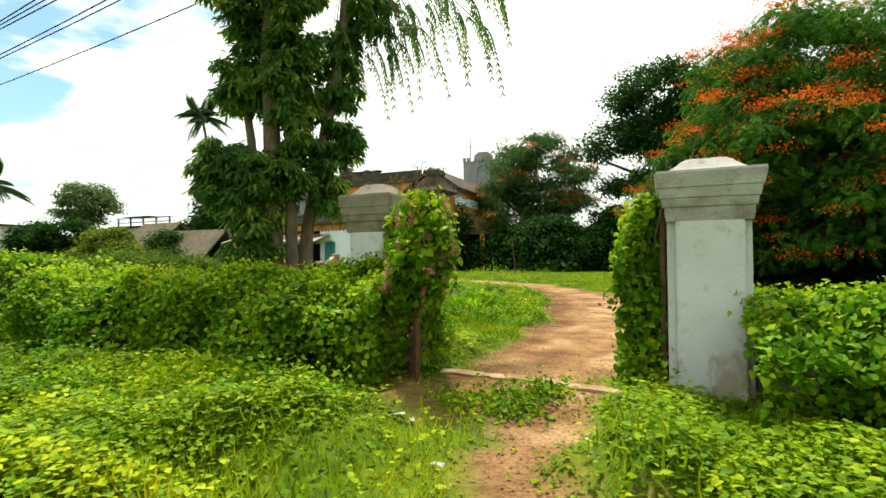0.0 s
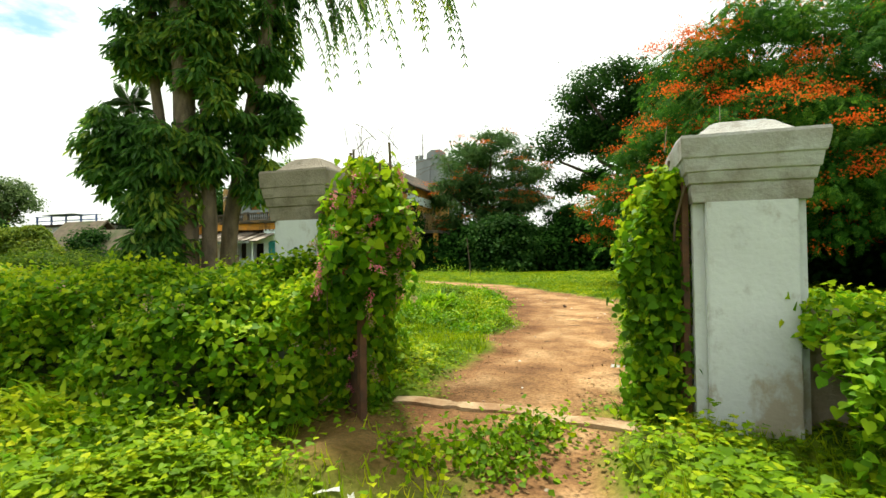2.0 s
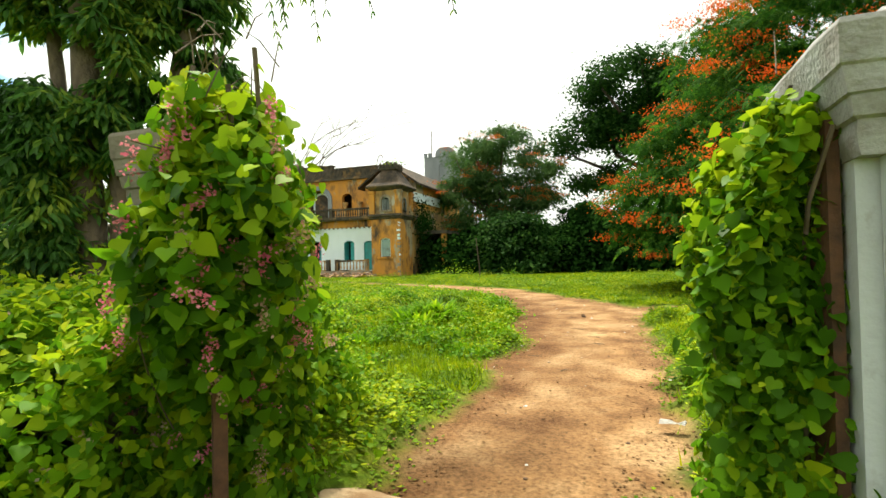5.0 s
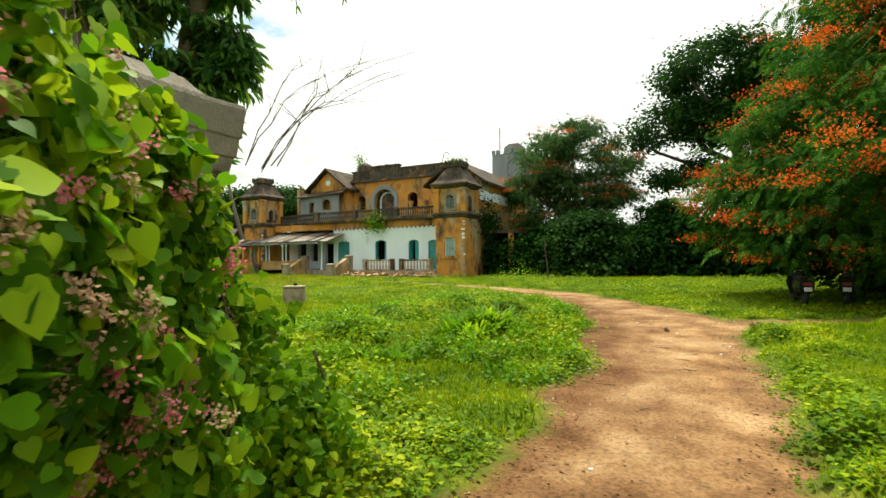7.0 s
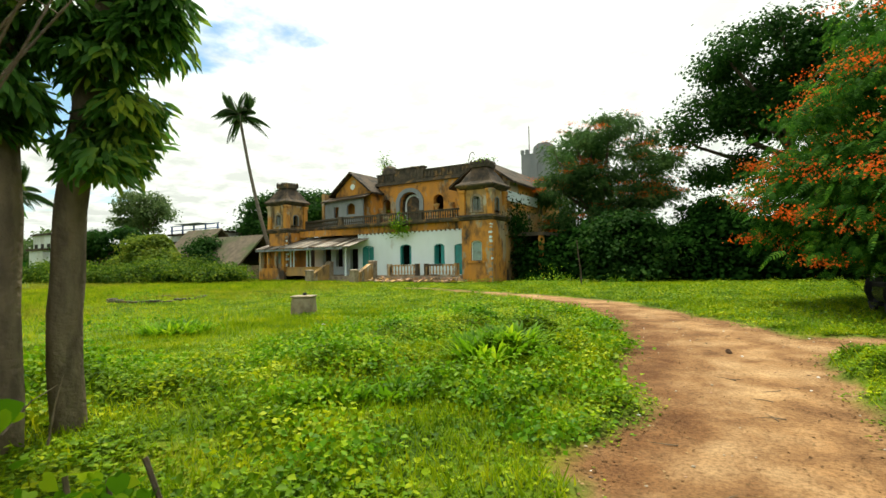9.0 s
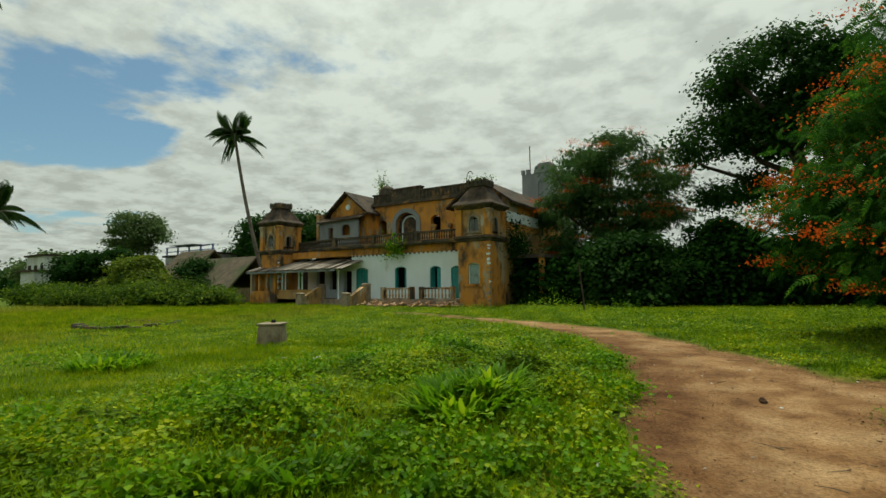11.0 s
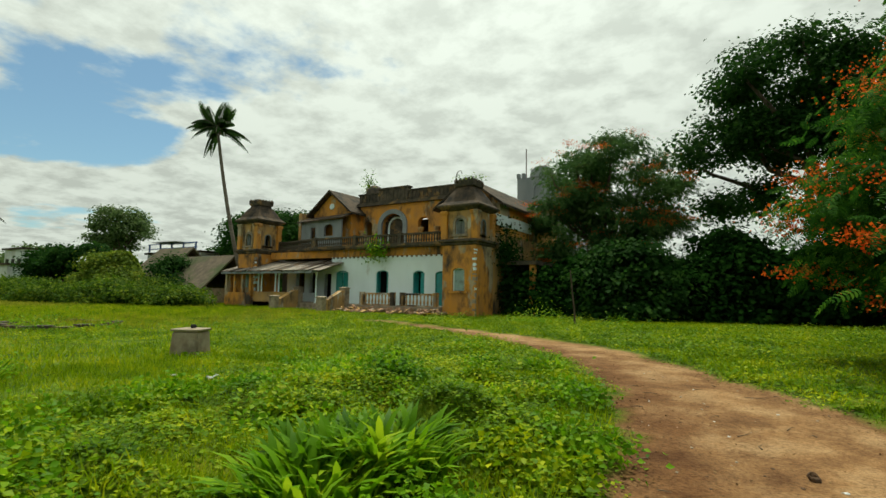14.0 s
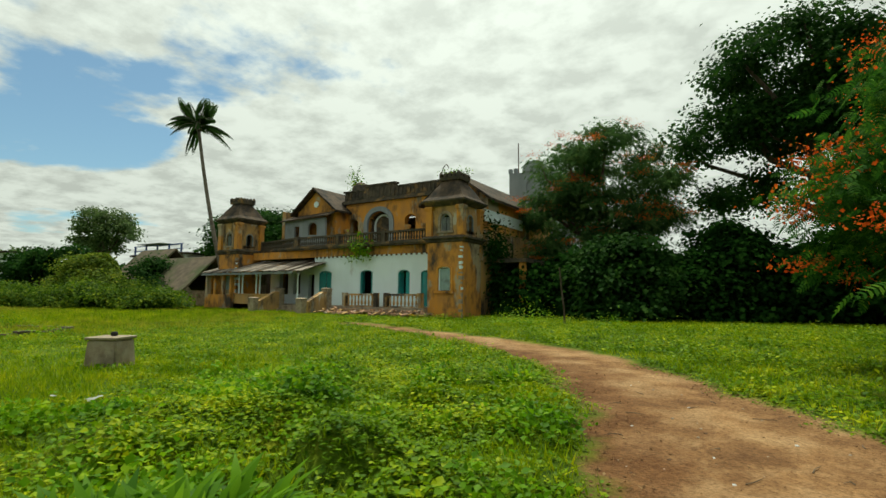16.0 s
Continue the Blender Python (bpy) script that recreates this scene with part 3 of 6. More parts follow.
def tower(cx, cy, name_label, z2=6.75, h=1.17):
    """A square corner tower: lower stage, cornice, windowed upper stage, eaves, hipped cap and a crown of merlons."""
    z1 = 4.72
    # lower stage, with a window to the front
    bm = bmnew()
    wall_panel(bm, cx - h, cx + h, HZ - 0.3, z1, cy - h, cy - h + 0.35, [(cx - 0.42, cx + 0.42, 1.75, 3.15, 0.2)])
    wall_panel(bm, cx - h, cx + h, HZ - 0.3, z1, cy + h - 0.35, cy + h)
    wall_panel(bm, cy - h + 0.35, cy + h - 0.35, HZ - 0.3, z1, cx - h, cx - h + 0.35, axis="y")
    wall_panel(bm, cy - h + 0.35, cy + h - 0.35, HZ - 0.3, z1, cx + h - 0.35, cx + h, axis="y")
    low = hpart("tower_base", bm, OCHRE, None, name_label)
    # rough quoins where the plaster has broken away
    z = HZ + 0.1
    while z < z1 - 0.5:
        z += random.uniform(0.06, 0.3)
        w, hh_ = random.uniform(0.05, 0.26), random.uniform(0.07, 0.26)
        bm = bmnew()
        v = box(bm, cx + h - w, cx + h + 0.012, cy - h - 0.014, cy - h + random.uniform(0.05, 0.25), z, z + hh_)
        for q in v:
            q.co += Vector((random.uniform(-0.03, 0) if q.co.x < cx + h - 0.01 else 0, 0, random.uniform(-0.03, 0.03)))
        z += hh_
        hpart("quoin", bm, WHITE if random.random() < 0.6 else CEMENT, low)
    bm = bmnew()
    frustum(bm, cx, cy, [(h + 0.03, h + 0.03, z1 - 0.16), (h + 0.1, h + 0.1, z1 - 0.1), (h + 0.1, h + 0.1, z1), (h + 0.24, h + 0.24, z1 + 0.06), (h + 0.24, h + 0.24, z1 + 0.16), (h, h, z1 + 0.24)])
    hpart("string_course", bm, MOULD)
    bm = bmnew()
    hh, za = h - 0.1, z1 + 0.242
    op = [(-0.34, 0.34, za + 0.3, za + 1.3, 0.34)]
    wall_panel(bm, cx - hh, cx + hh, za, z2, cy - hh, cy - hh + 0.3, [(cx + a, cx + b, c, d, r) for a, b, c, d, r in op])
    wall_panel(bm, cx - hh, cx + hh, za, z2, cy + hh - 0.3, cy + hh)
    for x0 in (cx - hh, cx + hh - 0.3):
        wall_panel(bm, cy - hh + 0.3, cy + hh - 0.3, za, z2, x0, x0 + 0.3, [(cy + a, cy + b, c, d, r) for a, b, c, d, r in op], axis="y")
    up = hpart("tower_upper_stage", bm, OCHRE_PALE)
    for sx in (-1, 1):
        for sy in (-1, 1):
            bm = bmnew()
            box(bm, cx + sx * hh - 0.2, cx + sx * hh + 0.2, cy + sy * hh - 0.2, cy + sy * hh + 0.2, za, z2 - 0.03)
            frustum(bm, cx + sx * hh, cy + sy * hh, [(0.24, 0.24, z2 - 0.28), (0.28, 0.28, z2 - 0.12), (0.24, 0.24, z2 - 0.03)])
            hpart("corner_pilaster", bm, OCHRE, up)
    window(cx, za + 0.3, za + 1.3, 0.34, 0.34, cy - hh, up, GREYWALL, SLATE_PAINT, (0, 12), surround=CEMENT)
    window(cy, za + 0.3, za + 1.3, 0.34, 0.34, cx + hh - 0.12, up, GREYWALL, None, axis="y", surround=OCHRE_PALE)
    # Added sheets, coloured as the unlit depth behind the tower's openings.
    bm = bmnew()
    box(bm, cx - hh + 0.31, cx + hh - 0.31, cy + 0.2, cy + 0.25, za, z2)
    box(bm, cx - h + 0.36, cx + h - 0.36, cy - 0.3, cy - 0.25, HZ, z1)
    hpart("tower_shade_sheet", bm, INTERIOR_SHADE)
    window(cx, 1.75, 3.15, 0.42, 0.2, cy - h, low, WHITE, PALE_TEAL, (0, 0), surround=OCHRE)
    bm = bmnew()
    frustum(bm, cx, cy, [(h + 0.0, h + 0.0, z2 - 0.02), (h + 0.16, h + 0.16, z2 + 0.1), (h + 0.3, h + 0.3, z2 + 0.2), (h + 0.33, h + 0.33, z2 + 0.3)])
    hpart("cornice", bm, MOULD)
    bm = bmnew()
    frustum(bm, cx, cy, [(h + 0.3, h + 0.3, z2 + 0.302), (h + 0.02, h + 0.02, z2 + 0.55), (0.9, 0.9, z2 + 1.05), (0.62, 0.62, z2 + 1.45), (0.56, 0.56, z2 + 1.62)])
    hpart("tower_roof", bm, ROOF)
    bm = bmnew()
    frustum(bm, cx, cy, [(0.66, 0.66, z2 + 1.625), (0.7, 0.7, z2 + 1.82), (0.6, 0.6, z2 + 1.822)])
    crown = hpart("crown", bm, MOULD)
    for i in range(5):
        for u, w in ((-0.6 + 0.3 * i, -0.6), (-0.6 + 0.3 * i, 0.6), (-0.6, -0.6 + 0.3 * i), (0.6, -0.6 + 0.3 * i)):
            if abs(w) < 0.59 and abs(u) < 0.59 or (abs(u) == 0.6 and abs(w) == 0.6 and i in (0, 4) and u != -0.6 + 0.3 * i):
                continue
            bm = bmnew()
            frustum(bm, cx + u, cy + w, [(0.09, 0.09, z2 + 1.822), (0.1, 0.1, z2 + 2.0), (0.03, 0.03, z2 + 2.13 + random.uniform(-0.05, 0.04))])
            hpart("merlon", bm, MOULD, crown)


tower(-17.36, 38.19, "ochre tower base with plaster fallen off the corner")
tower(-37.53, 38.17, "ochre tower base streaked with mould", 7.1, 1.15)

# ground storey between the towers
WX0, WX1, WY = -29.3, -18.55, 38.4
bm = bmnew()
ops = [(-28.85, -27.6, 0.75, 3.15, 0.22), (-24.95, -23.85, 1.55, 3.15, 0.25), (-21.75, -20.8, 1.55, 3.1, 0.25), (-19.95, -19.0, 0.75, 3.05, 0.22)]
wall_panel(bm, WX0, WX1, HZ - 0.2, 4.15, WY, WY + 0.4, ops)
wall_panel(bm, WY + 0.4, 42, HZ - 0.2, 4.15, WX0, WX0 + 0.3, axis="y")
hpart("white_front_wall", bm, WHITE, None, "limewashed white ground-floor wall")
for k, (a, b, c, d, r) in enumerate(ops):
    door = k in (0, 3)
    window((a + b) / 2, c, d, (b - a) / 2, r, WY, None, TEAL, TEAL, ((0, 8), (105, 40), (80, 20), (0, 0))[k])
bm = bmnew()
wall_panel(bm, WX0 - 7, WX1, 4.152, 4.7, WY + 0.03, WY + 0.4)
hpart("ochre_band", bm, OCHRE)
for i in range(26):
    bm = bmnew()
    x = WX0 + 0.2 + i * 0.4
    box(bm, x, x + 0.1, WY - 0.1, WY - 0.002, 4.05, 4.16)
    hpart("roof_bracket", bm, MOULD)
# verandah part, set back
bm = bmnew()
wall_panel(bm, -36.0, WX0, HZ - 0.2, 4.15, 40.0, 40.35, [(-34.9, -33.9, 1.45, 3.1, 0), (-33.3, -32.5, 1.45, 3.1, 0), (-31.6, -30.2, 0.75, 3.0, 0)])
hpart("verandah_back_wall", bm, WHITE)
# Added sheet with the rooms' darkness put into its colour.
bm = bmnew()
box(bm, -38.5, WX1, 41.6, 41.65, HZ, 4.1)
hpart("room_shade_sheet", bm, INTERIOR_SHADE)
# terrace floor
bm = bmnew()
box(bm, -39.2, -18.5, 36.6, 42.0, HZ - 0.5, 0.72)
hpart("terrace", bm, CEMENT)

# balcony slab and balustrade above it
BAL = [(-36.37, 39.3), (-30.9, 38.1), (-18.5, 38.1)]
bm = bmnew()
for (ax, ay), (bx, by) in zip(BAL, BAL[1:]):
    L = math.hypot(bx - ax, by - ay)
    m = Matrix.Translation((ax, ay, 0)) @ Matrix.Rotation(math.atan2(by - ay, bx - ax), 4, "Z")
    box(bm, 0, L, -0.12, 1.5, 4.702, 4.8, m)
    box(bm, 0, L, -0.2, 1.4, 4.802, 4.92, m)
hpart("balcony_slab", bm, MOULD)
bm = bmnew()
box(bm, -36, -18.55, 39.8, 43.2, 4.5, 4.78)
hpart("terrace_roof", bm, MOULD)


def balustrade(ax, ay, bx, by, z0, z1, mat, baluster_mat, step, thick=0.16):
    L = math.hypot(bx - ax, by - ay)
    m = Matrix.Translation((ax, ay, 0)) @ Matrix.Rotation(math.atan2(by - ay, bx - ax), 4, "Z")
    bm = bmnew()
    box(bm, 0, L, -thick / 2, thick / 2, z0, z0 + 0.08, m)
    box(bm, 0, L, -thick / 2 - 0.04, thick / 2 + 0.04, z1 - 0.12, z1, m)
    rail = hpart("balustrade", bm, mat)
    proto = bmnew()
    hgt = z1 - z0 - 0.2
    lathe(proto, 0, 0, [(0.06, 0), (0.04, 0.06 * hgt), (0.075, 0.28 * hgt), (0.035, 0.62 * hgt), (0.06, 0.92 * hgt), (0.06, hgt)], 6)
    me = bpy.data.meshes.new("baluster")
    proto.to_mesh(me)
    proto.free()
    me.materials.append(baluster_mat)
    k = int(L / step)
    for i in range(k):
        ob = new("baluster", me)
        ob.parent = rail
        ob.matrix_basis = m @ Matrix.Translation(((i + 0.5) * L / k, 0, z0 + 0.08))
    for s in np.linspace(0.1, L - 0.1, max(2, int(L / 3.1) + 1)):
        bm = bmnew()
        box(bm, s - 0.13, s + 0.13, -0.15, 0.15, z0, z1 + 0.05, m)
        hpart("balustrade_pier", bm, mat, rail)
    return rail


for (ax, ay), (bx, by) in zip(BAL, BAL[1:]):
    balustrade(ax, ay, bx, by, 4.922, 5.65, MOULD, MOULD, 0.21)
# low terrace railing before the white wall
balustrade(-24.9, 36.8, -22.1, 36.8, 0.722, 1.55, OCHRE_PALE, OCHRE_PALE, 0.27)
balustrade(-21.5, 36.8, -18.75, 36.8, 0.722, 1.55, OCHRE_PALE, OCHRE_PALE, 0.27)

# steps between sloping cheek walls
for k in range(3):
    bm = bmnew()
    box(bm, -30.5, -26.6, 35.55 + 0.35 * k, 36.6, HZ - 0.2, HZ - 0.05 + 0.09 * (k + 1))
    hpart("step", bm, CEMENT)
for x in (-30.9, -26.3):
    bm = bmnew()
    a = [(34.5, HZ - 0.2), (36.7, HZ - 0.2), (36.7, 1.65), (36.2, 1.65), (34.9, 1.02), (34.5, 1.02)]
    l0 = [bm.verts.new((x - 0.2, y, z)) for y, z in a]
    l1 = [bm.verts.new((x + 0.2, y, z)) for y, z in a]
    bm.faces.new(l0[::-1])
    bm.faces.new(l1)
    for i in range(6):
        bm.faces.new((l0[i], l0[(i + 1) % 6], l1[(i + 1) % 6], l1[i]))
    cheek = hpart("stair_cheek_wall", bm, OCHRE_PALE)
    for y in (34.45, 36.65):
        bm = bmnew()
        z = 1.15 if y < 35 else 1.8
        box(bm, x - 0.27, x + 0.27, y - 0.2, y + 0.2, HZ - 0.2, z)
        frustum(bm, x, y, [(0.3, 0.25, z), (0.3, 0.25, z + 0.06), (0.1, 0.1, z + 0.12)])
        hpart("cheek_post", bm, CEMENT, cheek)

# sheet-roofed verandah
bm = bmnew()
for x in np.arange(-39.2, -28.3, 1.2):
    v = box(bm, x, x + 0.07, 0, 3.64, -0.1, -0.02, Matrix.Translation((0, 35.9, 3.05)) @ Matrix.Rotation(math.atan2(1.02, 3.5), 4, "X"))
rafters = hpart("verandah_frame", bm, BARK_DARK)
for i in range(29):
    bm = bmnew()
    x = -39.3 + i * 0.385
    lift, slip = random.uniform(-0.015, 0.045), random.uniform(-0.12, 0.1)
    v = [bm.verts.new(c) for c in ((x, 35.9 + slip, 3.08 + lift), (x + 0.2, 35.9 + slip, 3.11 + lift), (x + 0.42, 35.9 + slip, 3.08 + lift), (x + 0.42, 39.4, 4.1 + lift), (x + 0.2, 39.4, 4.13 + lift), (x, 39.4, 4.1 + lift))]
    w = [bm.verts.new(q.co - Vector((0, 0, 0.02))) for q in v]
    for quad in ((0, 1, 4, 5), (1, 2, 3, 4)):
        bm.faces.new([v[k] for k in quad])
        bm.faces.new([w[k] for k in quad[::-1]])
    for k in range(6):
        bm.faces.new((v[k], w[k], w[(k + 1) % 6], v[(k + 1) % 6]))
    hpart("roof_sheet", bm, (SHEET, SHEET, ROOF, SHEET, MOULD)[random.randrange(5)], rafters)
bm = bmnew()
box(bm, -39.3, -28.9, 35.95, 36.05, 2.88, 3.04)
hpart("eaves_beam", bm, GREYWALL)
for x in (-35.6, -35.2, -33.6, -33.2, -29.2):
    bm = bmnew()
    lathe(bm, x, 36.75, [(0.1, 0.721), (0.1, 0.85), (0.065, 0.9), (0.055, 2.75), (0.1, 2.85), (0.1, 2.98)], 9)
    hpart("verandah_column", bm, WHITE)
bm = bmnew()
wall_panel(bm, -39.2, -36.0, HZ - 0.2, 3.0, 36.3, 36.55, [(-39.0, -38.15, 1.4, 2.85, 0), (-37.95, -37.15, 1.4, 2.85, 0), (-36.95, -36.15, 1.4, 2.85, 0)])
wall_panel(bm, 36.55, 38.0, HZ - 0.2, 3.0, -39.2, -38.95, axis="y")
hpart("verandah_end_wall", bm, OCHRE)
bm = bmnew()
wall_panel(bm, -36.0, -31.2, HZ - 0.2, 1.4, 36.6, 36.75)
box(bm, -36.05, -31.15, 36.55, 36.8, 1.4, 1.48)
hpart("verandah_parapet", bm, OCHRE_PALE)

# upper storey, set back
UY = 43.0
bm = bmnew()
wall_panel(bm, -30.6, -21.2, 4.7, 8.85, UY, UY + 0.45, [(-28.2, -26.0, 5.0, 8.05, 0.95), (-30.2, -29.3, 6.2, 7.6, 0.4), (-24.6, -23.6, 6.2, 7.6, 0.4)])
hpart("upper_front_wall", bm, OCHRE, None, "ochre upper wall with a great arch")
bm = bmnew()
arch_band(bm, -27.1, 5.0, 7.1, 1.1, 0.95, 0.38, UY - 0.16, UY + 0.05)
hpart("arch_surround", bm, GREYWALL)
bm = bmnew()
arch_band(bm, -27.1, 5.0, 7.0, 0.75, 0.75, 0.14, UY + 0.5, UY + 0.6)
hpart("inner_arch", bm, WHITE)
bm = bmnew()
box(bm, -28.6, -25.6, UY + 0.62, UY + 0.7, 4.7, 8.6)
hpart("arch_screen", bm, MOULD)
bm = bmnew()
box(bm, -30.9, -20.9, UY - 0.25, UY + 0.5, 8.852, 9.05)
box(bm, -30.9, -20.9, UY - 0.12, UY + 0.4, 9.052, 9.15)
hpart("upper_cornice", bm, MOULD)
bm = bmnew()
wall_panel(bm, -30.8, -21.0, 9.152, 9.85, UY, UY + 0.3)
box(bm, -30.9, -21, UY - 0.08, UY + 0.38, 9.85, 9.97)
box(bm, -28.6, -25.6, UY - 0.06, UY + 0.36, 9.152, 10.15)
box(bm, -28.7, -25.5, UY - 0.14, UY + 0.44, 10.15, 10.29)
par = hpart("parapet", bm, MOULD)
for i in range(26):
    bm = bmnew()
    x = -30.55 + i * 0.37
    z = 9.78 if not -28.7 < x < -25.6 else 10.05
    box(bm, x, x + 0.16, UY - 0.1, UY - 0.062, 9.25, z)
    hpart("parapet_baluster", bm, MOULD, par)
for x in (-30.2, -24.1, -22.6):
    bm = bmnew()
    lathe(bm, x, UY - 0.3, [(0.22, 4.8), (0.22, 5.2), (0.16, 5.3), (0.15, 6.4), (0.25, 6.6), (0.25, 6.75)], 10)
    hpart("half_column", bm, OCHRE_PALE)


def wing(cx, half, front, back, eave, ridge, label):
    """A gabled wing: walls, gable front with a round vent, and a tiled roof of two slopes."""
    bm = bmnew()
    prism(bm, [(cx - half, 4.7), (cx + half, 4.7), (cx + half, eave), (cx, ridge), (cx - half, eave)], front, back)
    w = hpart("wing", bm, OCHRE, None, label)
    bm = bmnew()
    for s in (-1, 1):
        dx, dz = half + 0.45, (ridge - eave) / half * (half + 0.45)
        a = [(cx, ridge + 0.06), (cx, ridge + 0.24), (cx + s * dx, ridge + 0.24 - dz), (cx + s * dx, ridge + 0.06 - dz)]
        prism(bm, a if s < 0 else a[::-1], front - 0.5, back + 0.3)
    hpart("wing_roof", bm, ROOF, w)
    bm = bmnew()
    lathe(bm, 0, 0, [(0.26, 0), (0.26, 0.08), (0.16, 0.09)], 14)
    bmesh.ops.transform(bm, matrix=Matrix.Translation((cx, front - 0.002, ridge - 1.15)) @ Matrix.Rotation(radians(90), 4, "X"), verts=bm.verts)
    hpart("round_vent", bm, WHITE, w)
    return w


wing(-32.6, 2.15, 41.6, 52, 8.3, 10.0, "ochre gabled wing with a round vent")
wing(-18.6, 2.3, 40.6, 52, 7.7, 9.35, "ochre gabled wing behind a tower")
# lean-to over the left terrace
bm = bmnew()
v = [bm.verts.new(c) for c in ((-35.6, 40.4, 7.5), (-30.2, 40.4, 7.7), (-30.2, 42.4, 8.5), (-35.6, 42.4, 8.3))]
w = [bm.verts.new(q.co - Vector((0, 0, 0.1))) for q in v]
bm.faces.new(v)
bm.faces.new(w[::-1])
for k in range(4):
    bm.faces.new((v[k], w[k], w[(k + 1) % 4], v[(k + 1) % 4]))
hpart("lean_to_roof", bm, ROOF)
bm = bmnew()
wall_panel(bm, -35.3, -30.7, 4.78, 7.55, 40.7, 40.9, [(-34.2, -33.6, 6.0, 7.0, 0), (-32.6, -31.6, 6.2, 7.2, 0.4)])
hpart("lean_to_wall", bm, GREYWALL)
# east side: lower wall, porch and white strip under the wing's eaves
bm = bmnew()
wall_panel(bm, 39.37, 52, HZ - 0.2, 5.6, -16.5, -16.2, [(41.5, 42.6, 0.8, 3.2, 0), (44.5, 45.6, 0.8, 3.2, 0)], axis="y")
hpart("east_wall", bm, OCHRE_PALE)
bm = bmnew()
box(bm, -16.298, -16.2, 40, 46, 6.15, 6.9)
hpart("east_white_strip", bm, WHITE)
bm = bmnew()
box(bm, -16.2, -13.6, 40.2, 46.0, 3.5, 3.75)
hpart("porch_slab", bm, MOULD)
for y in (40.5, 43, 45.6):
    bm = bmnew()
    box(bm, -14.1, -13.75, y - 0.17, y + 0.17, HZ - 0.2, 3.5)
    hpart("porch_pier", bm, OCHRE)
# back
bm = bmnew()
wall_panel(bm, -36, -16.5, HZ - 0.2, 9.0, 52.0, 52.3)
wall_panel(bm, 41, 52, HZ - 0.2, 8.4, -36, -35.7, axis="y")
hpart("rear_wall", bm, OCHRE_PALE)
bm = bmnew()
box(bm, -31, -20, 43.5, 52, 9.1, 9.35)
hpart("flat_roof", bm, MOULD)
for x, y, r in ((-30.8, 45, 0.8), (-29.2, 46.5, 0.6)):
    bm = bmnew()
    lathe(bm, x, y, [(r, 9.35), (r, 10.4), (r * 0.92, 10.75), (r * 0.7, 11.0), (r * 0.3, 11.15), (0.02, 11.2)], 14)
    hpart("roof_dome", bm, MOULD, smooth=True)
# iron hoop on the right gable
bm = bmnew()
tube(bm, [(-19.35 - 0.28 * math.cos(a), 40.3, 9.3 + 0.62 * math.sin(a) + 0.15 * a) for a in np.linspace(0, math.pi * 0.9, 10)], 0.03, 5)
hpart("iron_hoop", bm, RUST)

# plants that have taken hold on the walls


def wall_plant(cx, cy, cz, rx, ry, rz, n_, size, seed, label, mat=VINE):
    rnd = np.random.default_rng(seed)
    c = rnd.normal(size=(n_, 3)) * np.array((rx, ry, rz)) * 0.5
    base = thing("wall_plant", label, "wall plant", (cx, cy, cz), group="plants on the walls")
    nrm = unit(c / np.array((rx, ry, rz)) + np.array((0, -0.5, 0.6)) + 0.5 * rnd.normal(size=c.shape))
    leaves("foliage", c, c + np.array((0, -0.1, -0.5 * rz)) + 0.3 * rnd.normal(size=c.shape), nrm, rnd.uniform(0.6, 1.3, n_) * size, mat, QUAD, base)
    bm = bmnew()
    for k in range(5):
        tube(bm, [(0, 0.15, -rz * 0.4), Vector(c[k]) * 0.5, Vector(c[k])], [0.03, 0.02, 0.008], 5)
    part("stem", bm, BARK_DARK, base)


wall_plant(-24.6, 37.9, 4.6, 1.0, 0.5, 0.75, 520, 0.16, 301, "green bush rooted in the balcony edge")
wall_plant(-31.2, 44.6, 11.3, 0.7, 0.5, 1.1, 260, 0.14, 302, "sapling sprouting from the roof")
wall_plant(-17.3, 38.3, 9.0, 0.9, 0.9, 0.25, 160, 0.12, 306, "weeds on the tower's crown")
wall_plant(-15.6, 40.3, 4.6, 0.7, 1.3, 1.6, 900, 0.2, 303, "creeper hanging down the side wall", BUSH)
wall_plant(-15.4, 41.0, 2.2, 0.8, 1.4, 2.2, 900, 0.2, 304, "creeper climbing the side wall", BUSH)
wall_plant(-15.9, 54.6, 11.5, 1.2, 1.0, 2.2, 600, 0.3, 305, "tree leaning against the grey tower", FLAME)

# grey tower block behind
grey = thing("water_tower_block", "weathered grey cement tower with blind arches and an aerial", "tower", (-20, 55, HZ))
GT = Matrix.Translation((20 + 1.1, -55, -HZ - 0.7))


def gpart(name, bm, mat, label=""):
    ob = part(name, bm, mat, grey, label)
    ob.matrix_parent_inverse = GT
    return ob


bm = bmnew()
box(bm, -21.9, -17.6, 54, 58.3, HZ, 13.3)
gpart("tower_block", bm, GREYWALL)
bm = bmnew()
arch_band(bm, -19.5, 10.7, 12.0, 0.7, 0.7, 0.2, 53.9, 54.02)
gpart("blind_arch", bm, GREYWALL)
bm = bmnew()
box(bm, -22.0, -17.5, 53.85, 58.4, 10.1, 10.3)
gpart("tower_ledge", bm, GREYWALL)
bm = bmnew()
prism(bm, [(-20.6, 13.3), (-18.4, 13.3), (-18.5, 13.9), (-19.0, 14.25), (-20.0, 14.25), (-20.5, 13.9)], 53.9, 54.5)
gpart("arched_parapet", bm, GREYWALL)
for x in (-21.8, -21.3, -17.9):
    bm = bmnew()
    box(bm, x - 0.15, x + 0.15, 53.95, 54.3, 13.3, 13.75)
    gpart("tower_merlon", bm, GREYWALL)
bm = bmnew()
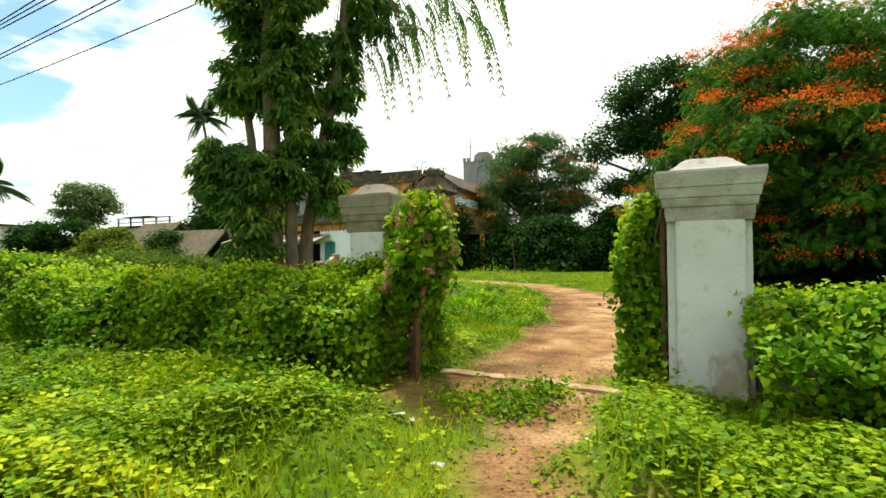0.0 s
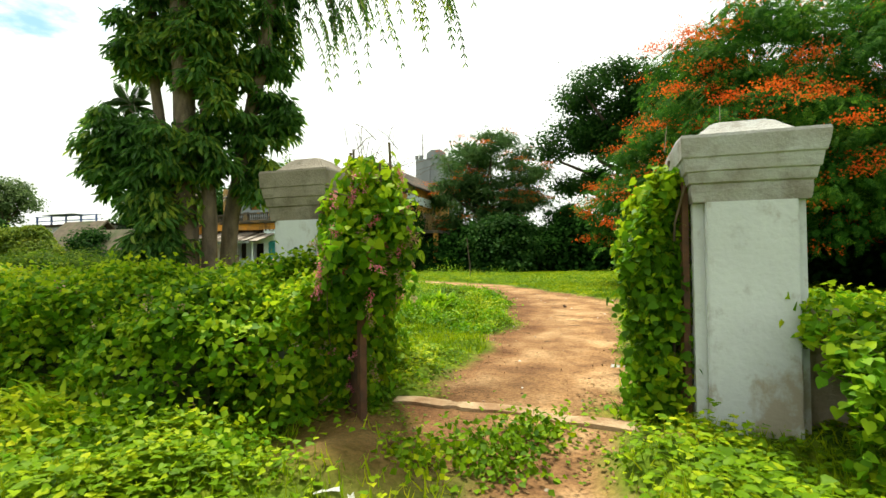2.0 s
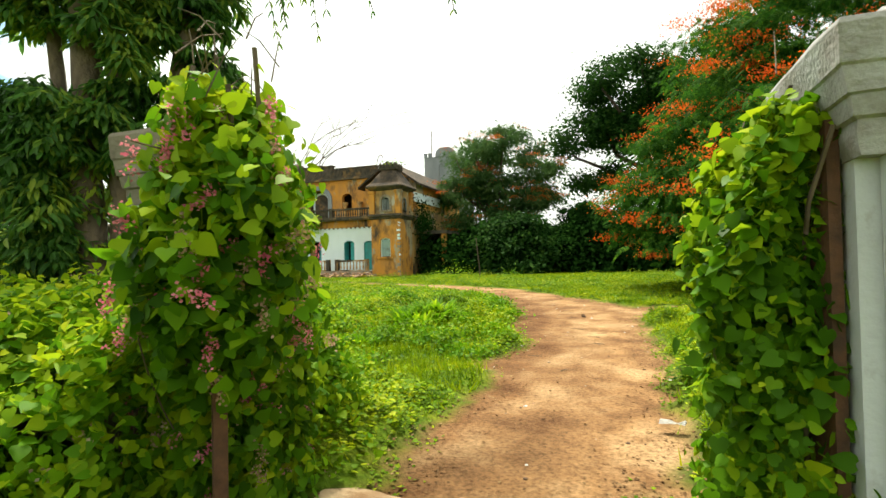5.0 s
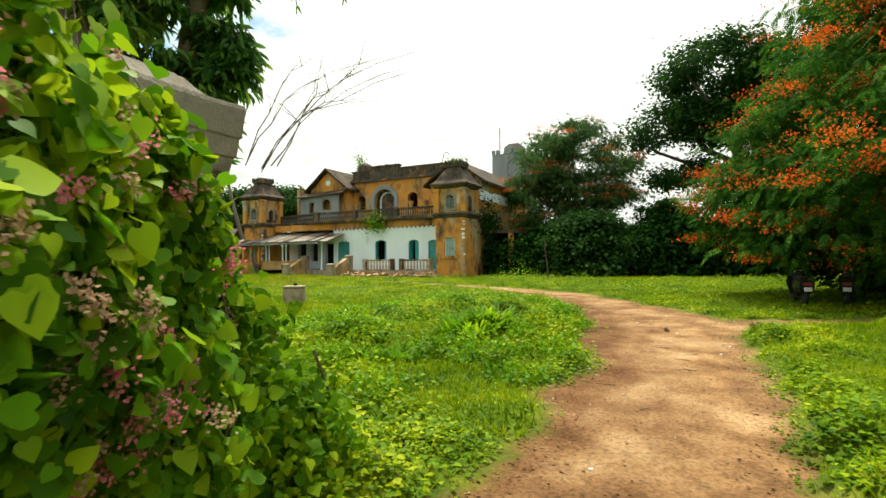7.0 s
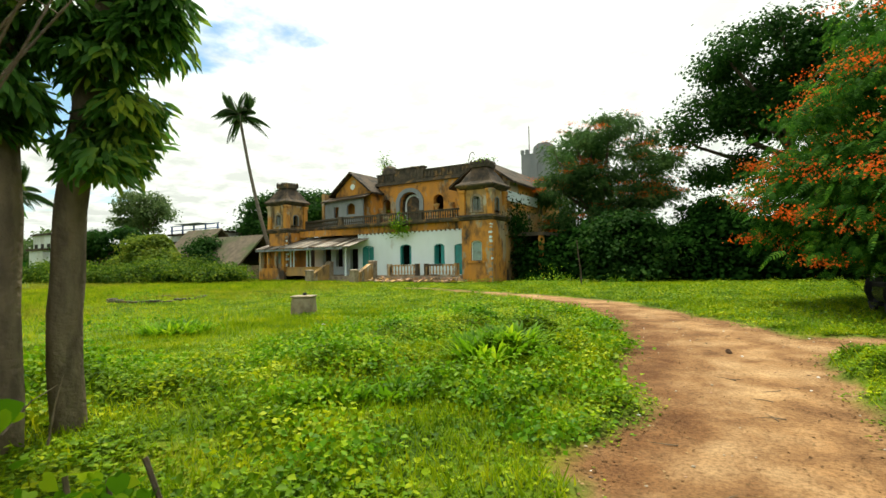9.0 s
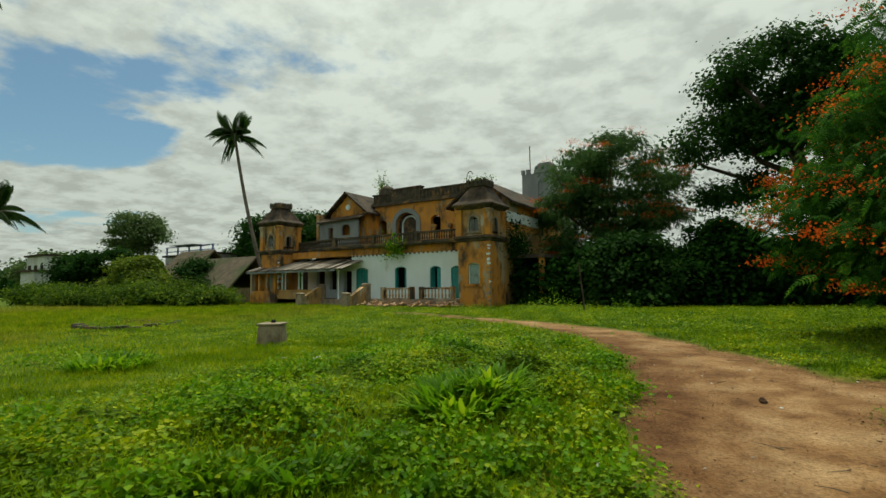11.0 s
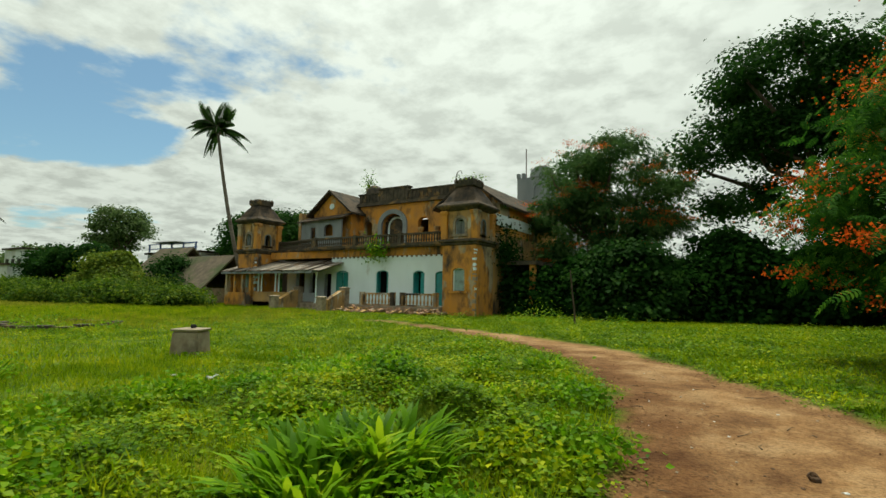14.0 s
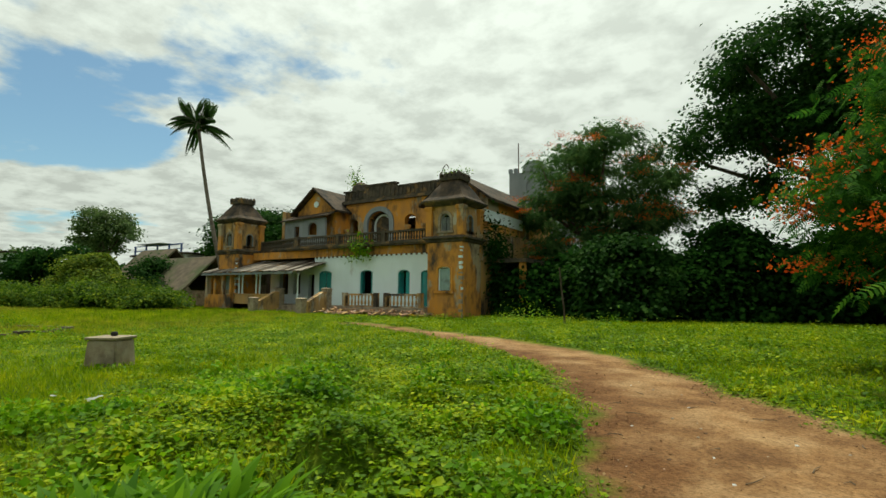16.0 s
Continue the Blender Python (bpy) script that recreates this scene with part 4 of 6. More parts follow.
tube(bm, [(-21.4, 55, 13.3), (-21.4, 55, 16.4)], 0.05, 6)
gpart("aerial", bm, RUST)

# ---- gate ----


def gate_pillar(name, cx, cy, cap_mat, label, slim=1.0):
    ob = thing(name, label, "gate pillar", (cx, cy, 0), group="gate pillars")
    bm = bmnew()
    box(bm, -0.395, 0.395, -0.31, 0.36, -0.3, 1.88)
    part("core", bm, PILLAR, ob)
    for nm, x0, x1, y0, y1 in (("front_pilaster", -0.315, 0.325, -0.4, -0.312), ("rear_pilaster", -0.32, 0.32, 0.362, 0.45)):
        bm = bmnew()
        v = box(bm, x0, x1, y0, y1, -0.3, 1.86)
        bmesh.ops.bevel(bm, geom=[e for e in bm.edges if abs(e.verts[0].co.z - e.verts[1].co.z) > 1], offset=0.012, segments=2, affect="EDGES")
        part(nm, bm, PILLAR, ob)
    bm = bmnew()
    frustum(bm, 0, 0.0, [(w_, w_, z_) for w_, z_ in ((0.4, 1.86), (0.415, 1.95), (0.415, 2.0), (0.435, 2.012), (0.45, 2.08), (0.45, 2.092), (0.465, 2.1), (0.48, 2.2), (0.492, 2.21), (0.51, 2.36), (0.5, 2.385))])
    bmesh.ops.subdivide_edges(bm, edges=bm.edges[:], cuts=3, use_grid_fill=True)
    for v in bm.verts:
        v.co += 0.012 * Vector((noise.noise(v.co * 5), noise.noise(v.co * 5 + Vector((9, 0, 0))), 0.6 * noise.noise(v.co * 4 + Vector((0, 9, 0)))))
    part("cap", bm, cap_mat, ob)
    bm = bmnew()
    frustum(bm, 0, 0.02, [(0.4, 0.4, 2.386), (0.31, 0.31, 2.45), (0.22, 0.22, 2.535), (0.13, 0.13, 2.555)])
    bmesh.ops.bevel(bm, geom=bm.edges[:], offset=0.02, segments=2, affect="EDGES")
    part("finial", bm, cap_mat, ob)
    ob.scale = (slim, slim, 1.0)
    return ob


gate_pillar("gate_pillar", 0.47, 6.18, CAPSTONE, "whitewashed masonry gate pillar with moulded cement cap")
gate_pillar("gate_pillar", -3.7, 6.2, SHADED_CAP, "stained masonry gate pillar half hidden in vines", 0.81)

# boundary walls under the creepers
for nm, x0, x1 in (("wall_west", -60, -4.2), ("wall_east", 0.9, 40)):
    bm = bmnew()
    wall_panel(bm, x0, x1, -0.3, 1.0, 6.0, 6.25)
    tagged(part(nm, bm, CEMENT), "low boundary wall buried in creepers", "wall", kind="structure")


def gate_leaf(a, b, label):
    """An iron gate leaf standing open: end posts, rails and a rusted sheet, from the hinge a to the free end b."""
    ob = thing("gate_leaf", label, "gate", (a[0], a[1], -0.05), group="gate leaves")
    L = math.hypot(b[0] - a[0], b[1] - a[1])
    m = Matrix.Rotation(math.atan2(b[1] - a[1], b[0] - a[0]), 4, "Z")
    for nm, bx in (("hinge_post", (0, 0.05, -0.025, 0.025, 0, 2.1)), ("end_post", (L - 0.06, L, -0.03, 0.03, 0, 2.2)), ("rail", (0.05, L - 0.06, -0.02, 0.02, 0.12, 0.18)), ("rail", (0.05, L - 0.06, -0.02, 0.02, 1.0, 1.06)),
                   ("rail", (0.05, L - 0.06, -0.02, 0.02, 1.98, 2.04)), ("sheet", (0.05, L - 0.06, 0.021, 0.026, 0.1, 1.95))):
        bm = bmnew()
        box(bm, *bx, m)
        part(nm, bm, RUST, ob)
    return ob


gate_leaf((-3.3, 5.72), (-2.57, 5.17), "rusty iron gate leaf standing open under vines")
gate_leaf((0.03, 5.95), (-0.12, 6.95), "rusty iron gate leaf swung inward beside a pillar")
bm = bmnew()
edge = []
for i in range(41):
    x = -2.75 + i * 0.06
    mid = 6.16 - 0.035 * max(0, i - 18) * 0.06 * 6 + 0.03 * math.sin(i * 0.37)
    half = 0.1 + 0.025 * noise.noise(Vector((x * 3, 0, 0))) - (0.05 if i in (11, 12, 27) else 0)
    top = 0.0 + 0.02 * noise.noise(Vector((x * 2.2, 5, 0)))
    edge.append([bm.verts.new(c) for c in ((x, mid - half - 0.02, -0.2), (x, mid - half + 0.02 * noise.noise(Vector((x * 9, 1, 0))), top - 0.015), (x, mid, top + 0.008), (x, mid + half + 0.02 * noise.noise(Vector((x * 9, 3, 0))), top - 0.012), (x, mid + half + 0.02, -0.2))])
for p0, p1 in zip(edge, edge[1:]):
    for k in range(4):
        bm.faces.new((p0[k], p1[k], p1[k + 1], p0[k + 1]))
bm.faces.new(edge[0])
bm.faces.new(edge[-1][::-1])
tagged(part("gate_sill", bm, DUSTY_CEMENT), "worn cement sill across the gateway", "threshold", kind="structure")


# ---- creepers and hedges ----
def hedge(name, label, x0, x1, front, back, top, density, size, mat, bloom=0):
    """A bank of creeper: a core coloured as inner shade, with leaves laid over its lumpy front and top."""
    ob = thing(name, label, "hedge", ((x0 + x1) / 2, 6, 0))
    inv = Matrix.Translation((-(x0 + x1) / 2, -6, 0))
    rnd = np.random.default_rng(int(abs(x0 * 10)) + 3)
    nu, nw = int((x1 - x0) / 0.25), 16

    def surf(u, s):
        """u along x; s from 0 at the front foot over the top to 1 at the back foot."""
        tp = top(u) + 0.56 * (lumps(u, 3.0 * s, 0.9) - 0.5) + 0.42 * (lumps(u, 1.5 * s + 7, 1.9) - 0.5) + 0.2 * (lumps(u, 9 * s, 0.3) - 0.5)
        a = np.clip(s, 0, 1) * math.pi
        yy = (front(u) + back) / 2 - (back - front(u)) / 2 * np.sign(np.cos(a)) * np.abs(np.cos(a)) ** 0.75
        zz = tp * np.abs(np.sin(a)) ** 0.6
        yy = yy + 0.7 * (lumps(u, 5 * s + 40, 0.7) - 0.5) + 0.24 * (lumps(u, 8 * s + 11, 0.28) - 0.5)
        return np.stack([u, yy, zz - 0.08], -1)
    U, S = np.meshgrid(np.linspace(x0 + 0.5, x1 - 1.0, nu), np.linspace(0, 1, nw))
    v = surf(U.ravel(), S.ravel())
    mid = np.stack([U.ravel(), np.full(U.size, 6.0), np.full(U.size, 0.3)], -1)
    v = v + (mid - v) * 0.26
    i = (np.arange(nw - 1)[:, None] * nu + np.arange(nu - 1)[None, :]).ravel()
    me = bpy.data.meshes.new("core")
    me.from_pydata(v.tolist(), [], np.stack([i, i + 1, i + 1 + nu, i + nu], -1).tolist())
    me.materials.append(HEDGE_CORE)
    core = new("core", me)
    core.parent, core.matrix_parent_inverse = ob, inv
    n_ = int((x1 - x0) * density)
    u, s = rnd.uniform(x0, x1, n_), np.clip(rnd.beta(1.1, 1.5, n_), 0.01, 0.99)
    c = surf(u, s)
    e = 0.05
    nrm = unit(np.cross(surf(u + e, s) - c, surf(u, np.clip(s + 0.02, 0, 1)) - c))
    nrm[nrm[:, 2] < -0.2] *= -1
    c = c + nrm * rnd.uniform(-0.2, 0.11, (n_, 1))
    nrm = unit(nrm + 0.8 * rnd.normal(size=(n_, 3)) + np.array((0, 0, 0.5)))
    along = np.array((0, -0.4, -0.8)) + 0.9 * rnd.normal(size=(n_, 3))
    along = along - nrm * np.sum(along * nrm, 1, keepdims=True)
    lf = leaves("foliage", c, along, nrm, rnd.uniform(0.6, 1.25, n_) * size, mat, HEART_FINE)
    lf.parent, lf.matrix_parent_inverse = ob, inv
    # The highest leaves are doubled in the sunlit tone: painted top light.
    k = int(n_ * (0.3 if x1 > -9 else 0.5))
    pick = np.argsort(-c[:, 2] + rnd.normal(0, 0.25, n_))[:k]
    lf = leaves("sunlit_foliage", c[pick] + rnd.normal(0, 0.05, (k, 3)) + np.array((0, 0, 0.03)), along[pick] + rnd.normal(0, 0.4, (k, 3)), nrm[pick], rnd.uniform(0.5, 1.0, k) * size, VINE_LIGHT, HEART)
    lf.parent, lf.matrix_parent_inverse = ob, inv
    if bloom:
        pick = rnd.choice(n_, bloom)
        cc = np.repeat(c[pick] + nrm[pick] * 0.04, 16, 0) + rnd.normal(0, 0.025, (bloom * 16, 3))
        lf = leaves("blossom", cc, rnd.normal(size=(len(cc), 3)), rnd.normal(size=(len(cc), 3)), 0.022, DRYBLOOM)
        lf.parent, lf.matrix_parent_inverse = ob, inv
    return ob


hedge("creeper_hedge", "dense green creeper hedge over the boundary wall beside the gate", -9.5, -2.95, lambda u: 4.75 - 0.25 * np.clip((-4 - u) / 4, 0, 1) + 0 * u, 6.9, lambda u: 1.4 + 0.04 * np.sin(u * 1.7), 4600, 0.062, VINE, 90)
hedge("creeper_hedge", "yellow-green creeper hedge trailing along the boundary wall", -45, -9.3, lambda u: 4.6 + 0 * u, 7.2, lambda u: 1.48 + 0.1 * np.sin(u * 0.9), 1500, 0.09, VINE, 60)
hedge("creeper_hedge", "bright green heart-leaved creeper bank beside the pillar", 0.75, 9.0, lambda u: 5.1 - 0.35 * np.clip((u - 0.8) / 1.5, 0, 1.5), 7.0, lambda u: 1.34 + 0 * u, 4400, 0.066, VINE, 8)


def vine_column(label, spine, radius, n_, seed, flowers, stray):
    """Vines hung over a gate leaf: leaves in a lumpy column round a bent spine, loose shoots on top, blossoms in sprays."""
    rnd = np.random.default_rng(seed)
    sp = np.array(spine)
    ob = thing("flowering_vine" if flowers else "gate_vine", label, "vine", tuple(sp[0]))
    inv = Matrix.Translation(-Vector(sp[0]))
    r = np.array(radius)
    n_ = int(n_ * 1.3)
    k = rnd.uniform(0, len(sp) - 1, n_)
    i = np.minimum(k.astype(int), len(sp) - 2)
    f = (k - i)[:, None]
    mid = sp[i] * (1 - f) + sp[i + 1] * f
    rad = (r[i] * (1 - f[:, 0]) + r[i + 1] * f[:, 0])[:, None]
    ang = rnd.uniform(0, 2 * math.pi, n_)
    out = np.stack([np.cos(ang), np.sin(ang), rnd.normal(0, 0.25, n_)], -1)
    lump = 0.42 + 1.0 * lumps(ang * 1.2 + seed, mid[:, 2] * 1.6, 0.42)[:, None] + 0.3 * (lumps(ang * 3 + seed, mid[:, 2] * 4, 0.4)[:, None] - 0.5)
    depth = rnd.beta(2.0, 1.0, n_)[:, None]
    c = mid + out * rad * lump * depth
    nrm = unit(out + 0.9 * rnd.normal(size=(n_, 3)) + np.array((0, 0, 0.55)))
    along = np.array((0, 0, -0.8)) + 0.85 * rnd.normal(size=(n_, 3))
    along = along - nrm * np.sum(along * nrm, 1, keepdims=True)
    # The share of sun-toned leaves grows with height, imitating light from above.
    sunlit = (rnd.random(n_) < 0.16 + 0.5 * smooth(1.2, 2.1, c[:, 2]))
    for nm, sel, mt in (("foliage", ~sunlit, VINE), ("sunlit_foliage", sunlit, VINE_LIGHT)):
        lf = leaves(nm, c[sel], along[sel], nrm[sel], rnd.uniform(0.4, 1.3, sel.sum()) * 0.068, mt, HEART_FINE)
        lf.parent, lf.matrix_parent_inverse = ob, inv
    bm = bmnew()
    for q in range(9):
        off = rnd.normal(0, 0.1, 3)
        tube(bm, [Vector(p) + Vector(off) * (1 if j else 0.4) + Vector(rnd.normal(0, 0.04, 3)) for j, p in enumerate(sp)], 0.011, 5)
    for q in range(stray):
        p0 = Vector(sp[-1]) + Vector(rnd.normal(0, 0.16, 3))
        d = Vector((rnd.normal(0.1, 0.5), rnd.normal(0, 0.5), rnd.uniform(0.2, 1.0))).normalized()
        L = rnd.uniform(0.15, 0.42)
        tube(bm, [p0, p0 + d * L * 0.5 + Vector((0, 0, 0.03)), p0 + d * L], [0.004, 0.003, 0.0015], 4)
    for q in range(5 if flowers > 20 else 0):
        k0, k1 = rnd.choice(np.where(depth[:, 0] > 0.9)[0], 2)
        a_, b_ = Vector(c[k0] + out[k0] * 0.05), Vector(c[k1] + out[k1] * 0.05)
        m_ = (a_ + b_) / 2 + Vector(out[k0]) * 0.1 + Vector((0, 0, -0.08))
        tube(bm, [a_ * (1 - t) ** 2 + m_ * (2 * t * (1 - t)) + b_ * t * t for t in np.linspace(0, 1, 9)], 0.004, 5)
    st = part("stem", bm, BARK, ob)
    st.matrix_parent_inverse = inv
    if flowers:
        for nm, mt, cnt in (("pink_blossom", PINK, flowers), ("faded_blossom", DRYBLOOM, flowers)):
            pick = rnd.choice(np.where(depth[:, 0] > 0.85)[0], cnt)
            ctr = c[pick] + out[pick] * 0.05
            spray = np.array((0, 0, -1)) + 0.6 * rnd.normal(size=(cnt, 3))
            t = rnd.random((cnt, 60, 1))
            cc = (ctr[:, None, :] + t * 0.12 * unit(spray)[:, None, :] + rnd.normal(0, 0.015, (cnt, 60, 3))).reshape(-1, 3)
            lf = leaves(nm, cc, rnd.normal(size=(len(cc), 3)), rnd.normal(size=(len(cc), 3)), 0.016, mt)
            lf.parent, lf.matrix_parent_inverse = ob, inv
    return ob


vine_column("coral vine with pink blossom heaped over the open gate leaf", [(-3.25, 5.7, 0.1), (-3.05, 5.52, 0.85), (-2.62, 5.22, 1.2), (-2.43, 5.08, 1.62), (-2.44, 5.06, 2.2)], [0.4, 0.36, 0.36, 0.4, 0.2], 9500, 11, 60, 22)
vine_column("green vine climbing the open gate leaf beside the pillar", [(-0.16, 6.3, 0.0), (-0.14, 6.3, 0.8), (-0.14, 6.25, 1.4), (-0.1, 6.2, 1.85), (-0.06, 6.12, 2.14)], [0.44, 0.36, 0.37, 0.35, 0.2], 8500, 23, 0, 10)
vine_column("trailing vine on the shaft of the gate pillar", [(-3.1, 6.05, 0.0), (-3.1, 6.1, 0.7), (-3.12, 6.1, 1.3), (-3.15, 5.98, 1.78)], [0.38, 0.32, 0.3, 0.22], 5200, 31, 12, 2)
vine_column("coral vine hung along the gate leaf before the pillar", [(-3.0, 5.8, 0.0), (-2.95, 5.78, 0.7), (-2.9, 5.75, 1.3), (-2.85, 5.68, 1.75), (-2.78, 5.55, 2.05)], [0.36, 0.35, 0.36, 0.32, 0.2], 9000, 57, 26, 6)
vine_column("low vine round the foot of the gate post", [(-3.15, 5.5, 0.0), (-3.05, 5.45, 0.45), (-2.98, 5.4, 0.9)], [0.32, 0.28, 0.26], 2600, 37, 8, 0)
vine_column("low creepers behind the gate pillar", [(-3.3, 6.8, 0.0), (-3.4, 7.0, 0.4), (-3.5, 7.0, 0.75)], [0.6, 0.5, 0.3], 2600, 41, 0, 2)

# dry twigs that stick out past the pillar cap
rnd = np.random.default_rng(55)
dry = thing("dry_branch", "bare dry twigs reaching out beside the pillar cap", "branch", (-3.2, 6.66, 2.05))
bm = bmnew()
for k in range(7):
    p0 = Vector((rnd.normal(0, 0.05), rnd.normal(0, 0.05), 0))
    d = Vector((rnd.uniform(0.2, 0.6), rnd.uniform(0.1, 0.45), rnd.uniform(0.3, 0.75)))
    pts = [p0 + d * t + Vector((0, 0, 0.12 * math.sin(3 * t) + rnd.normal(0, 0.015))) for t in np.linspace(0, 1, 7)]
    tube(bm, pts, [0.004 - 0.0028 * t for t in np.linspace(0, 1, 7)], 5)
    for j in (2, 3, 4, 5):
        e = Vector((rnd.normal(0.1, 0.14), rnd.normal(0, 0.14), rnd.uniform(0.02, 0.2)))
        tube(bm, [pts[j], pts[j] + e * 0.5 + Vector((0, 0, 0.02)), pts[j] + e], [0.0022, 0.0018, 0.001], 4)
part("twig", bm, BARK, dry)


# ---- trees ----
def limbs(bm, base, tips, r0, wander=0.4, sides=7, seg=6, seed=1):
    """A trunk foot and limbs that run from it to the given tips."""
    rnd = random.Random(seed)
    for tip, r, t0 in tips:
        a, b = Vector(base), Vector(tip)
        pts, rad = [], []
        for i in range(seg + 1):
            t = i / seg
            w = math.sin(math.pi * t) * wander
            q = a.lerp(b, t) + Vector((rnd.uniform(-w, w), rnd.uniform(-w, w), rnd.uniform(-w, w) * 0.3 + wander * 0.6 * math.sin(math.pi * t)))
            pts.append(q)
            rad.append(r * (1 - 0.75 * t))
        tube(bm, pts, rad, sides)


def crown_clumps(rnd, centre, radii, count, flat=0.6, hollow=0.55):
    """Clump centres through the outer part of an ellipsoid, denser above."""
    d = unit(rnd.normal(size=(count * 2, 3)))
    d = d[d[:, 2] > -0.45][:count]
    rr = rnd.uniform(hollow, 1.0, (len(d), 1)) ** 0.6
    return np.array(centre) + d * rr * np.array(radii)


def tree(name, label, base, trunk_r, crowns, mat, leaf, per, clump_r, clumps, seed, shape=QUAD, bark=BARK_DARK, flat=0.5, bloom=0, category="tree"):
    """crowns: ellipsoids (centre, radii) filled with clumps of leaves; limbs reach into them."""
    rnd = np.random.default_rng(seed)
    ob = thing(name, label, category, base)
    inv = Matrix.Translation(-Vector(base))
    total = sum(c[1][0] * c[1][1] + c[1][0] * c[1][2] for c in crowns)
    cl = np.concatenate([crown_clumps(rnd, c, r, max(4, int(clumps * (r[0] * r[1] + r[0] * r[2]) / total))) for c, r in crowns])
    bm = bmnew()
    fork = Vector(base) + Vector((0, 0, 0.28 * (max(c[0][2] for c in crowns) - base[2])))
    tube(bm, [Vector(base) - Vector((0, 0, 0.3)), Vector(base) + Vector((0.1, 0, 0.5)), fork], [trunk_r * 1.35, trunk_r, trunk_r * 0.85], 9)
    tips = [(tuple(c), trunk_r * random.Random(seed + i).uniform(0.25, 0.5), 0) for i, c in enumerate(cl[rnd.choice(len(cl), min(16, len(cl)), replace=False)])]
    limbs(bm, fork, tips, trunk_r, 0.6, seed=seed)
    t = part("trunk", bm, bark, ob, smooth=True)
    t.matrix_parent_inverse = inv
    n_ = len(cl) * per
    off = rnd.normal(size=(n_, 3)) * np.array((1, 1, flat)) * clump_r * 0.55
    c = np.repeat(cl, per, 0) + off
    nrm = unit(off * 0.6 + rnd.normal(size=(n_, 3)) * 0.5 * clump_r + np.array((0, 0, 0.7 * clump_r)))
    along = unit(off * np.array((1, 1, 0.4)) + rnd.normal(size=(n_, 3)) * 0.4 * clump_r) + np.array((0, 0, -0.35))
    along = along - 0.7 * nrm * np.sum(along * nrm, 1, keepdims=True)
    cr = leaves("crown", c, along, nrm, rnd.uniform(0.6, 1.3, n_) * leaf, mat, shape, ob)
    cr.matrix_parent_inverse = inv
    if bloom:
        pick = rnd.choice(len(cl), bloom)
        heart = np.mean(cl, 0)
        cc = np.repeat(cl[pick] + unit(cl[pick] - heart + np.array((0, -2.0, 2.5))) * clump_r * 0.95, 90, 0)
        cc = cc + rnd.normal(size=cc.shape) * np.array((1, 1, 0.3)) * clump_r * 0.36
        b = leaves("blossom", cc, rnd.normal(size=cc.shape), rnd.normal(size=cc.shape) + np.array((0, 0, 1)), rnd.uniform(0.6, 1.3, len(cc)) * leaf * 0.19, BLOOM, QUAD, ob)
        b.matrix_parent_inverse = inv
    return ob


# near flame tree, whose skirts hang low over the grass
tree("flame_tree", "spreading flame tree with feathery leaves and orange blossom", (6.0, 25.5, 0.2), 0.5,
     [((6.5, 26.5, 7.4), (5.9, 6.5, 4.6)), ((1.7, 24.9, 3.2), (2.7, 3.2, 1.8)), ((0.5, 25.0, 2.0), (1.2, 1.4, 1.1)), ((5.6, 21.6, 4.4), (4.2, 3.4, 2.6)), ((12, 24, 7), (6, 6, 5)), ((3, 26, 5), (3.2, 4, 2.4)), ((3.2, 23.2, 2.2), (2.6, 2.4, 1.3)), ((7, 20.3, 2.6), (4, 2.4, 2.0)), ((4.5, 22.3, 1.5), (1.6, 1.4, 0.9))],
     FLAME, 0.38, 92, 0.95, 480, 5, FROND, bloom=500)
# rain tree far behind it
tree("rain_tree", "tall dark rain tree with layered crown", (4.0, 51, 0.5), 0.8,
     [((0.5, 50, 16.3), (4.4, 4.5, 2.5)), ((-3.0, 50, 12.2), (2.9, 3.6, 2.3)), ((0.2, 50, 12.2), (3.6, 4, 2.4)), ((-2.0, 52, 8.4), (2.8, 3, 1.2)), ((4.0, 50, 13.2), (4.4, 5, 3.4)), ((10, 50, 13), (6.5, 6, 5)), ((15, 50, 10), (7, 6, 6))],
     RAINTREE, 0.27, 260, 1.3, 360, 6, flat=0.55)
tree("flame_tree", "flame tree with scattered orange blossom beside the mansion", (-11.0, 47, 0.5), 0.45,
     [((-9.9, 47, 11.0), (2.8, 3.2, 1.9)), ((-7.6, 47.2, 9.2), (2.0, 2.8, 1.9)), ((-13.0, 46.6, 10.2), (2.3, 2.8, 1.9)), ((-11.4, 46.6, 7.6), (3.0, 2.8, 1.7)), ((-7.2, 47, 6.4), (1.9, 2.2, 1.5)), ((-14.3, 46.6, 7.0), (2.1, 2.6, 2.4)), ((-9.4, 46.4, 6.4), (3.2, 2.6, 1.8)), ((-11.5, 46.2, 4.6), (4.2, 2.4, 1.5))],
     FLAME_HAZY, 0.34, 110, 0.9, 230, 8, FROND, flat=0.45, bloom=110)
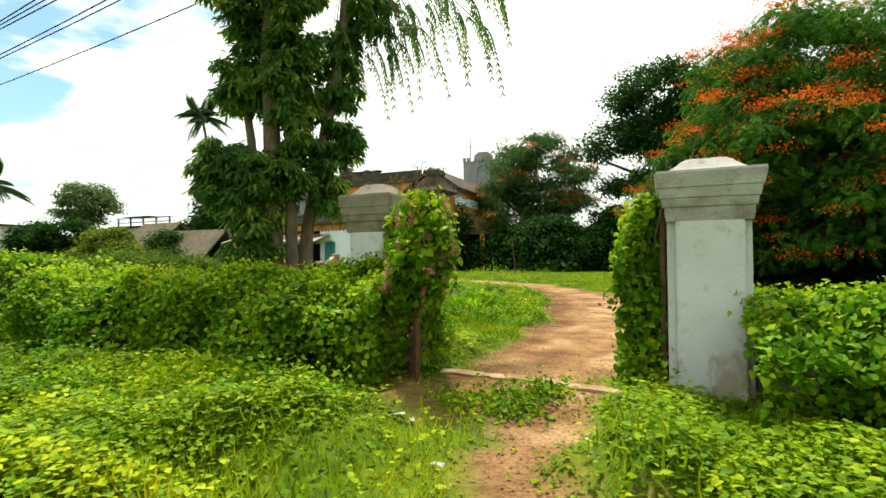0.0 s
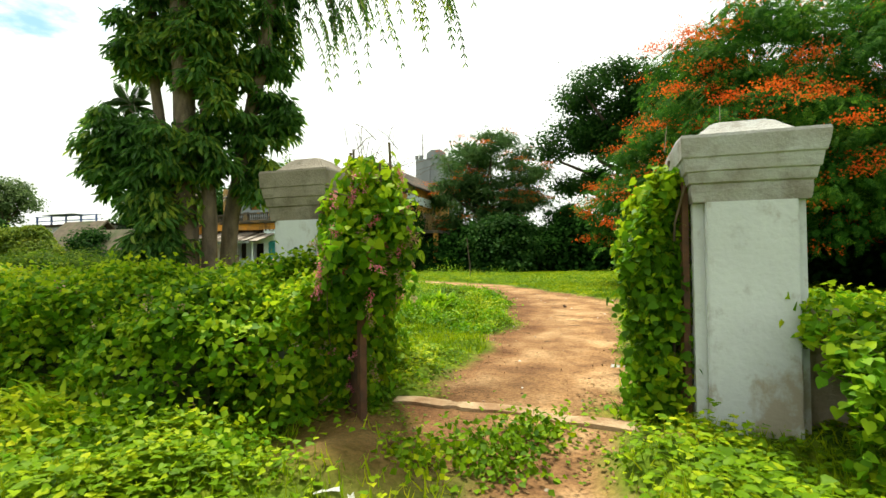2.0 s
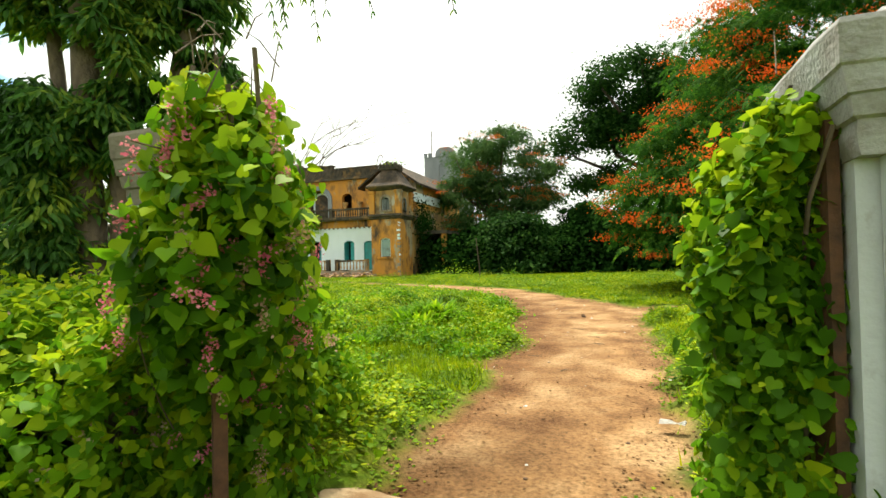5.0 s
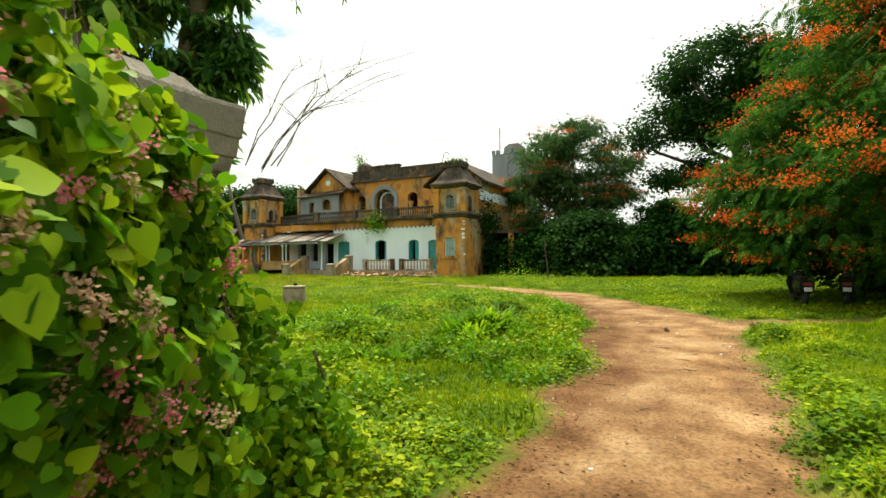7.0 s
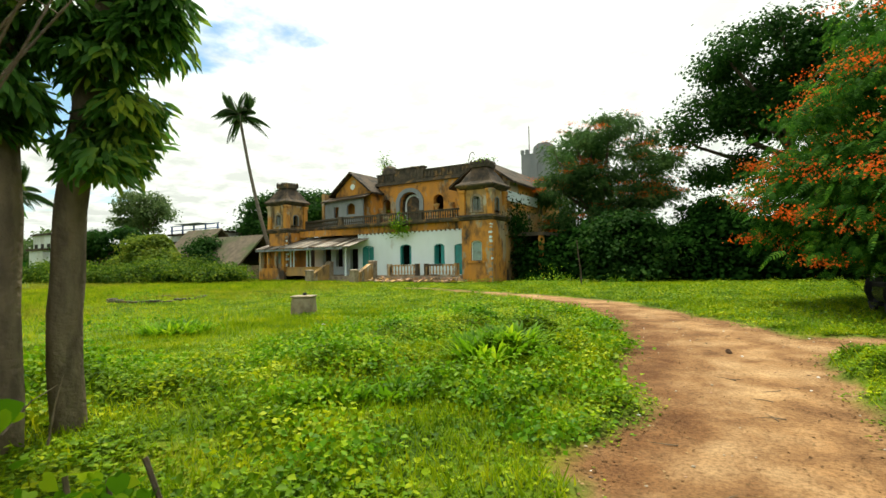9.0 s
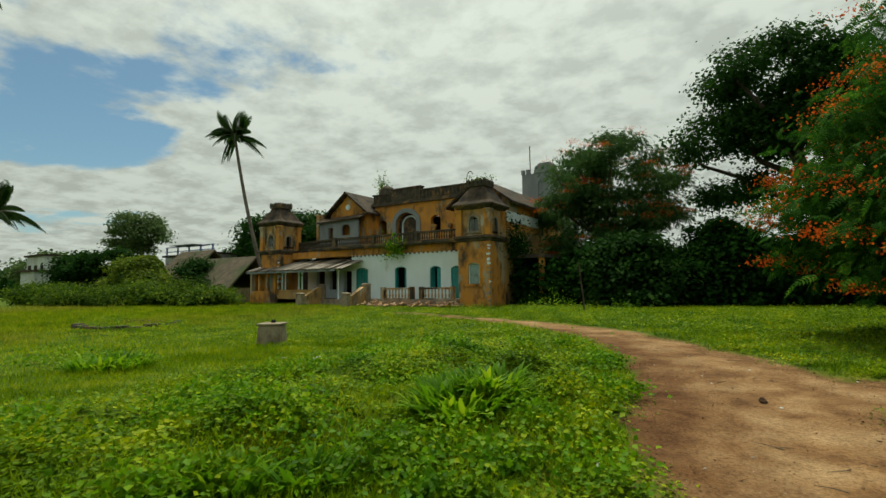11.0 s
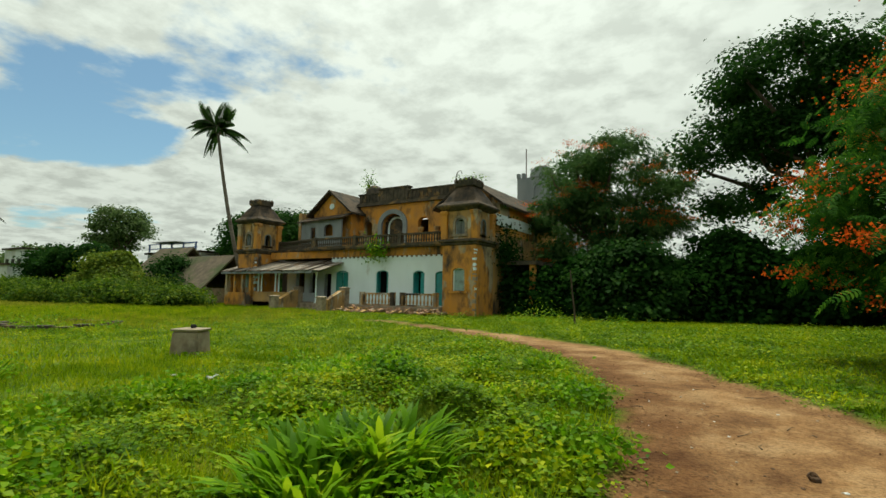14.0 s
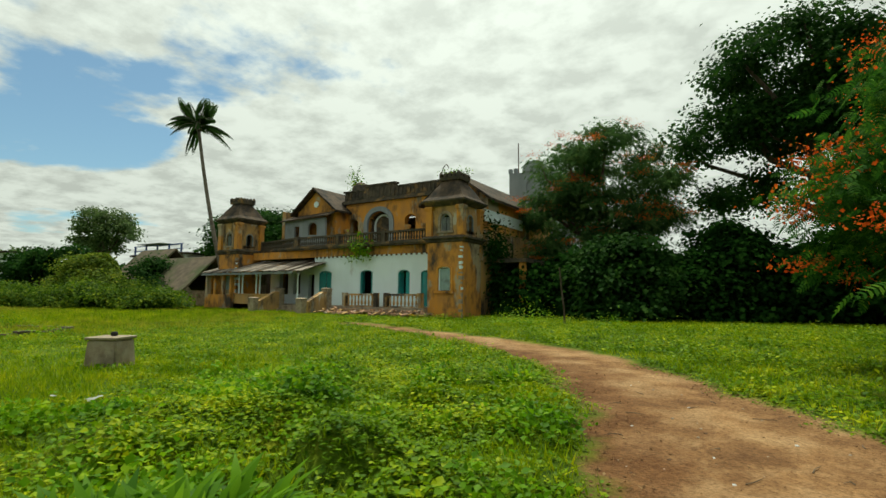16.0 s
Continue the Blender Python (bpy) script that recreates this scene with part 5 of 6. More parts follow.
# dark thicket along the back of the lawn; shade is in the leaf colour, the lit bush is lighter
# those close to the flame tree are added to darken beneath its canopy
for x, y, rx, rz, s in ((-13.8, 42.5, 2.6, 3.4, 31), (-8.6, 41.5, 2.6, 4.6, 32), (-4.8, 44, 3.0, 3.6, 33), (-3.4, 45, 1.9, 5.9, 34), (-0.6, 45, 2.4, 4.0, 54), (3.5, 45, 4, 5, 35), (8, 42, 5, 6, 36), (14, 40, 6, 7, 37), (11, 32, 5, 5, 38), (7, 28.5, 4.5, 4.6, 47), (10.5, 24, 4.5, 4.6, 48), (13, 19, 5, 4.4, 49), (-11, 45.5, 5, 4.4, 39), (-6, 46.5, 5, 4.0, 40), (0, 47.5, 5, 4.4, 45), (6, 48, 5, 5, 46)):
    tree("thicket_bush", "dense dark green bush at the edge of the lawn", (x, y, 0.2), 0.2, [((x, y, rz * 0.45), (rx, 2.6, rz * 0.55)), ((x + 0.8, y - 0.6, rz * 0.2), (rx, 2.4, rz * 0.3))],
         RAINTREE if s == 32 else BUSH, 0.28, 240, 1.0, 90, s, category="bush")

# trees and palms on the far side
tree("round_tree", "dark rounded tree behind the mansion", (-52, 52, 0.5), 0.6, [((-52, 52, 7), (8.0, 6, 4.5)), ((-58, 52, 5), (5, 5, 3.5)), ((-47, 52, 7.5), (5, 5, 3.2))], RAINTREE, 0.36, 160, 1.3, 190, 41)
tree("pale_tree", "pale open-crowned tree beyond the field", (-73.5, 44, 0.5), 0.35, [((-73.8, 44, 10.2), (3.4, 3.2, 2.2)), ((-76.6, 44, 8.4), (2.3, 2.3, 1.6)), ((-71.0, 44.5, 8.8), (2.4, 2.2, 1.6)), ((-74, 44, 7.4), (2.6, 2.2, 1.2))], PALETREE, 0.32, 90, 0.9, 120, 42)
tree("small_tree", "low dark tree by the white houses", (-67, 35.5, 0.2), 0.4, [((-67.5, 35.5, 3.6), (3.0, 3.0, 2.2)), ((-63.5, 36, 4.0), (2.6, 3, 2.2)), ((-70, 36, 2.6), (2.2, 2.4, 1.6))], RAINTREE, 0.34, 130, 1.0, 90, 43)
tree("small_tree", "far tree beyond the white houses", (-118, 50, 0.5), 0.4, [((-118, 50, 5), (7, 5, 4))], PALETREE, 0.7, 50, 1.6, 60, 44)


def palm(base, head, size, seed, label):
    """A leaning coconut palm: ringed trunk, and fronds with two rows of hanging leaflets."""
    rnd = np.random.default_rng(seed)
    ob = thing("coconut_palm", label, "palm tree", base)
    inv = Matrix.Translation(-Vector(base))
    a, b = Vector(base), Vector(head)
    bm = bmnew()
    pts = [a.lerp(b, t) + Vector(((b.x - a.x) * 0.1 * math.sin(math.pi * t), 0, 0)) for t in np.linspace(0, 1, 12)]
    tube(bm, pts, [0.2 - 0.07 * t for t in np.linspace(0, 1, 12)], 9)
    part("trunk", bm, PALM_BARK, ob, smooth=True).matrix_parent_inverse = inv
    at, al, up, sz = [], [], [], []
    bm = bmnew()
    for k in range(24):
        az, el = k * 2.399 + rnd.uniform(-0.25, 0.25), radians(rnd.uniform(0, 50) if k > 8 else rnd.uniform(50, 82))
        L = size * rnd.uniform(0.9, 1.2)
        d = Vector((math.cos(az) * math.cos(el), math.sin(az) * math.cos(el), math.sin(el)))
        sag = Vector((0, 0, -1)) * L * (0.62 if el < 0.87 else 0.22)
        curve = [b + d * L * t + sag * t * t for t in np.linspace(0, 1, 9)]
        tube(bm, curve, [0.045 - 0.035 * t for t in np.linspace(0, 1, 9)], 4)
        side = d.cross(Vector((0, 0, 1))).normalized()
        for t in np.linspace(0.12, 1, 38):
            q = b + d * L * t + sag * t * t
            tan = (d * L + sag * 2 * t).normalized()
            for s in (-1, 1):
                at.append(q)
                al.append(tan * 0.7 + side * s * 0.55 + Vector((0, 0, -0.6)))
                up.append(Vector((0, 0, 1)) + side * s * 0.4)
                sz.append(size * 0.22 * math.sin(math.pi * (0.15 + 0.8 * t)) + 0.12)
    part("frond_ribs", bm, PALM_BARK, ob).matrix_parent_inverse = inv
    leaves("fronds", at, al, up, sz, PALMLEAF, (LANCE[0] * np.array((0.3, 1, 1)), LANCE[1]), ob).matrix_parent_inverse = inv
    bm = bmnew()
    for k in range(7):
        q = b + Vector((rnd.normal(0, 0.22), rnd.normal(0, 0.22), -0.3))
        bmesh.ops.create_icosphere(bm, subdivisions=1, radius=0.14, matrix=Matrix.Translation(q))
    part("coconuts", bm, PALM_BARK, ob).matrix_parent_inverse = inv


palm((-39.9, 39.0, 0.4), (-44.4, 38.2, 16.6), 3.0, 3, "tall leaning coconut palm beside the mansion")
palm((-46, 21, 0), (-47.6, 21, 7.3), 2.7, 4, "low coconut palm at the edge of the field")


LANCE_WIDE = (LANCE[0] * np.array((1.3, 1, 1)), LANCE[1])


def mast_tree():
    """Several bare stems hung with clusters of drooping, glossy leaves."""
    rnd = np.random.default_rng(77)
    ob = thing("mast_tree", "many-stemmed tree with drooping glossy leaves behind the hedge", "tree", (-6.966, 7.726, 0.089))
    ob.scale = (0.94, 0.94, 0.94)
    inv = Matrix.Translation((7.4, -8.2, 0))
    stems = [([(-7.4, 8.15, -0.4), (-7.43, 8.15, 2), (-7.48, 8.14, 4.5), (-7.5, 8.2, 8), (-7.45, 8.2, 11)], 0.19),
             ([(-7.55, 8.15, 2.0), (-7.95, 8.17, 3.3), (-8.14, 8.19, 4.5), (-8.3, 8.2, 8)], 0.1),
             ([(-7.1, 8.38, -0.4), (-7.11, 8.36, 2.1), (-7.18, 8.32, 3.6), (-7.12, 8.4, 7.5)], 0.125),
             ([(-7.34, 8.85, -0.4), (-7.22, 8.85, 1.2), (-7.08, 8.85, 2.2), (-6.85, 8.9, 3.6), (-6.5, 8.93, 4.9), (-6.25, 9.0, 6.4), (-6.0, 9.1, 9)], 0.14),
             ([(-6.9, 8.9, 3.3), (-6.6, 8.9, 3.5), (-6.2, 9.05, 4.2)], 0.04), ([(-7.45, 8.1, 2.5), (-8.0, 7.95, 3.1), (-8.6, 7.8, 3.5)], 0.05)]
    for pts, r in stems:
        bm = bmnew()
        fine = []
        for a, b in zip(pts, pts[1:]):
            fine += [Vector(a).lerp(Vector(b), t) + Vector((rnd.normal(0, 0.02), rnd.normal(0, 0.02), 0)) for t in (0, 0.33, 0.67)]
        fine.append(Vector(pts[-1]))
        tube(bm, fine, [r * (1.15 - 0.5 * i / len(fine)) for i in range(len(fine))], 10)
        part("stem", bm, BARK, ob, smooth=True).matrix_parent_inverse = inv
    # masses of foliage: offset across and away, lowest and highest point, radius, clusters
    masses = [(-1.06, 0.0, 2.75, 3.85, 0.5, 26), (-1.3, 0.0, 2.6, 3.3, 0.25, 9), (-0.72, 0.1, 4.6, 6.8, 0.42, 42), (-0.85, 0.1, 6.8, 9.5, 0.7, 36), (0.52, 0.0, 3.9, 6.6, 0.48, 50), (0.45, 0.0, 6.6, 10, 0.75, 48),
              (-0.34, -0.12, 0.35, 2.0, 0.4, 52), (-0.25, -0.18, 2.0, 3.6, 0.42, 52), (0.36, -0.1, 2.7, 3.9, 0.34, 22), (1.0, 0.55, 2.5, 3.9, 0.3, 24), (1.4, 0.55, 3.7, 4.4, 0.24, 13), (1.3, 0.6, 4.8, 6.4, 0.34, 26), (1.7, 0.7, 6.4, 9, 0.7, 36), (-0.1, 0.3, 4.6, 8, 0.45, 30)]
    rosettes = []
    for u, away, z0, z1, r, count in masses:
        for k in range(count):
            q, g = r * math.sqrt(rnd.random()), rnd.uniform(0, 2 * math.pi)
            rosettes.append((-7.46 + 0.953 * u - 0.304 * away + q * math.cos(g), 8.14 + 0.304 * u + 0.953 * away + q * math.sin(g), rnd.uniform(z0, z1), rnd.uniform(0.16, 0.3)))
    T = np.repeat(np.array(rosettes), 110, 0)
    n_ = len(T)
    ang, rr = rnd.uniform(0, 2 * math.pi, n_), np.sqrt(rnd.random(n_))
    c = T[:, :3] + np.stack([np.cos(ang) * rr * T[:, 3], np.sin(ang) * rr * T[:, 3], 0.16 - 0.7 * rr * T[:, 3] + rnd.normal(0, 0.05, n_)], -1)
    along = np.stack([np.cos(ang) * 0.75, np.sin(ang) * 0.75, -0.8 + 0 * ang], -1) + 0.35 * rnd.normal(size=(n_, 3))
    nrm = np.stack([np.cos(ang), np.sin(ang), 0.7 + 0 * ang], -1) + 0.4 * rnd.normal(size=(n_, 3))
    leaves("crown", c, along, nrm, rnd.uniform(0.12, 0.24, n_), MAST, LANCE_WIDE, ob).matrix_parent_inverse = inv
    # thin hanging sprays
    at, al, up = [], [], []
    bm = bmnew()
    for k in range(64):
        x0 = Vector((rnd.uniform(-6.6, -3.0), 0, 0))
        x0.y, x0.z = 9.2 + (x0.x + 6.5) * 0.25 + rnd.normal(0, 0.3), rnd.uniform(6.0, 7.6) + 0.25 * max(0, x0.x + 5.6)
        d = Vector((rnd.uniform(0.1, 0.55), rnd.uniform(-0.2, 0.2), -1))
        L = rnd.uniform(0.6, 1.7)
        curve = [x0 + Vector((d.x * L * t, d.y * L * t, -L * t * t)) for t in np.linspace(0, 1, 6)]
        tube(bm, [Vector((-6.1, 9.15, 8.3)).lerp(curve[0], 0.5) + Vector((0, 0, 0.5)), *curve], 0.008, 4)
        for t in np.linspace(0.1, 1, 16):
            for s in (-1, 1):
                at.append(x0 + Vector((d.x * L * t, d.y * L * t, -L * t * t)))
                al.append(Vector((s * 0.5, rnd.normal(0, 0.4), -1)))
                up.append(Vector((0.2, -1, 0.5)))
    part("twig", bm, BARK, ob).matrix_parent_inverse = inv
    leaves("hanging_sprays", at, al, up, 0.14, MAST, LANCE, ob).matrix_parent_inverse = inv


mast_tree()

# wooded skyline all round the fields
rnd_w = np.random.default_rng(404)
az = rnd_w.uniform(0, 2 * math.pi, 26000)
dist = rnd_w.uniform(130, 190, 26000)
hw = (4.5 + 5 * lumps(az * 40, 0 * az, 2.2)) * rnd_w.random(26000) ** 0.7
wp = np.stack([dist * np.cos(az) - 20, dist * np.sin(az) + 20, hw], -1)
tagged(leaves("far_woods", wp, rand_dirs(26000) - np.array((0, 0, 0.4)), rand_dirs(26000) + np.array((0, 0, 0.8)), rnd_w.uniform(1.6, 3.0, 26000), RAINTREE), "hazy dark line of distant trees", "woods", kind="stuff")

# ---- overgrown sheds and far houses on the left ----


CREEPER_DULL = leaf_material("dull_creeper_leaf", (0.035, 0.075, 0.006), (0.12, 0.19, 0.014), (0.32, 0.34, 0.03), rough=0.7, gloss=0.12)


WEEDY = leaf_material("weedy_tangle_leaf", (0.01, 0.04, 0.004), (0.07, 0.14, 0.008), (0.26, 0.32, 0.02), rough=0.7, gloss=0.1)


def mound(name, label, cx, cy, rx, ry, hgt, mat, leaf, seed, count=2600):
    rnd = np.random.default_rng(seed)
    ob = thing(name, label, "overgrown heap", (cx, cy, 0.2))
    inv = Matrix.Translation((-cx, -cy, -0.2))
    a, r = rnd.uniform(0, 2 * math.pi, count), np.sqrt(rnd.random(count))
    x, y = cx + rx * r * np.cos(a), cy + ry * r * np.sin(a)
    z = 0.2 + hgt * (1 - r ** 1.7) * (0.75 + 0.5 * lumps(x, y, 1.6))
    nrm = unit(np.stack([np.cos(a) * r, np.sin(a) * r, 0.6 + 0 * r], -1) + 0.4 * rnd.normal(size=(count, 3)))
    al = np.stack([np.cos(a), np.sin(a), -0.7 + 0 * a], -1) + 0.5 * rnd.normal(size=(count, 3))
    leaves("foliage", np.stack([x, y, z], -1), al, nrm, rnd.uniform(0.6, 1.3, count) * leaf, mat, QUAD, ob).matrix_parent_inverse = inv
    # Inner shell in the same shade colour, seen through the foliage.
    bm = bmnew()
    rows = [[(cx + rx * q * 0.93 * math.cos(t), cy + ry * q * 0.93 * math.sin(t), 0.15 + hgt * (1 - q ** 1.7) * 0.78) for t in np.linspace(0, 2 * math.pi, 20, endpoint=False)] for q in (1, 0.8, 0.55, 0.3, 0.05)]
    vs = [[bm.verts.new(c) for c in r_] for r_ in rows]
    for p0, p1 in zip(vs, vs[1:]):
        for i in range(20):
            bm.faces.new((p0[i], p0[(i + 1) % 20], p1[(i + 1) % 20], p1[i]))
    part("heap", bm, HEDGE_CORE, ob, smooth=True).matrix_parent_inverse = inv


def heap(label, cx, cy, crowns, mat, seed, leaf=0.3, clumps=80, per=85):
    tree("overgrown_heap", label, (cx, cy, 0.1), 0.15, [((cx + dx, cy + dy, z), r) for dx, dy, z, r in crowns], mat, leaf, per, 0.95, clumps, seed, category="overgrown heap")


mound("overgrown_shed", "collapsed shed buried in olive creepers", -52.4, 34, 4.4, 3.0, 5.2, CREEPER_DULL, 0.24, 51, 11000)
heap("olive creepers draped over a collapsed shed", -52.4, 33.4, [(-0.4, 0, 3.4, (1.8, 1.4, 1.5)), (-2.5, 0, 1.8, (2.4, 1.6, 1.4)), (2.4, 0.2, 1.9, (2.2, 1.6, 1.2))], CREEPER_DULL, 61, 0.22, clumps=110, per=130)
heap("dark bushes before the sheds", -46, 30.5, [(0, 0, 0.9, (3.0, 1.6, 1.2)), (4.2, 0.4, 0.8, (2.4, 1.4, 0.9)), (-4.5, 0.4, 0.8, (3.2, 1.6, 1.0)), (8.0, 1.0, 0.7, (2.6, 1.4, 0.9))], WEEDY, 62, 0.2, clumps=150, per=150)
heap("tangle of green weeds at the field's edge", -56, 30, [(0, 0, 0.8, (4, 2, 1.0)), (-5, 0.5, 1.0, (4, 2, 1.2)), (-11, 1, 1.0, (5, 2, 1.3))], WEEDY, 63, 0.22, clumps=140, per=130)
heap("low scrub beside the mansion", -41.5, 34, [(0, 0, 0.6, (2.4, 1.2, 0.8)), (-2.5, 0.6, 0.8, (2, 1.2, 1.0)), (-5.5, 0.8, 1.2, (2.4, 1.4, 1.3))], WEEDY, 64, 0.2, clumps=110, per=120)
heap("bush growing over the hut roof", -48.2, 36.9, [(0, 0, 2.9, (1.5, 1.3, 1.7)), (1.5, -0.6, 1.4, (2.4, 1.2, 1.2))], RAINTREE, 65, 0.22, clumps=80, per=130)
heap("scrub along the boundary wall", -30, 12, [(0, 0, 0.5, (5, 2, 0.7)), (-7, 1, 0.7, (5, 2, 0.9))], CREEPER_DULL, 66, clumps=90)


def hut(cx, cy, w, d, wall_h, ridge, label, roof_mat=THATCH):
    ob = thing("hut", label, "hut", (cx, cy, 0.2))
    inv = Matrix.Translation((-cx, -cy, -0.2))
    bm = bmnew()
    prism(bm, [(cx - w, 0), (cx + w, 0), (cx + w, wall_h), (cx - w, wall_h)], cy - d, cy + d)
    part("wall", bm, CEMENT, ob).matrix_parent_inverse = inv
    bm = bmnew()
    for s in (-1, 1):
        a = [(cy, ridge), (cy, ridge + 0.2), (cy + s * (d + 0.8), wall_h - 0.3), (cy + s * (d + 0.8), wall_h - 0.5)]
        l0, l1 = [bm.verts.new((cx - w - 0.5, y, z)) for y, z in a], [bm.verts.new((cx + w + 0.5, y, z)) for y, z in a]
        bm.faces.new(l0)
        bm.faces.new(l1[::-1])
        for i in range(4):
            bm.faces.new((l0[i], l0[(i + 1) % 4], l1[(i + 1) % 4], l1[i]))
    part("roof", bm, roof_mat, ob).matrix_parent_inverse = inv


hut(-45.6, 38.8, 3.6, 2.6, 1.7, 4.5, "hut with a sagging weathered thatch roof")
hut(-53.0, 40, 2.6, 2.6, 2.8, 5.6, "old tiled hut half hidden by creepers")


def far_house(cx, cy, w, d, hgt, label, storey=3.0):
    ob = thing("far_house", label, "house", (cx, cy, 0.2))
    inv = Matrix.Translation((-cx, -cy, -0.2))
    bm = bmnew()
    box(bm, cx - w, cx + w, cy - d, cy + d, -0.3, hgt)
    part("wall", bm, FAR_WALL, ob).matrix_parent_inverse = inv
    bm = bmnew()
    box(bm, cx - w - 0.3, cx + w + 0.3, cy - d - 0.3, cy + d + 0.3, hgt, hgt + 0.25)
    part("roof", bm, ROOF, ob).matrix_parent_inverse = inv
    for zz in np.arange(0.9, hgt - 1.2, storey):
        for k in range(max(2, int(w))):
            x = cx - w + (k + 0.5) * 2 * w / max(2, int(w))
            bm = bmnew()
            # The panel carries the dark of the room in its colour.
            box(bm, x - 0.5, x + 0.5, cy - d - 0.03, cy - d + 0.05, zz, zz + 1.3)
            part("window", bm, INTERIOR_SHADE, ob).matrix_parent_inverse = inv
            bm = bmnew()
            box(bm, cx + w - 0.05, cx + w + 0.03, cy - 0.5, cy + 0.5, zz, zz + 1.3)
    return ob


far_house(-86, 40, 3.0, 3, 6.4, "white two-storey house beyond the field")
far_house(-78, 35.4, 2.0, 2, 4.0, "small white house beyond the field")
far_house(-64.5, 49.5, 6.0, 3.2, 6.0, "pale house with a flat roof behind the sheds")
shade = thing("rooftop_frame", "blue steel frame with a sheet shade on a roof", "canopy", (-70.5, 46.5, 6.6))
for x in (0.0, 2.6, 5.2, 7.8, 10.4):
    bm = bmnew()
    box(bm, x - 0.08, x + 0.08, -0.08, 0.08, -0.8, 0.7)
    part("post", bm, BLUEPAINT, shade)
for z in (0.1, 0.7):
    bm = bmnew()
    box(bm, -0.3, 10.7, -0.06, 0.06, z, z + 0.1)
    part("rail", bm, BLUEPAINT, shade)
bm = bmnew()
box(bm, 2.6, 8.0, -1.2, 1.2, 0.802, 0.86)
part("sheet", bm, GREYWALL, shade)

# ---- things on the lawn ----
well = thing("concrete_block", "low tapering concrete stand with a small black cap", "concrete stand", (-13.75, 17.75, 0.0))
bm = bmnew()
frustum(bm, 0, 0, [(0.36, 0.34, -0.2), (0.31, 0.29, 0.58)])
bmesh.ops.bevel(bm, geom=bm.edges[:], offset=0.03, segments=2, affect="EDGES")
part("base", bm, CEMENT, well)
bm = bmnew()
frustum(bm, 0, 0, [(0.32, 0.3, 0.581), (0.34, 0.32, 0.6), (0.34, 0.32, 0.63), (0.31, 0.29, 0.64)])
part("slab", bm, CEMENT, well, "lighter worn concrete top")
bm = bmnew()
lathe(bm, 0.02, 0.05, [(0.06, 0.641), (0.07, 0.7), (0.05, 0.73)], 9)
part("cap", bm, RUBBER, well)
well.rotation_euler = (0, 0, 0.5)

ring = thing("sunken_well", "low broken masonry well ring in the grass", "well", (-25.5, 19.6, 0.05))
bm = bmnew()
for i in range(20):
    a = 2 * math.pi * i / 20
    m = Matrix.Rotation(a, 4, "Z") @ Matrix.Translation((1.9, 0, 0))
    box(bm, -0.17, 0.17, -0.29, 0.29, -0.2, 0.13 + random.uniform(-0.06, 0.05), m)
part("rim", bm, MOULD, ring)
# Well floor takes the same painted shade.
bm = bmnew()
lathe(bm, 0, 0, [(1.7, -0.15), (1.7, 0.02)], 20)
part("bottom", bm, INTERIOR_SHADE, ring)

stake = thing("stake", "thin crooked wooden stake in the lawn", "stake", (-9.3, 33.9, 0.28))
bm = bmnew()
tube(bm, [(0.05, 0, -0.2), (0.02, 0, 0.7), (-0.08, 0.02, 1.5), (-0.16, 0, 2.5)], [0.05, 0.045, 0.04, 0.03], 7)
part("pole", bm, BARK_DARK, stake)


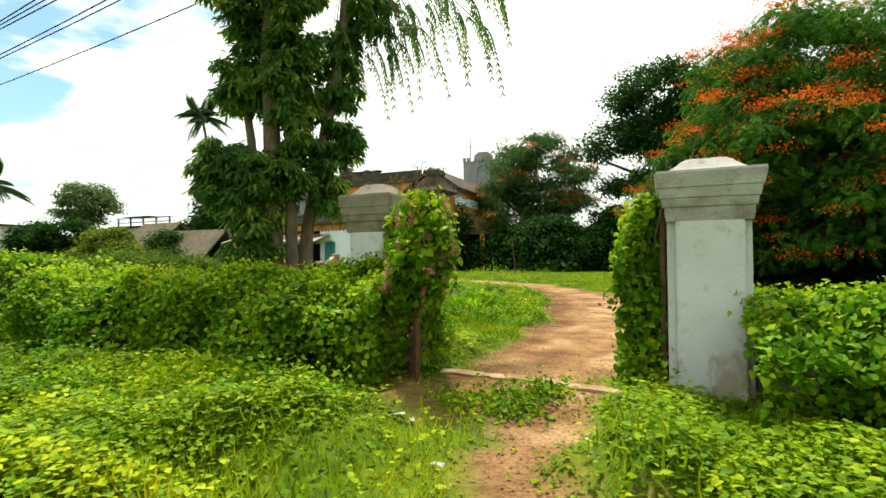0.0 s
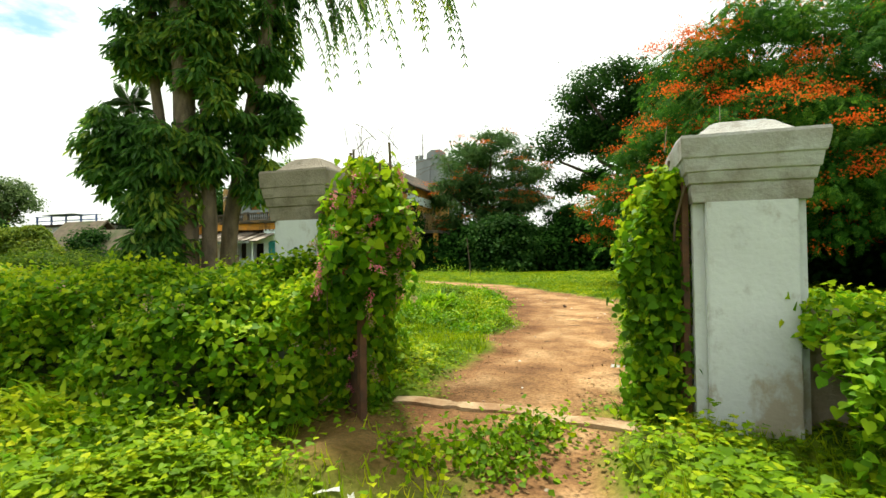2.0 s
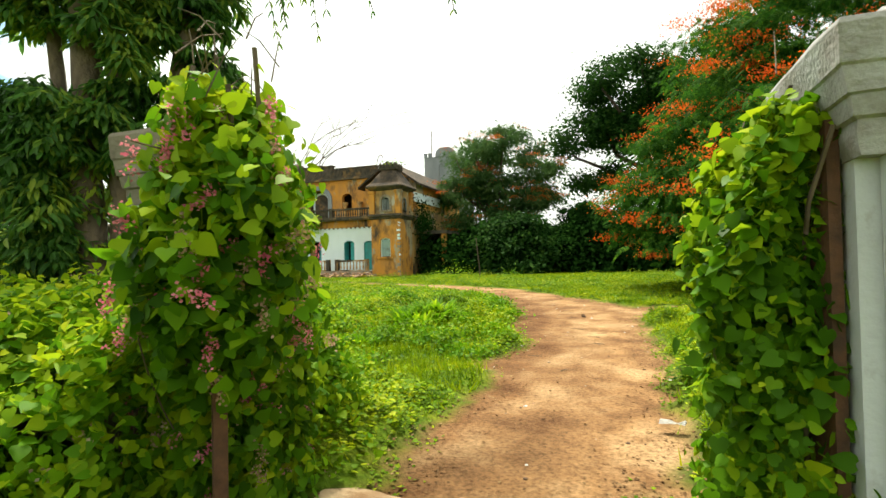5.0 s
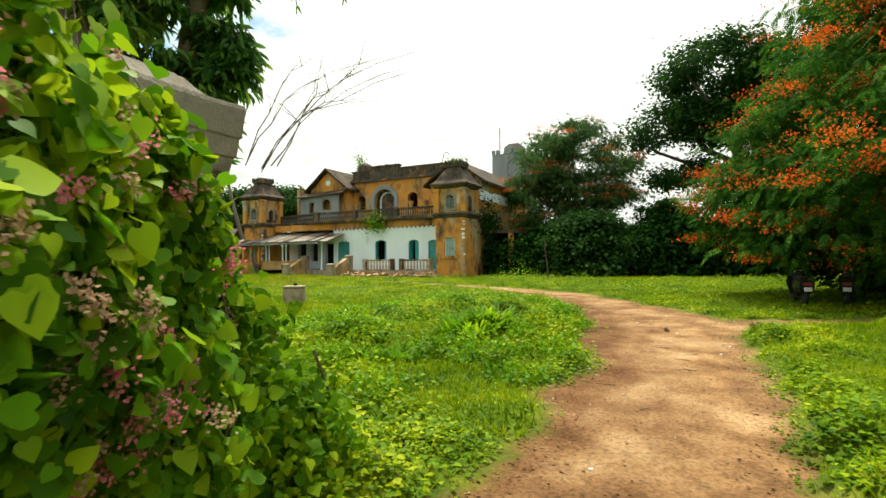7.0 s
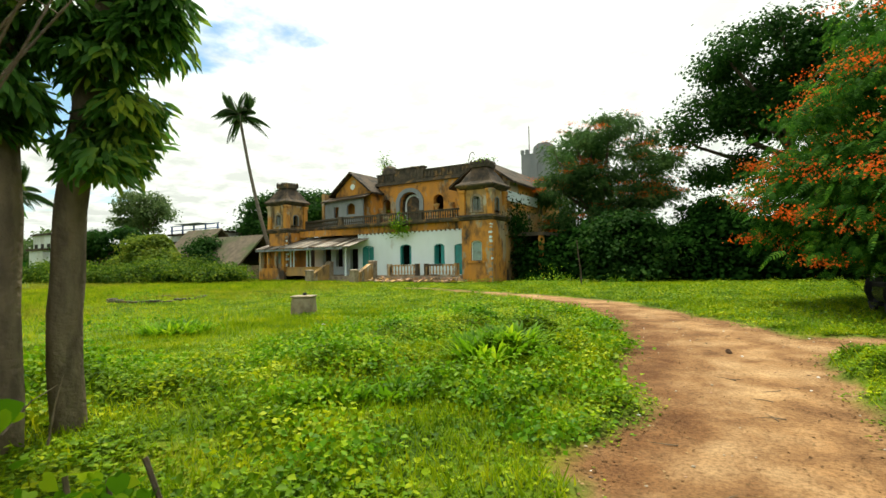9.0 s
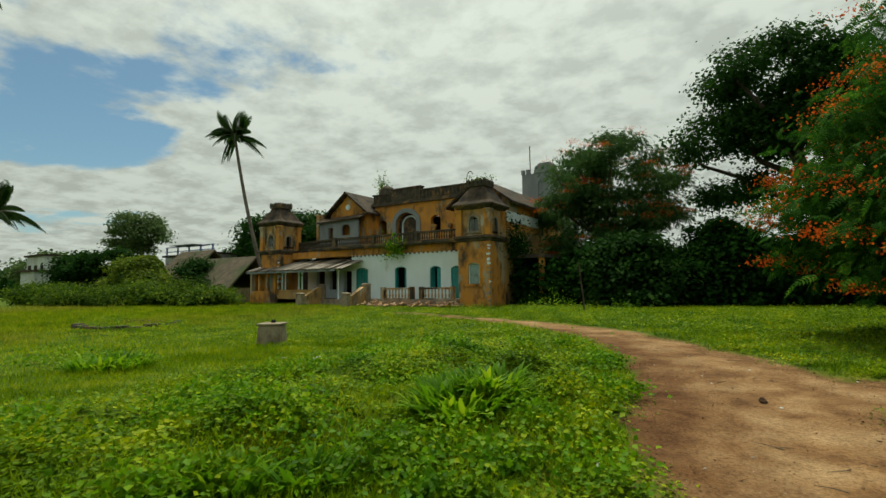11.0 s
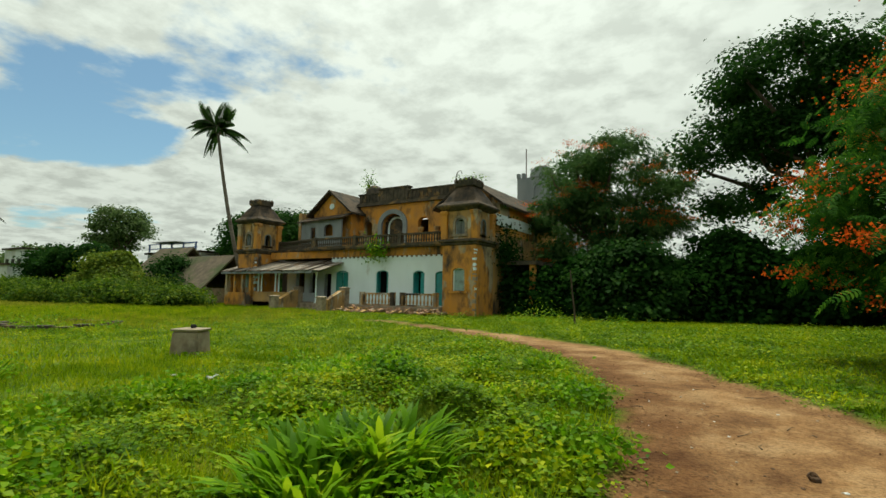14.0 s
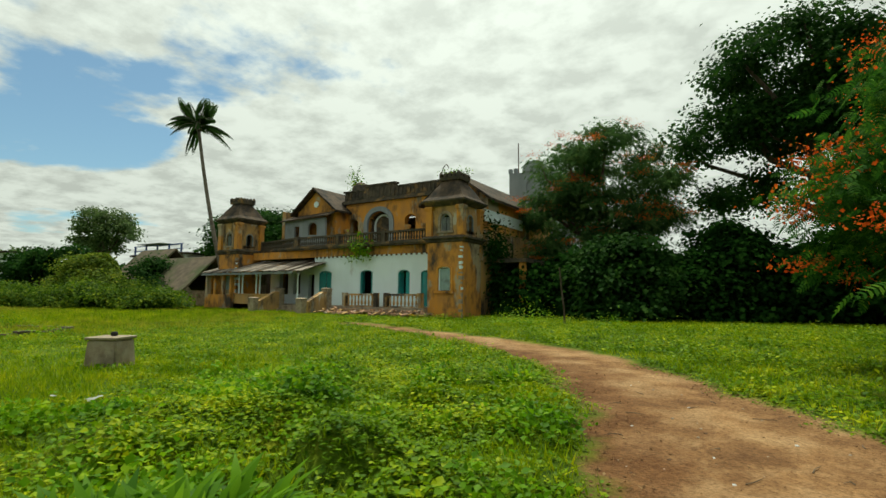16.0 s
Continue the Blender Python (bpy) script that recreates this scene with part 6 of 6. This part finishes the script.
def scooter(x, y, turn, label):
    """A parked motor scooter seen from behind: wheels, bodywork, seat, tail lamp, plate and mirrors."""
    ob = thing("motor_scooter", label, "scooter", (x, y, ground_at(x, y)), group="parked scooters")
    ob.rotation_euler = (0, 0, turn)
    for yy in (-0.55, 0.65):
        bm = bmnew()
        lathe(bm, 0, 0, [(0.16, -0.05), (0.235, -0.05), (0.25, 0), (0.235, 0.05), (0.16, 0.05)], 18)
        bmesh.ops.transform(bm, matrix=Matrix.Translation((0, yy, 0.25)) @ Matrix.Rotation(radians(90), 4, "Y"), verts=bm.verts)
        w = part("wheel", bm, RUBBER, ob)
        bm = bmnew()
        lathe(bm, 0, 0, [(0.158, -0.04), (0.158, 0.04)], 14)
        bmesh.ops.transform(bm, matrix=Matrix.Translation((0, yy, 0.25)) @ Matrix.Rotation(radians(90), 4, "Y"), verts=bm.verts)
        part("rim", bm, CHROME, w)
    bm = bmnew()
    frustum(bm, 0, -0.38, [(0.1, 0.3, 0.3), (0.2, 0.42, 0.5), (0.18, 0.45, 0.72)])
    frustum(bm, 0, 0.1, [(0.16, 0.3, 0.2), (0.16, 0.3, 0.28)])
    frustum(bm, 0, 0.5, [(0.12, 0.05, 0.25), (0.24, 0.07, 0.6), (0.16, 0.06, 0.95)])
    bmesh.ops.bevel(bm, geom=bm.edges[:], offset=0.03, segments=2, affect="EDGES")
    part("body", bm, PAINT_DARK, ob)
    bm = bmnew()
    frustum(bm, 0, -0.3, [(0.14, 0.4, 0.725), (0.15, 0.42, 0.8), (0.11, 0.38, 0.83)])
    part("seat", bm, RUBBER, ob)
    bm = bmnew()
    box(bm, -0.11, 0.11, -0.86, -0.82, 0.58, 0.66)
    part("tail_lamp", bm, REDLENS, ob)
    bm = bmnew()
    box(bm, -0.1, 0.1, -0.88, -0.87, 0.4, 0.52)
    part("plate", bm, PLATE, ob)
    bm = bmnew()
    tube(bm, [(-0.32, 0.42, 1.0), (0, 0.48, 1.0), (0.32, 0.42, 1.0)], 0.015, 6)
    tube(bm, [(0, 0.48, 0.9), (0, 0.52, 1.02)], 0.04, 6)
    part("handlebar", bm, CHROME, ob)
    for s in (-1, 1):
        bm = bmnew()
        tube(bm, [(s * 0.22, 0.45, 1.0), (s * 0.3, 0.44, 1.18)], 0.008, 5)
        frustum(bm, s * 0.32, 0.44, [(0.06, 0.01, 1.17), (0.07, 0.015, 1.22), (0.05, 0.01, 1.27)])
        part("mirror", bm, CHROME, ob)


def ground_at(x, y):
    return float(ground_z(np.array([x]), np.array([y]))[0])


scooter(1.6, 23.5, 0.1, "dark motor scooter parked under the flame tree")
scooter(2.9, 23.9, -0.25, "dark motor scooter parked in deep shade")

# rubble along the terrace foot
rubble = tagged(new("rubble_heap"), "spread of broken brick and plaster below the terrace", "rubble")
protos = []
for k in range(5):
    bm = bmnew()
    box(bm, -0.12, 0.12, -0.06, 0.06, -0.04, 0.04)
    for v in bm.verts:
        v.co += Vector((random.uniform(-0.03, 0.03), random.uniform(-0.02, 0.02), random.uniform(-0.015, 0.015)))
    me = bpy.data.meshes.new("brick")
    bm.to_mesh(me)
    bm.free()
    me.materials.append((BRICK, BRICK, CEMENT, BRICK, OCHRE_PALE)[k])
    protos.append(me)
rubble.location = (-21.5, 35.8, 0.3)
for k in range(280):
    ob = new("brick", protos[k % 5])
    ob.parent = rubble
    x, y = random.uniform(-4.3, 3.6), random.gauss(0, 0.42)
    ob.matrix_basis = pose(x, y, 0.05 + 0.3 * max(0, 1 - abs(y) / 0.8) * random.random(), random.uniform(-25, 25), random.uniform(-25, 25), random.uniform(0, 180)) @ Matrix.Scale(random.uniform(0.7, 1.5), 4)
bm = bmnew()
rows = [[bm.verts.new((-18.6 + 0.25 * i, 34.9 + 0.2 * j, 0.36 + 0.09 * random.random())) for i in range(6)] for j in range(3)]
for a, b in zip(rows, rows[1:]):
    for i in range(5):
        bm.faces.new((a[i], a[i + 1], b[i + 1], b[i]))
bmesh.ops.solidify(bm, geom=bm.faces[:], thickness=0.02)
tagged(part("plastic_sheet", bm, YELLOWCLOTH), "crumpled yellow plastic sheet on the rubble", "plastic sheet")

# overhead cables along the lane outside
CABLES = ((-15.77, 7.27, -9.96, 6.62), (-15.47, 7.13, -10.22, 6.5), (-13.5, 6.22, -11.35, 5.98), (-13.27, 6.12, -11.54, 5.9), (-13.73, 6.33, -11.15, 6.08), (-18.17, 8.38, -9.5, 7.48))
for ax, ay, bx, by in CABLES:
    bm = bmnew()
    a, b = Vector((ax, ay, 6.8)), Vector((bx, by, 6.8))
    d = (b - a).normalized()
    a, b = a - d * 22, b + d * 22
    tube(bm, [a.lerp(b, t) + Vector((0, 0, 0.9 * (2 * t - 1) ** 2)) for t in np.linspace(0, 1, 24)], 0.013, 5)
    tagged(part("overhead_cable", bm, CABLE), "thin black overhead cable", "cable", group="overhead cables")


CLODLEAF = leaf_material("dry_fallen_leaf", (0.06, 0.035, 0.018), (0.16, 0.09, 0.04), (0.4, 0.28, 0.14), rough=0.9, glow=0.1, gloss=0.1)


# ---- ground cover ----
def scatter(rnd, x0, x1, y0, y1, n_, keep):
    x, y = rnd.uniform(x0, x1, n_), rnd.uniform(y0, y1, n_)
    k = rnd.random(n_) < keep(x, y)
    return x[k], y[k]


def cover(name, label, mat, shape, region, n_, keep, size, lift, lean, seed, flatness=0.5):
    rnd = np.random.default_rng(seed)
    x, y = scatter(rnd, *region, n_, keep)
    m_ = len(x)
    z = ground_z(x, y) + rnd.random(m_) ** 1.5 * lift(x, y)
    a = rnd.uniform(0, 2 * math.pi, m_)
    al = np.stack([np.cos(a) * lean, np.sin(a) * lean, np.full(m_, 1 - lean)], -1) + 0.15 * rnd.normal(size=(m_, 3))
    up = np.stack([-np.cos(a) * (1 - lean), -np.sin(a) * (1 - lean), np.full(m_, lean)], -1) + flatness * 0.5 * rnd.normal(size=(m_, 3))
    ob = leaves(name, np.stack([x, y, z], -1), al, up, rnd.uniform(0.6, 1.3, m_) * size(x, y), mat, shape)
    return tagged(ob, label, "ground cover", kind="stuff")


def off_track(x, y):
    """1 on turf, 0 on worn earth, walls and the house."""
    k = (1 - smooth(-0.25, 0.05, track_margin(x, y))) * (1 - 0.92 * smooth(1.15, 0.55, np.hypot(x + 2.3, y - 4.85)))
    return k * (1 - smooth(36.2, 36.5, y) * smooth(-39.5, -39.2, x) * smooth(-15.8, -16.2, x))


patch = lambda x, y: smooth(0.35, 0.6, 0.6 * lumps(x, y, 1.9) + 0.4 * lumps(x, y, 0.6))
gate_zone = lambda x, y: 1 - 0.8 * smooth(-3.0, -2.2, x) * smooth(0.4, -0.3, x) * smooth(7.2, 6.6, y)
cover("creeper_cover", "low heart-leaved creepers spreading over the turf", CREEPER, HEART, (-11, 5, 1.2, 20), 360000,
      lambda x, y: off_track(x, y) * gate_zone(x, y) * (0.18 + 0.82 * patch(x, y)) * (1 - 0.75 * smooth(-6, -9, x) * smooth(6, 8, y)), lambda x, y: 0.048 + 0 * x, lambda x, y: 0.03 + 0.34 * lumps(x, y, 0.7) * lumps(x, y, 1.9), 0.85, 61)
cover("creeper_cover", "low creepers farther over the lawn", CREEPER, QUAD, (-26, 8, 17, 36), 170000, lambda x, y: off_track(x, y) * (0.15 + 0.85 * patch(x, y)), lambda x, y: 0.075 + 0 * x, lambda x, y: 0.03 + 0.08 * lumps(x, y, 0.9), 0.8, 62)
cover("grass_cover", "short yellow-green grass between the creepers", GRASS, BLADE, (-14, 5, 1.5, 20), 240000, lambda x, y: off_track(x, y) * (0.06 + 0.6 * (1 - patch(x, y))), lambda x, y: 0.08 + 0.07 * lumps(x, y, 1.2), lambda x, y: 0.01 + 0 * x, 0.45, 63)
cover("grass_cover", "short yellow-green grass of the field", GRASS, TUFT, (-45, 12, 8, 42), 260000, lambda x, y: off_track(x, y), lambda x, y: 0.1 + 0.09 * lumps(x, y, 3) + 0.12 * smooth(-24, -30, x), lambda x, y: 0.005 + 0 * x, 0.5, 64)
cover("grass_cover", "rank grass outside the gate", GRASS, BLADE, (-16, 8, -1, 5.2), 34000, lambda x, y: off_track(x, y) * (0.25 + 0.75 * patch(x, y)), lambda x, y: 0.09 + 0.1 * lumps(x, y, 1.2), lambda x, y: 0.01 + 0 * x, 0.45, 65)
cover("creeper_cover", "heart-leaved creepers rank before the boundary wall", CREEPER, HEART, (-14, 7, 0.6, 5.6), 100000,
      lambda x, y: off_track(x, y) * gate_zone(x, y) * (0.35 + 0.65 * patch(x, y)), lambda x, y: 0.05 + 0 * x, lambda x, y: 0.05 + 0.42 * lumps(x, y, 0.9) * lumps(x, y, 0.4), 0.85, 66)
# Extra leaves in the sunlit tone brighten the creepers here.
cover("creeper_cover", "creepers in sunlit yellow-green before the boundary wall", VINE_LIGHT, HEART, (-14, 7, 0.6, 5.6), 18000,
      lambda x, y: off_track(x, y) * gate_zone(x, y) * (0.35 + 0.65 * patch(x, y)), lambda x, y: 0.05 + 0 * x, lambda x, y: 0.05 + 0.42 * lumps(x, y, 0.9) * lumps(x, y, 0.4), 0.85, 67)


cover("weed_cover", "knee-high leafy weeds along the far side of the lawn", CREEPER, QUAD, (-17, 9, 19, 38), 120000, lambda x, y: off_track(x, y) * (0.05 + 0.95 * smooth(0.5, 0.68, 0.5 * lumps(x, y, 2.3) + 0.5 * lumps(x, y, 0.8))) * (0.35 + 0.65 * smooth(-6, -1, x + 0.25 * (30 - y)) ), lambda x, y: 0.085 + 0 * x, lambda x, y: 0.08 + 0.42 * lumps(x, y, 1.1), 0.75, 74)
STRAW = leaf_material("straw_grass", (0.08, 0.12, 0.01), (0.28, 0.29, 0.02), (0.46, 0.42, 0.05), rough=0.8, gloss=0.1)
cover("dry_grass", "yellowing grass of the outer field", STRAW, TUFT, (-62, -15, 10, 33), 90000, lambda x, y: smooth(-18, -28, x) * (0.2 + 0.8 * smooth(0.4, 0.6, lumps(x, y, 4.5))), lambda x, y: 0.16 + 0.16 * lumps(x, y, 2), lambda x, y: 0.01 + 0 * x, 0.5, 73)


def grass_clump(x, y, r, n_, size, seed, label, mat=TALLGRASS):
    """A clump of long arching blades."""
    rnd = np.random.default_rng(seed)
    a, q = rnd.uniform(0, 2 * math.pi, n_), np.sqrt(rnd.random(n_)) * r
    px, py = x + q * np.cos(a), y + q * np.sin(a)
    az = a + rnd.normal(0, 0.7, n_)
    lean = rnd.uniform(0.15, 0.75, n_)
    al = np.stack([np.cos(az) * lean, np.sin(az) * lean, 1 - 0.5 * lean], -1)
    up = np.stack([-np.cos(az), -np.sin(az), lean], -1)
    bl = (np.array([(-0.04, 0, 0), (0.04, 0, 0), (0.075, 0.38, 0.0), (-0.075, 0.38, 0.0), (0.055, 0.72, -0.13), (-0.055, 0.72, -0.13), (0, 0.95, -0.36)]), [(0, 1, 2, 3), (3, 2, 4, 5), (5, 4, 6)])
    ob = leaves("grass_clump", np.stack([px, py, ground_z(px, py) - 0.02], -1), al, up, rnd.uniform(0.5, 1.15, n_) * size, mat, bl)
    tagged(ob, kind="stuff")
    ob.name = "foliage"
    base = thing("grass_clump", label, "grass clump", (x, y, ground_at(x, y)), group="tall grass clumps")
    ob.parent, ob.matrix_parent_inverse = base, Matrix.Translation((-x, -y, -ground_at(x, y)))
    return base


for k, (x, y, r, n_, s) in enumerate(((-4.72, 13.95, 0.4, 300, 0.46), (-4.95, 13.3, 0.5, 380, 0.5), (-5.35, 13.75, 0.35, 180, 0.42), (-5.5, 10.5, 0.4, 150, 0.34), (-5.0, 10.9, 0.3, 110, 0.32), (-9.4, 14.5, 0.3, 90, 0.34), (-4.6, 4.3, 0.35, 90, 0.42), (-4.2, 4.1, 0.25, 60, 0.4),
                                       (-13.6, 13.4, 0.8, 300, 0.42), (-8.5, 16.9, 0.4, 120, 0.3), (-5.8, 20.5, 0.3, 110, 0.4), (-9.4, 18.3, 0.25, 80, 0.35))):
    grass_clump(x, y, r, n_, s, 90 + k, "clump of long bright green grass")


def herb(x, y, r, hgt, n_, seed, label, mat=None):
    rnd = np.random.default_rng(seed)
    c = rnd.normal(size=(n_, 3)) * np.array((r, r, hgt)) * 0.5
    c[:, 2] = np.abs(c[:, 2])
    nrm = unit(c + np.array((0, 0, 0.3)) + 0.2 * rnd.normal(size=c.shape))
    al = c * np.array((1, 1, 0)) + 0.2 * rnd.normal(size=c.shape)
    ob = leaves("herb", c + np.array((x, y, ground_at(x, y))), al, nrm, rnd.uniform(0.035, 0.07, n_) * (1 + 0.018 * y), mat or (CREEPER if y < 10 else TALLGRASS), QUAD)
    tagged(ob, kind="stuff")
    ob.name = "foliage"
    base = thing("herb", label, "herb", (x, y, ground_at(x, y)), group="lawn herbs")
    ob.parent, ob.matrix_parent_inverse = base, Matrix.Translation((-x, -y, -ground_at(x, y)))
    return base


for k, (x, y, r, hgt, n_) in enumerate(((-1.45, 4.95, 0.42, 0.22, 700), (-1.2, 5.5, 0.35, 0.2, 420), (-1.9, 4.6, 0.3, 0.12, 260), (-10.5, 33, 1.0, 1.0, 420), (-7.2, 33.5, 0.7, 0.6, 240), (-11.5, 32.6, 0.6, 0.6, 200), (-8.6, 22.6, 0.5, 0.35, 260),
                                         (-10.2, 17.8, 0.45, 0.3, 240), (-8.9, 17.2, 0.35, 0.3, 220), (-3.9, 15.6, 0.4, 0.3, 240), (-4.4, 12.5, 0.4, 0.3, 260), (-14.3, 13.6, 0.9, 0.4, 520), (-15.6, 12.9, 0.9, 0.4, 420), (-13.2, 13.4, 0.6, 0.35, 300), (-7.7, 9.6, 0.5, 0.35, 320), (-8.6, 10.2, 0.4, 0.25, 220), (-7.2, 14.9, 0.35, 0.25, 200), (-9.8, 13.2, 0.4, 0.22, 200), (-5.2, 11.2, 0.45, 0.3, 300), (-4.8, 9.4, 0.5, 0.32, 340), (-3.9, 8.6, 0.4, 0.25, 260), (-5.6, 10.0, 0.4, 0.3, 260), (-24.2, 18.4, 1.0, 0.5, 420), (-26.5, 18.6, 0.9, 0.5, 360), (-22.5, 20.0, 0.8, 0.4, 300), (-27.5, 20.5, 1.0, 0.6, 360), (-8.8, 15.15, 0.3, 0.26, 170), (-8.7, 16.0, 0.28, 0.24, 150), (-6.95, 14.5, 0.3, 0.26, 170), (-9.6, 10.5, 0.5, 0.3, 280), (-9.9, 14.6, 0.4, 0.2, 180), (-6.05, 16.0, 0.32, 0.26, 180), (-4.8, 11.7, 0.45, 0.3, 300), (-5.9, 10.1, 0.45, 0.3, 300), (-6.6, 11.6, 0.4, 0.28, 240), (-3.9, 13.2, 0.35, 0.22, 220), (-4.2, 17.4, 0.35, 0.25, 190))):
    herb(x, y, r, hgt, n_, 130 + k, "leafy green weed in the turf")

rnd = random.Random(31)
placed = 0
while placed < 70:
    x, y = rnd.uniform(-9.5, -2.6), rnd.uniform(7.6, 19.5)
    if track_margin(np.array([x]), np.array([y]))[0] > -0.3:
        continue
    herb(x, y, rnd.uniform(0.22, 0.5), rnd.uniform(0.16, 0.36), rnd.randint(300, 620), 500 + placed, "low leafy weed in the creeper turf", rnd.choice((CREEPER, CREEPER, VINE, TALLGRASS)))
    placed += 1
for k in range(26):
    x, y = rnd.uniform(-7.5, -3.2), rnd.uniform(1.6, 4.4)
    herb(x, y, rnd.uniform(0.25, 0.5), rnd.uniform(0.15, 0.3), rnd.randint(320, 600), 600 + k, "low leafy weed before the hedge", rnd.choice((CREEPER, VINE)))

# clods, sticks and litter on the track
clod = thing("clod", "dark dry clod on the earth track", "clod", (-1.75, 16.3, ground_at(-1.75, 16.3)))
bm = bmnew()
bmesh.ops.create_icosphere(bm, subdivisions=2, radius=0.07)
for v in bm.verts:
    v.co *= 0.75 + 0.5 * noise.noise(v.co * 14)
    v.co.z = max(v.co.z + 0.03, -0.02)
part("lump", bm, CLOD, clod)
pebble_me = []
for k in range(4):
    bm = bmnew()
    bmesh.ops.create_icosphere(bm, subdivisions=1, radius=0.02)
    for v in bm.verts:
        v.co *= random.uniform(0.7, 1.2)
        v.co.z *= 0.6
    me = bpy.data.meshes.new("pebble")
    bm.to_mesh(me)
    bm.free()
    me.materials.append((CEMENT, CLOD, LITTER, BRICK)[k])
    pebble_me.append(me)
rnd = random.Random(5)
for k in range(240):
    y = rnd.uniform(3.0, 22)
    x = rnd.uniform(-4.2, 0.6)
    if track_margin(np.array([x]), np.array([y]))[0] < 0:
        continue
    ob = tagged(new("pebble", pebble_me[rnd.choice((0, 0, 1, 1, 3, 2))]), "small stone on the earth track", "stone", group="stones on the track")
    s = rnd.uniform(0.4, 1.3)
    ob.matrix_basis = pose(x, y, ground_at(x, y), 0, 0, rnd.uniform(0, 360)) @ Matrix.Scale(s, 4)

# pale scraps of litter and fallen sticks
for k, (x, y, s) in enumerate(((-2.13, 3.85, 0.05), (-2.0, 3.9, 0.03), (-0.46, 8.05, 0.07), (-9.95, 15.8, 0.07), (-10.8, 15.65, 0.05), (-9.2, 16.9, 0.05), (-3.0, 12.3, 0.025), (-1.5, 3.3, 0.04))):
    bm = bmnew()
    rows = [[bm.verts.new((s * (i - 1.5), s * 0.6 * (j - 1), s * rnd.uniform(0, 0.8))) for i in range(4)] for j in range(3)]
    for a, b in zip(rows, rows[1:]):
        for i in range(3):
            bm.faces.new((a[i], a[i + 1], b[i + 1], b[i]))
    bmesh.ops.solidify(bm, geom=bm.faces[:], thickness=0.004)
    ob = tagged(part("litter", bm, LITTER), "crumpled pale scrap of litter on the ground", "litter", group="scraps of litter")
    ob.matrix_basis = pose(x, y, ground_at(x, y) + (0.03 if y < 6 else 0.08), 0, 0, rnd.uniform(0, 360))
for k in range(46):
    y = rnd.uniform(6.5, 22)
    x = rnd.uniform(-4.2, 0.4)
    if track_margin(np.array([x]), np.array([y]))[0] < 0.05:
        continue
    bm = bmnew()
    L = rnd.uniform(0.04, 0.15)
    tube(bm, [(-L, 0, 0), (-L * 0.2, rnd.uniform(-0.03, 0.03), 0.008), (L, rnd.uniform(-0.04, 0.04), 0.003)], [0.006, 0.005, 0.002], 5)
    ob = tagged(part("stick", bm, BARK), "small dry stick fallen on the track", "stick", group="fallen sticks")
    ob.matrix_basis = pose(x, y, ground_at(x, y) + 0.008, 0, 0, rnd.uniform(0, 360))

# fallen leaves and bits of turf that fray the edges of the track
cover("leaf_litter", "scattered dry leaves and grit along the track", CLODLEAF, QUAD, (-6, 2, 1.5, 24), 60000, lambda x, y: smooth(-0.3, 0.0, track_margin(x, y)) * (0.06 + 0.5 * smooth(0.75, 0.1, track_margin(x, y))), lambda x, y: 0.03 + 0 * x, lambda x, y: 0.012 + 0 * x, 0.9, 71)
cover("track_weeds", "sparse low weeds creeping onto the track", CREEPER, QUAD, (-6, 2, 1.5, 24), 60000, lambda x, y: smooth(-0.2, 0.0, track_margin(x, y)) * smooth(0.4, 0.0, track_margin(x, y)) * patch(x, y), lambda x, y: 0.045 + 0 * x, lambda x, y: 0.03 + 0 * x, 0.8, 72)
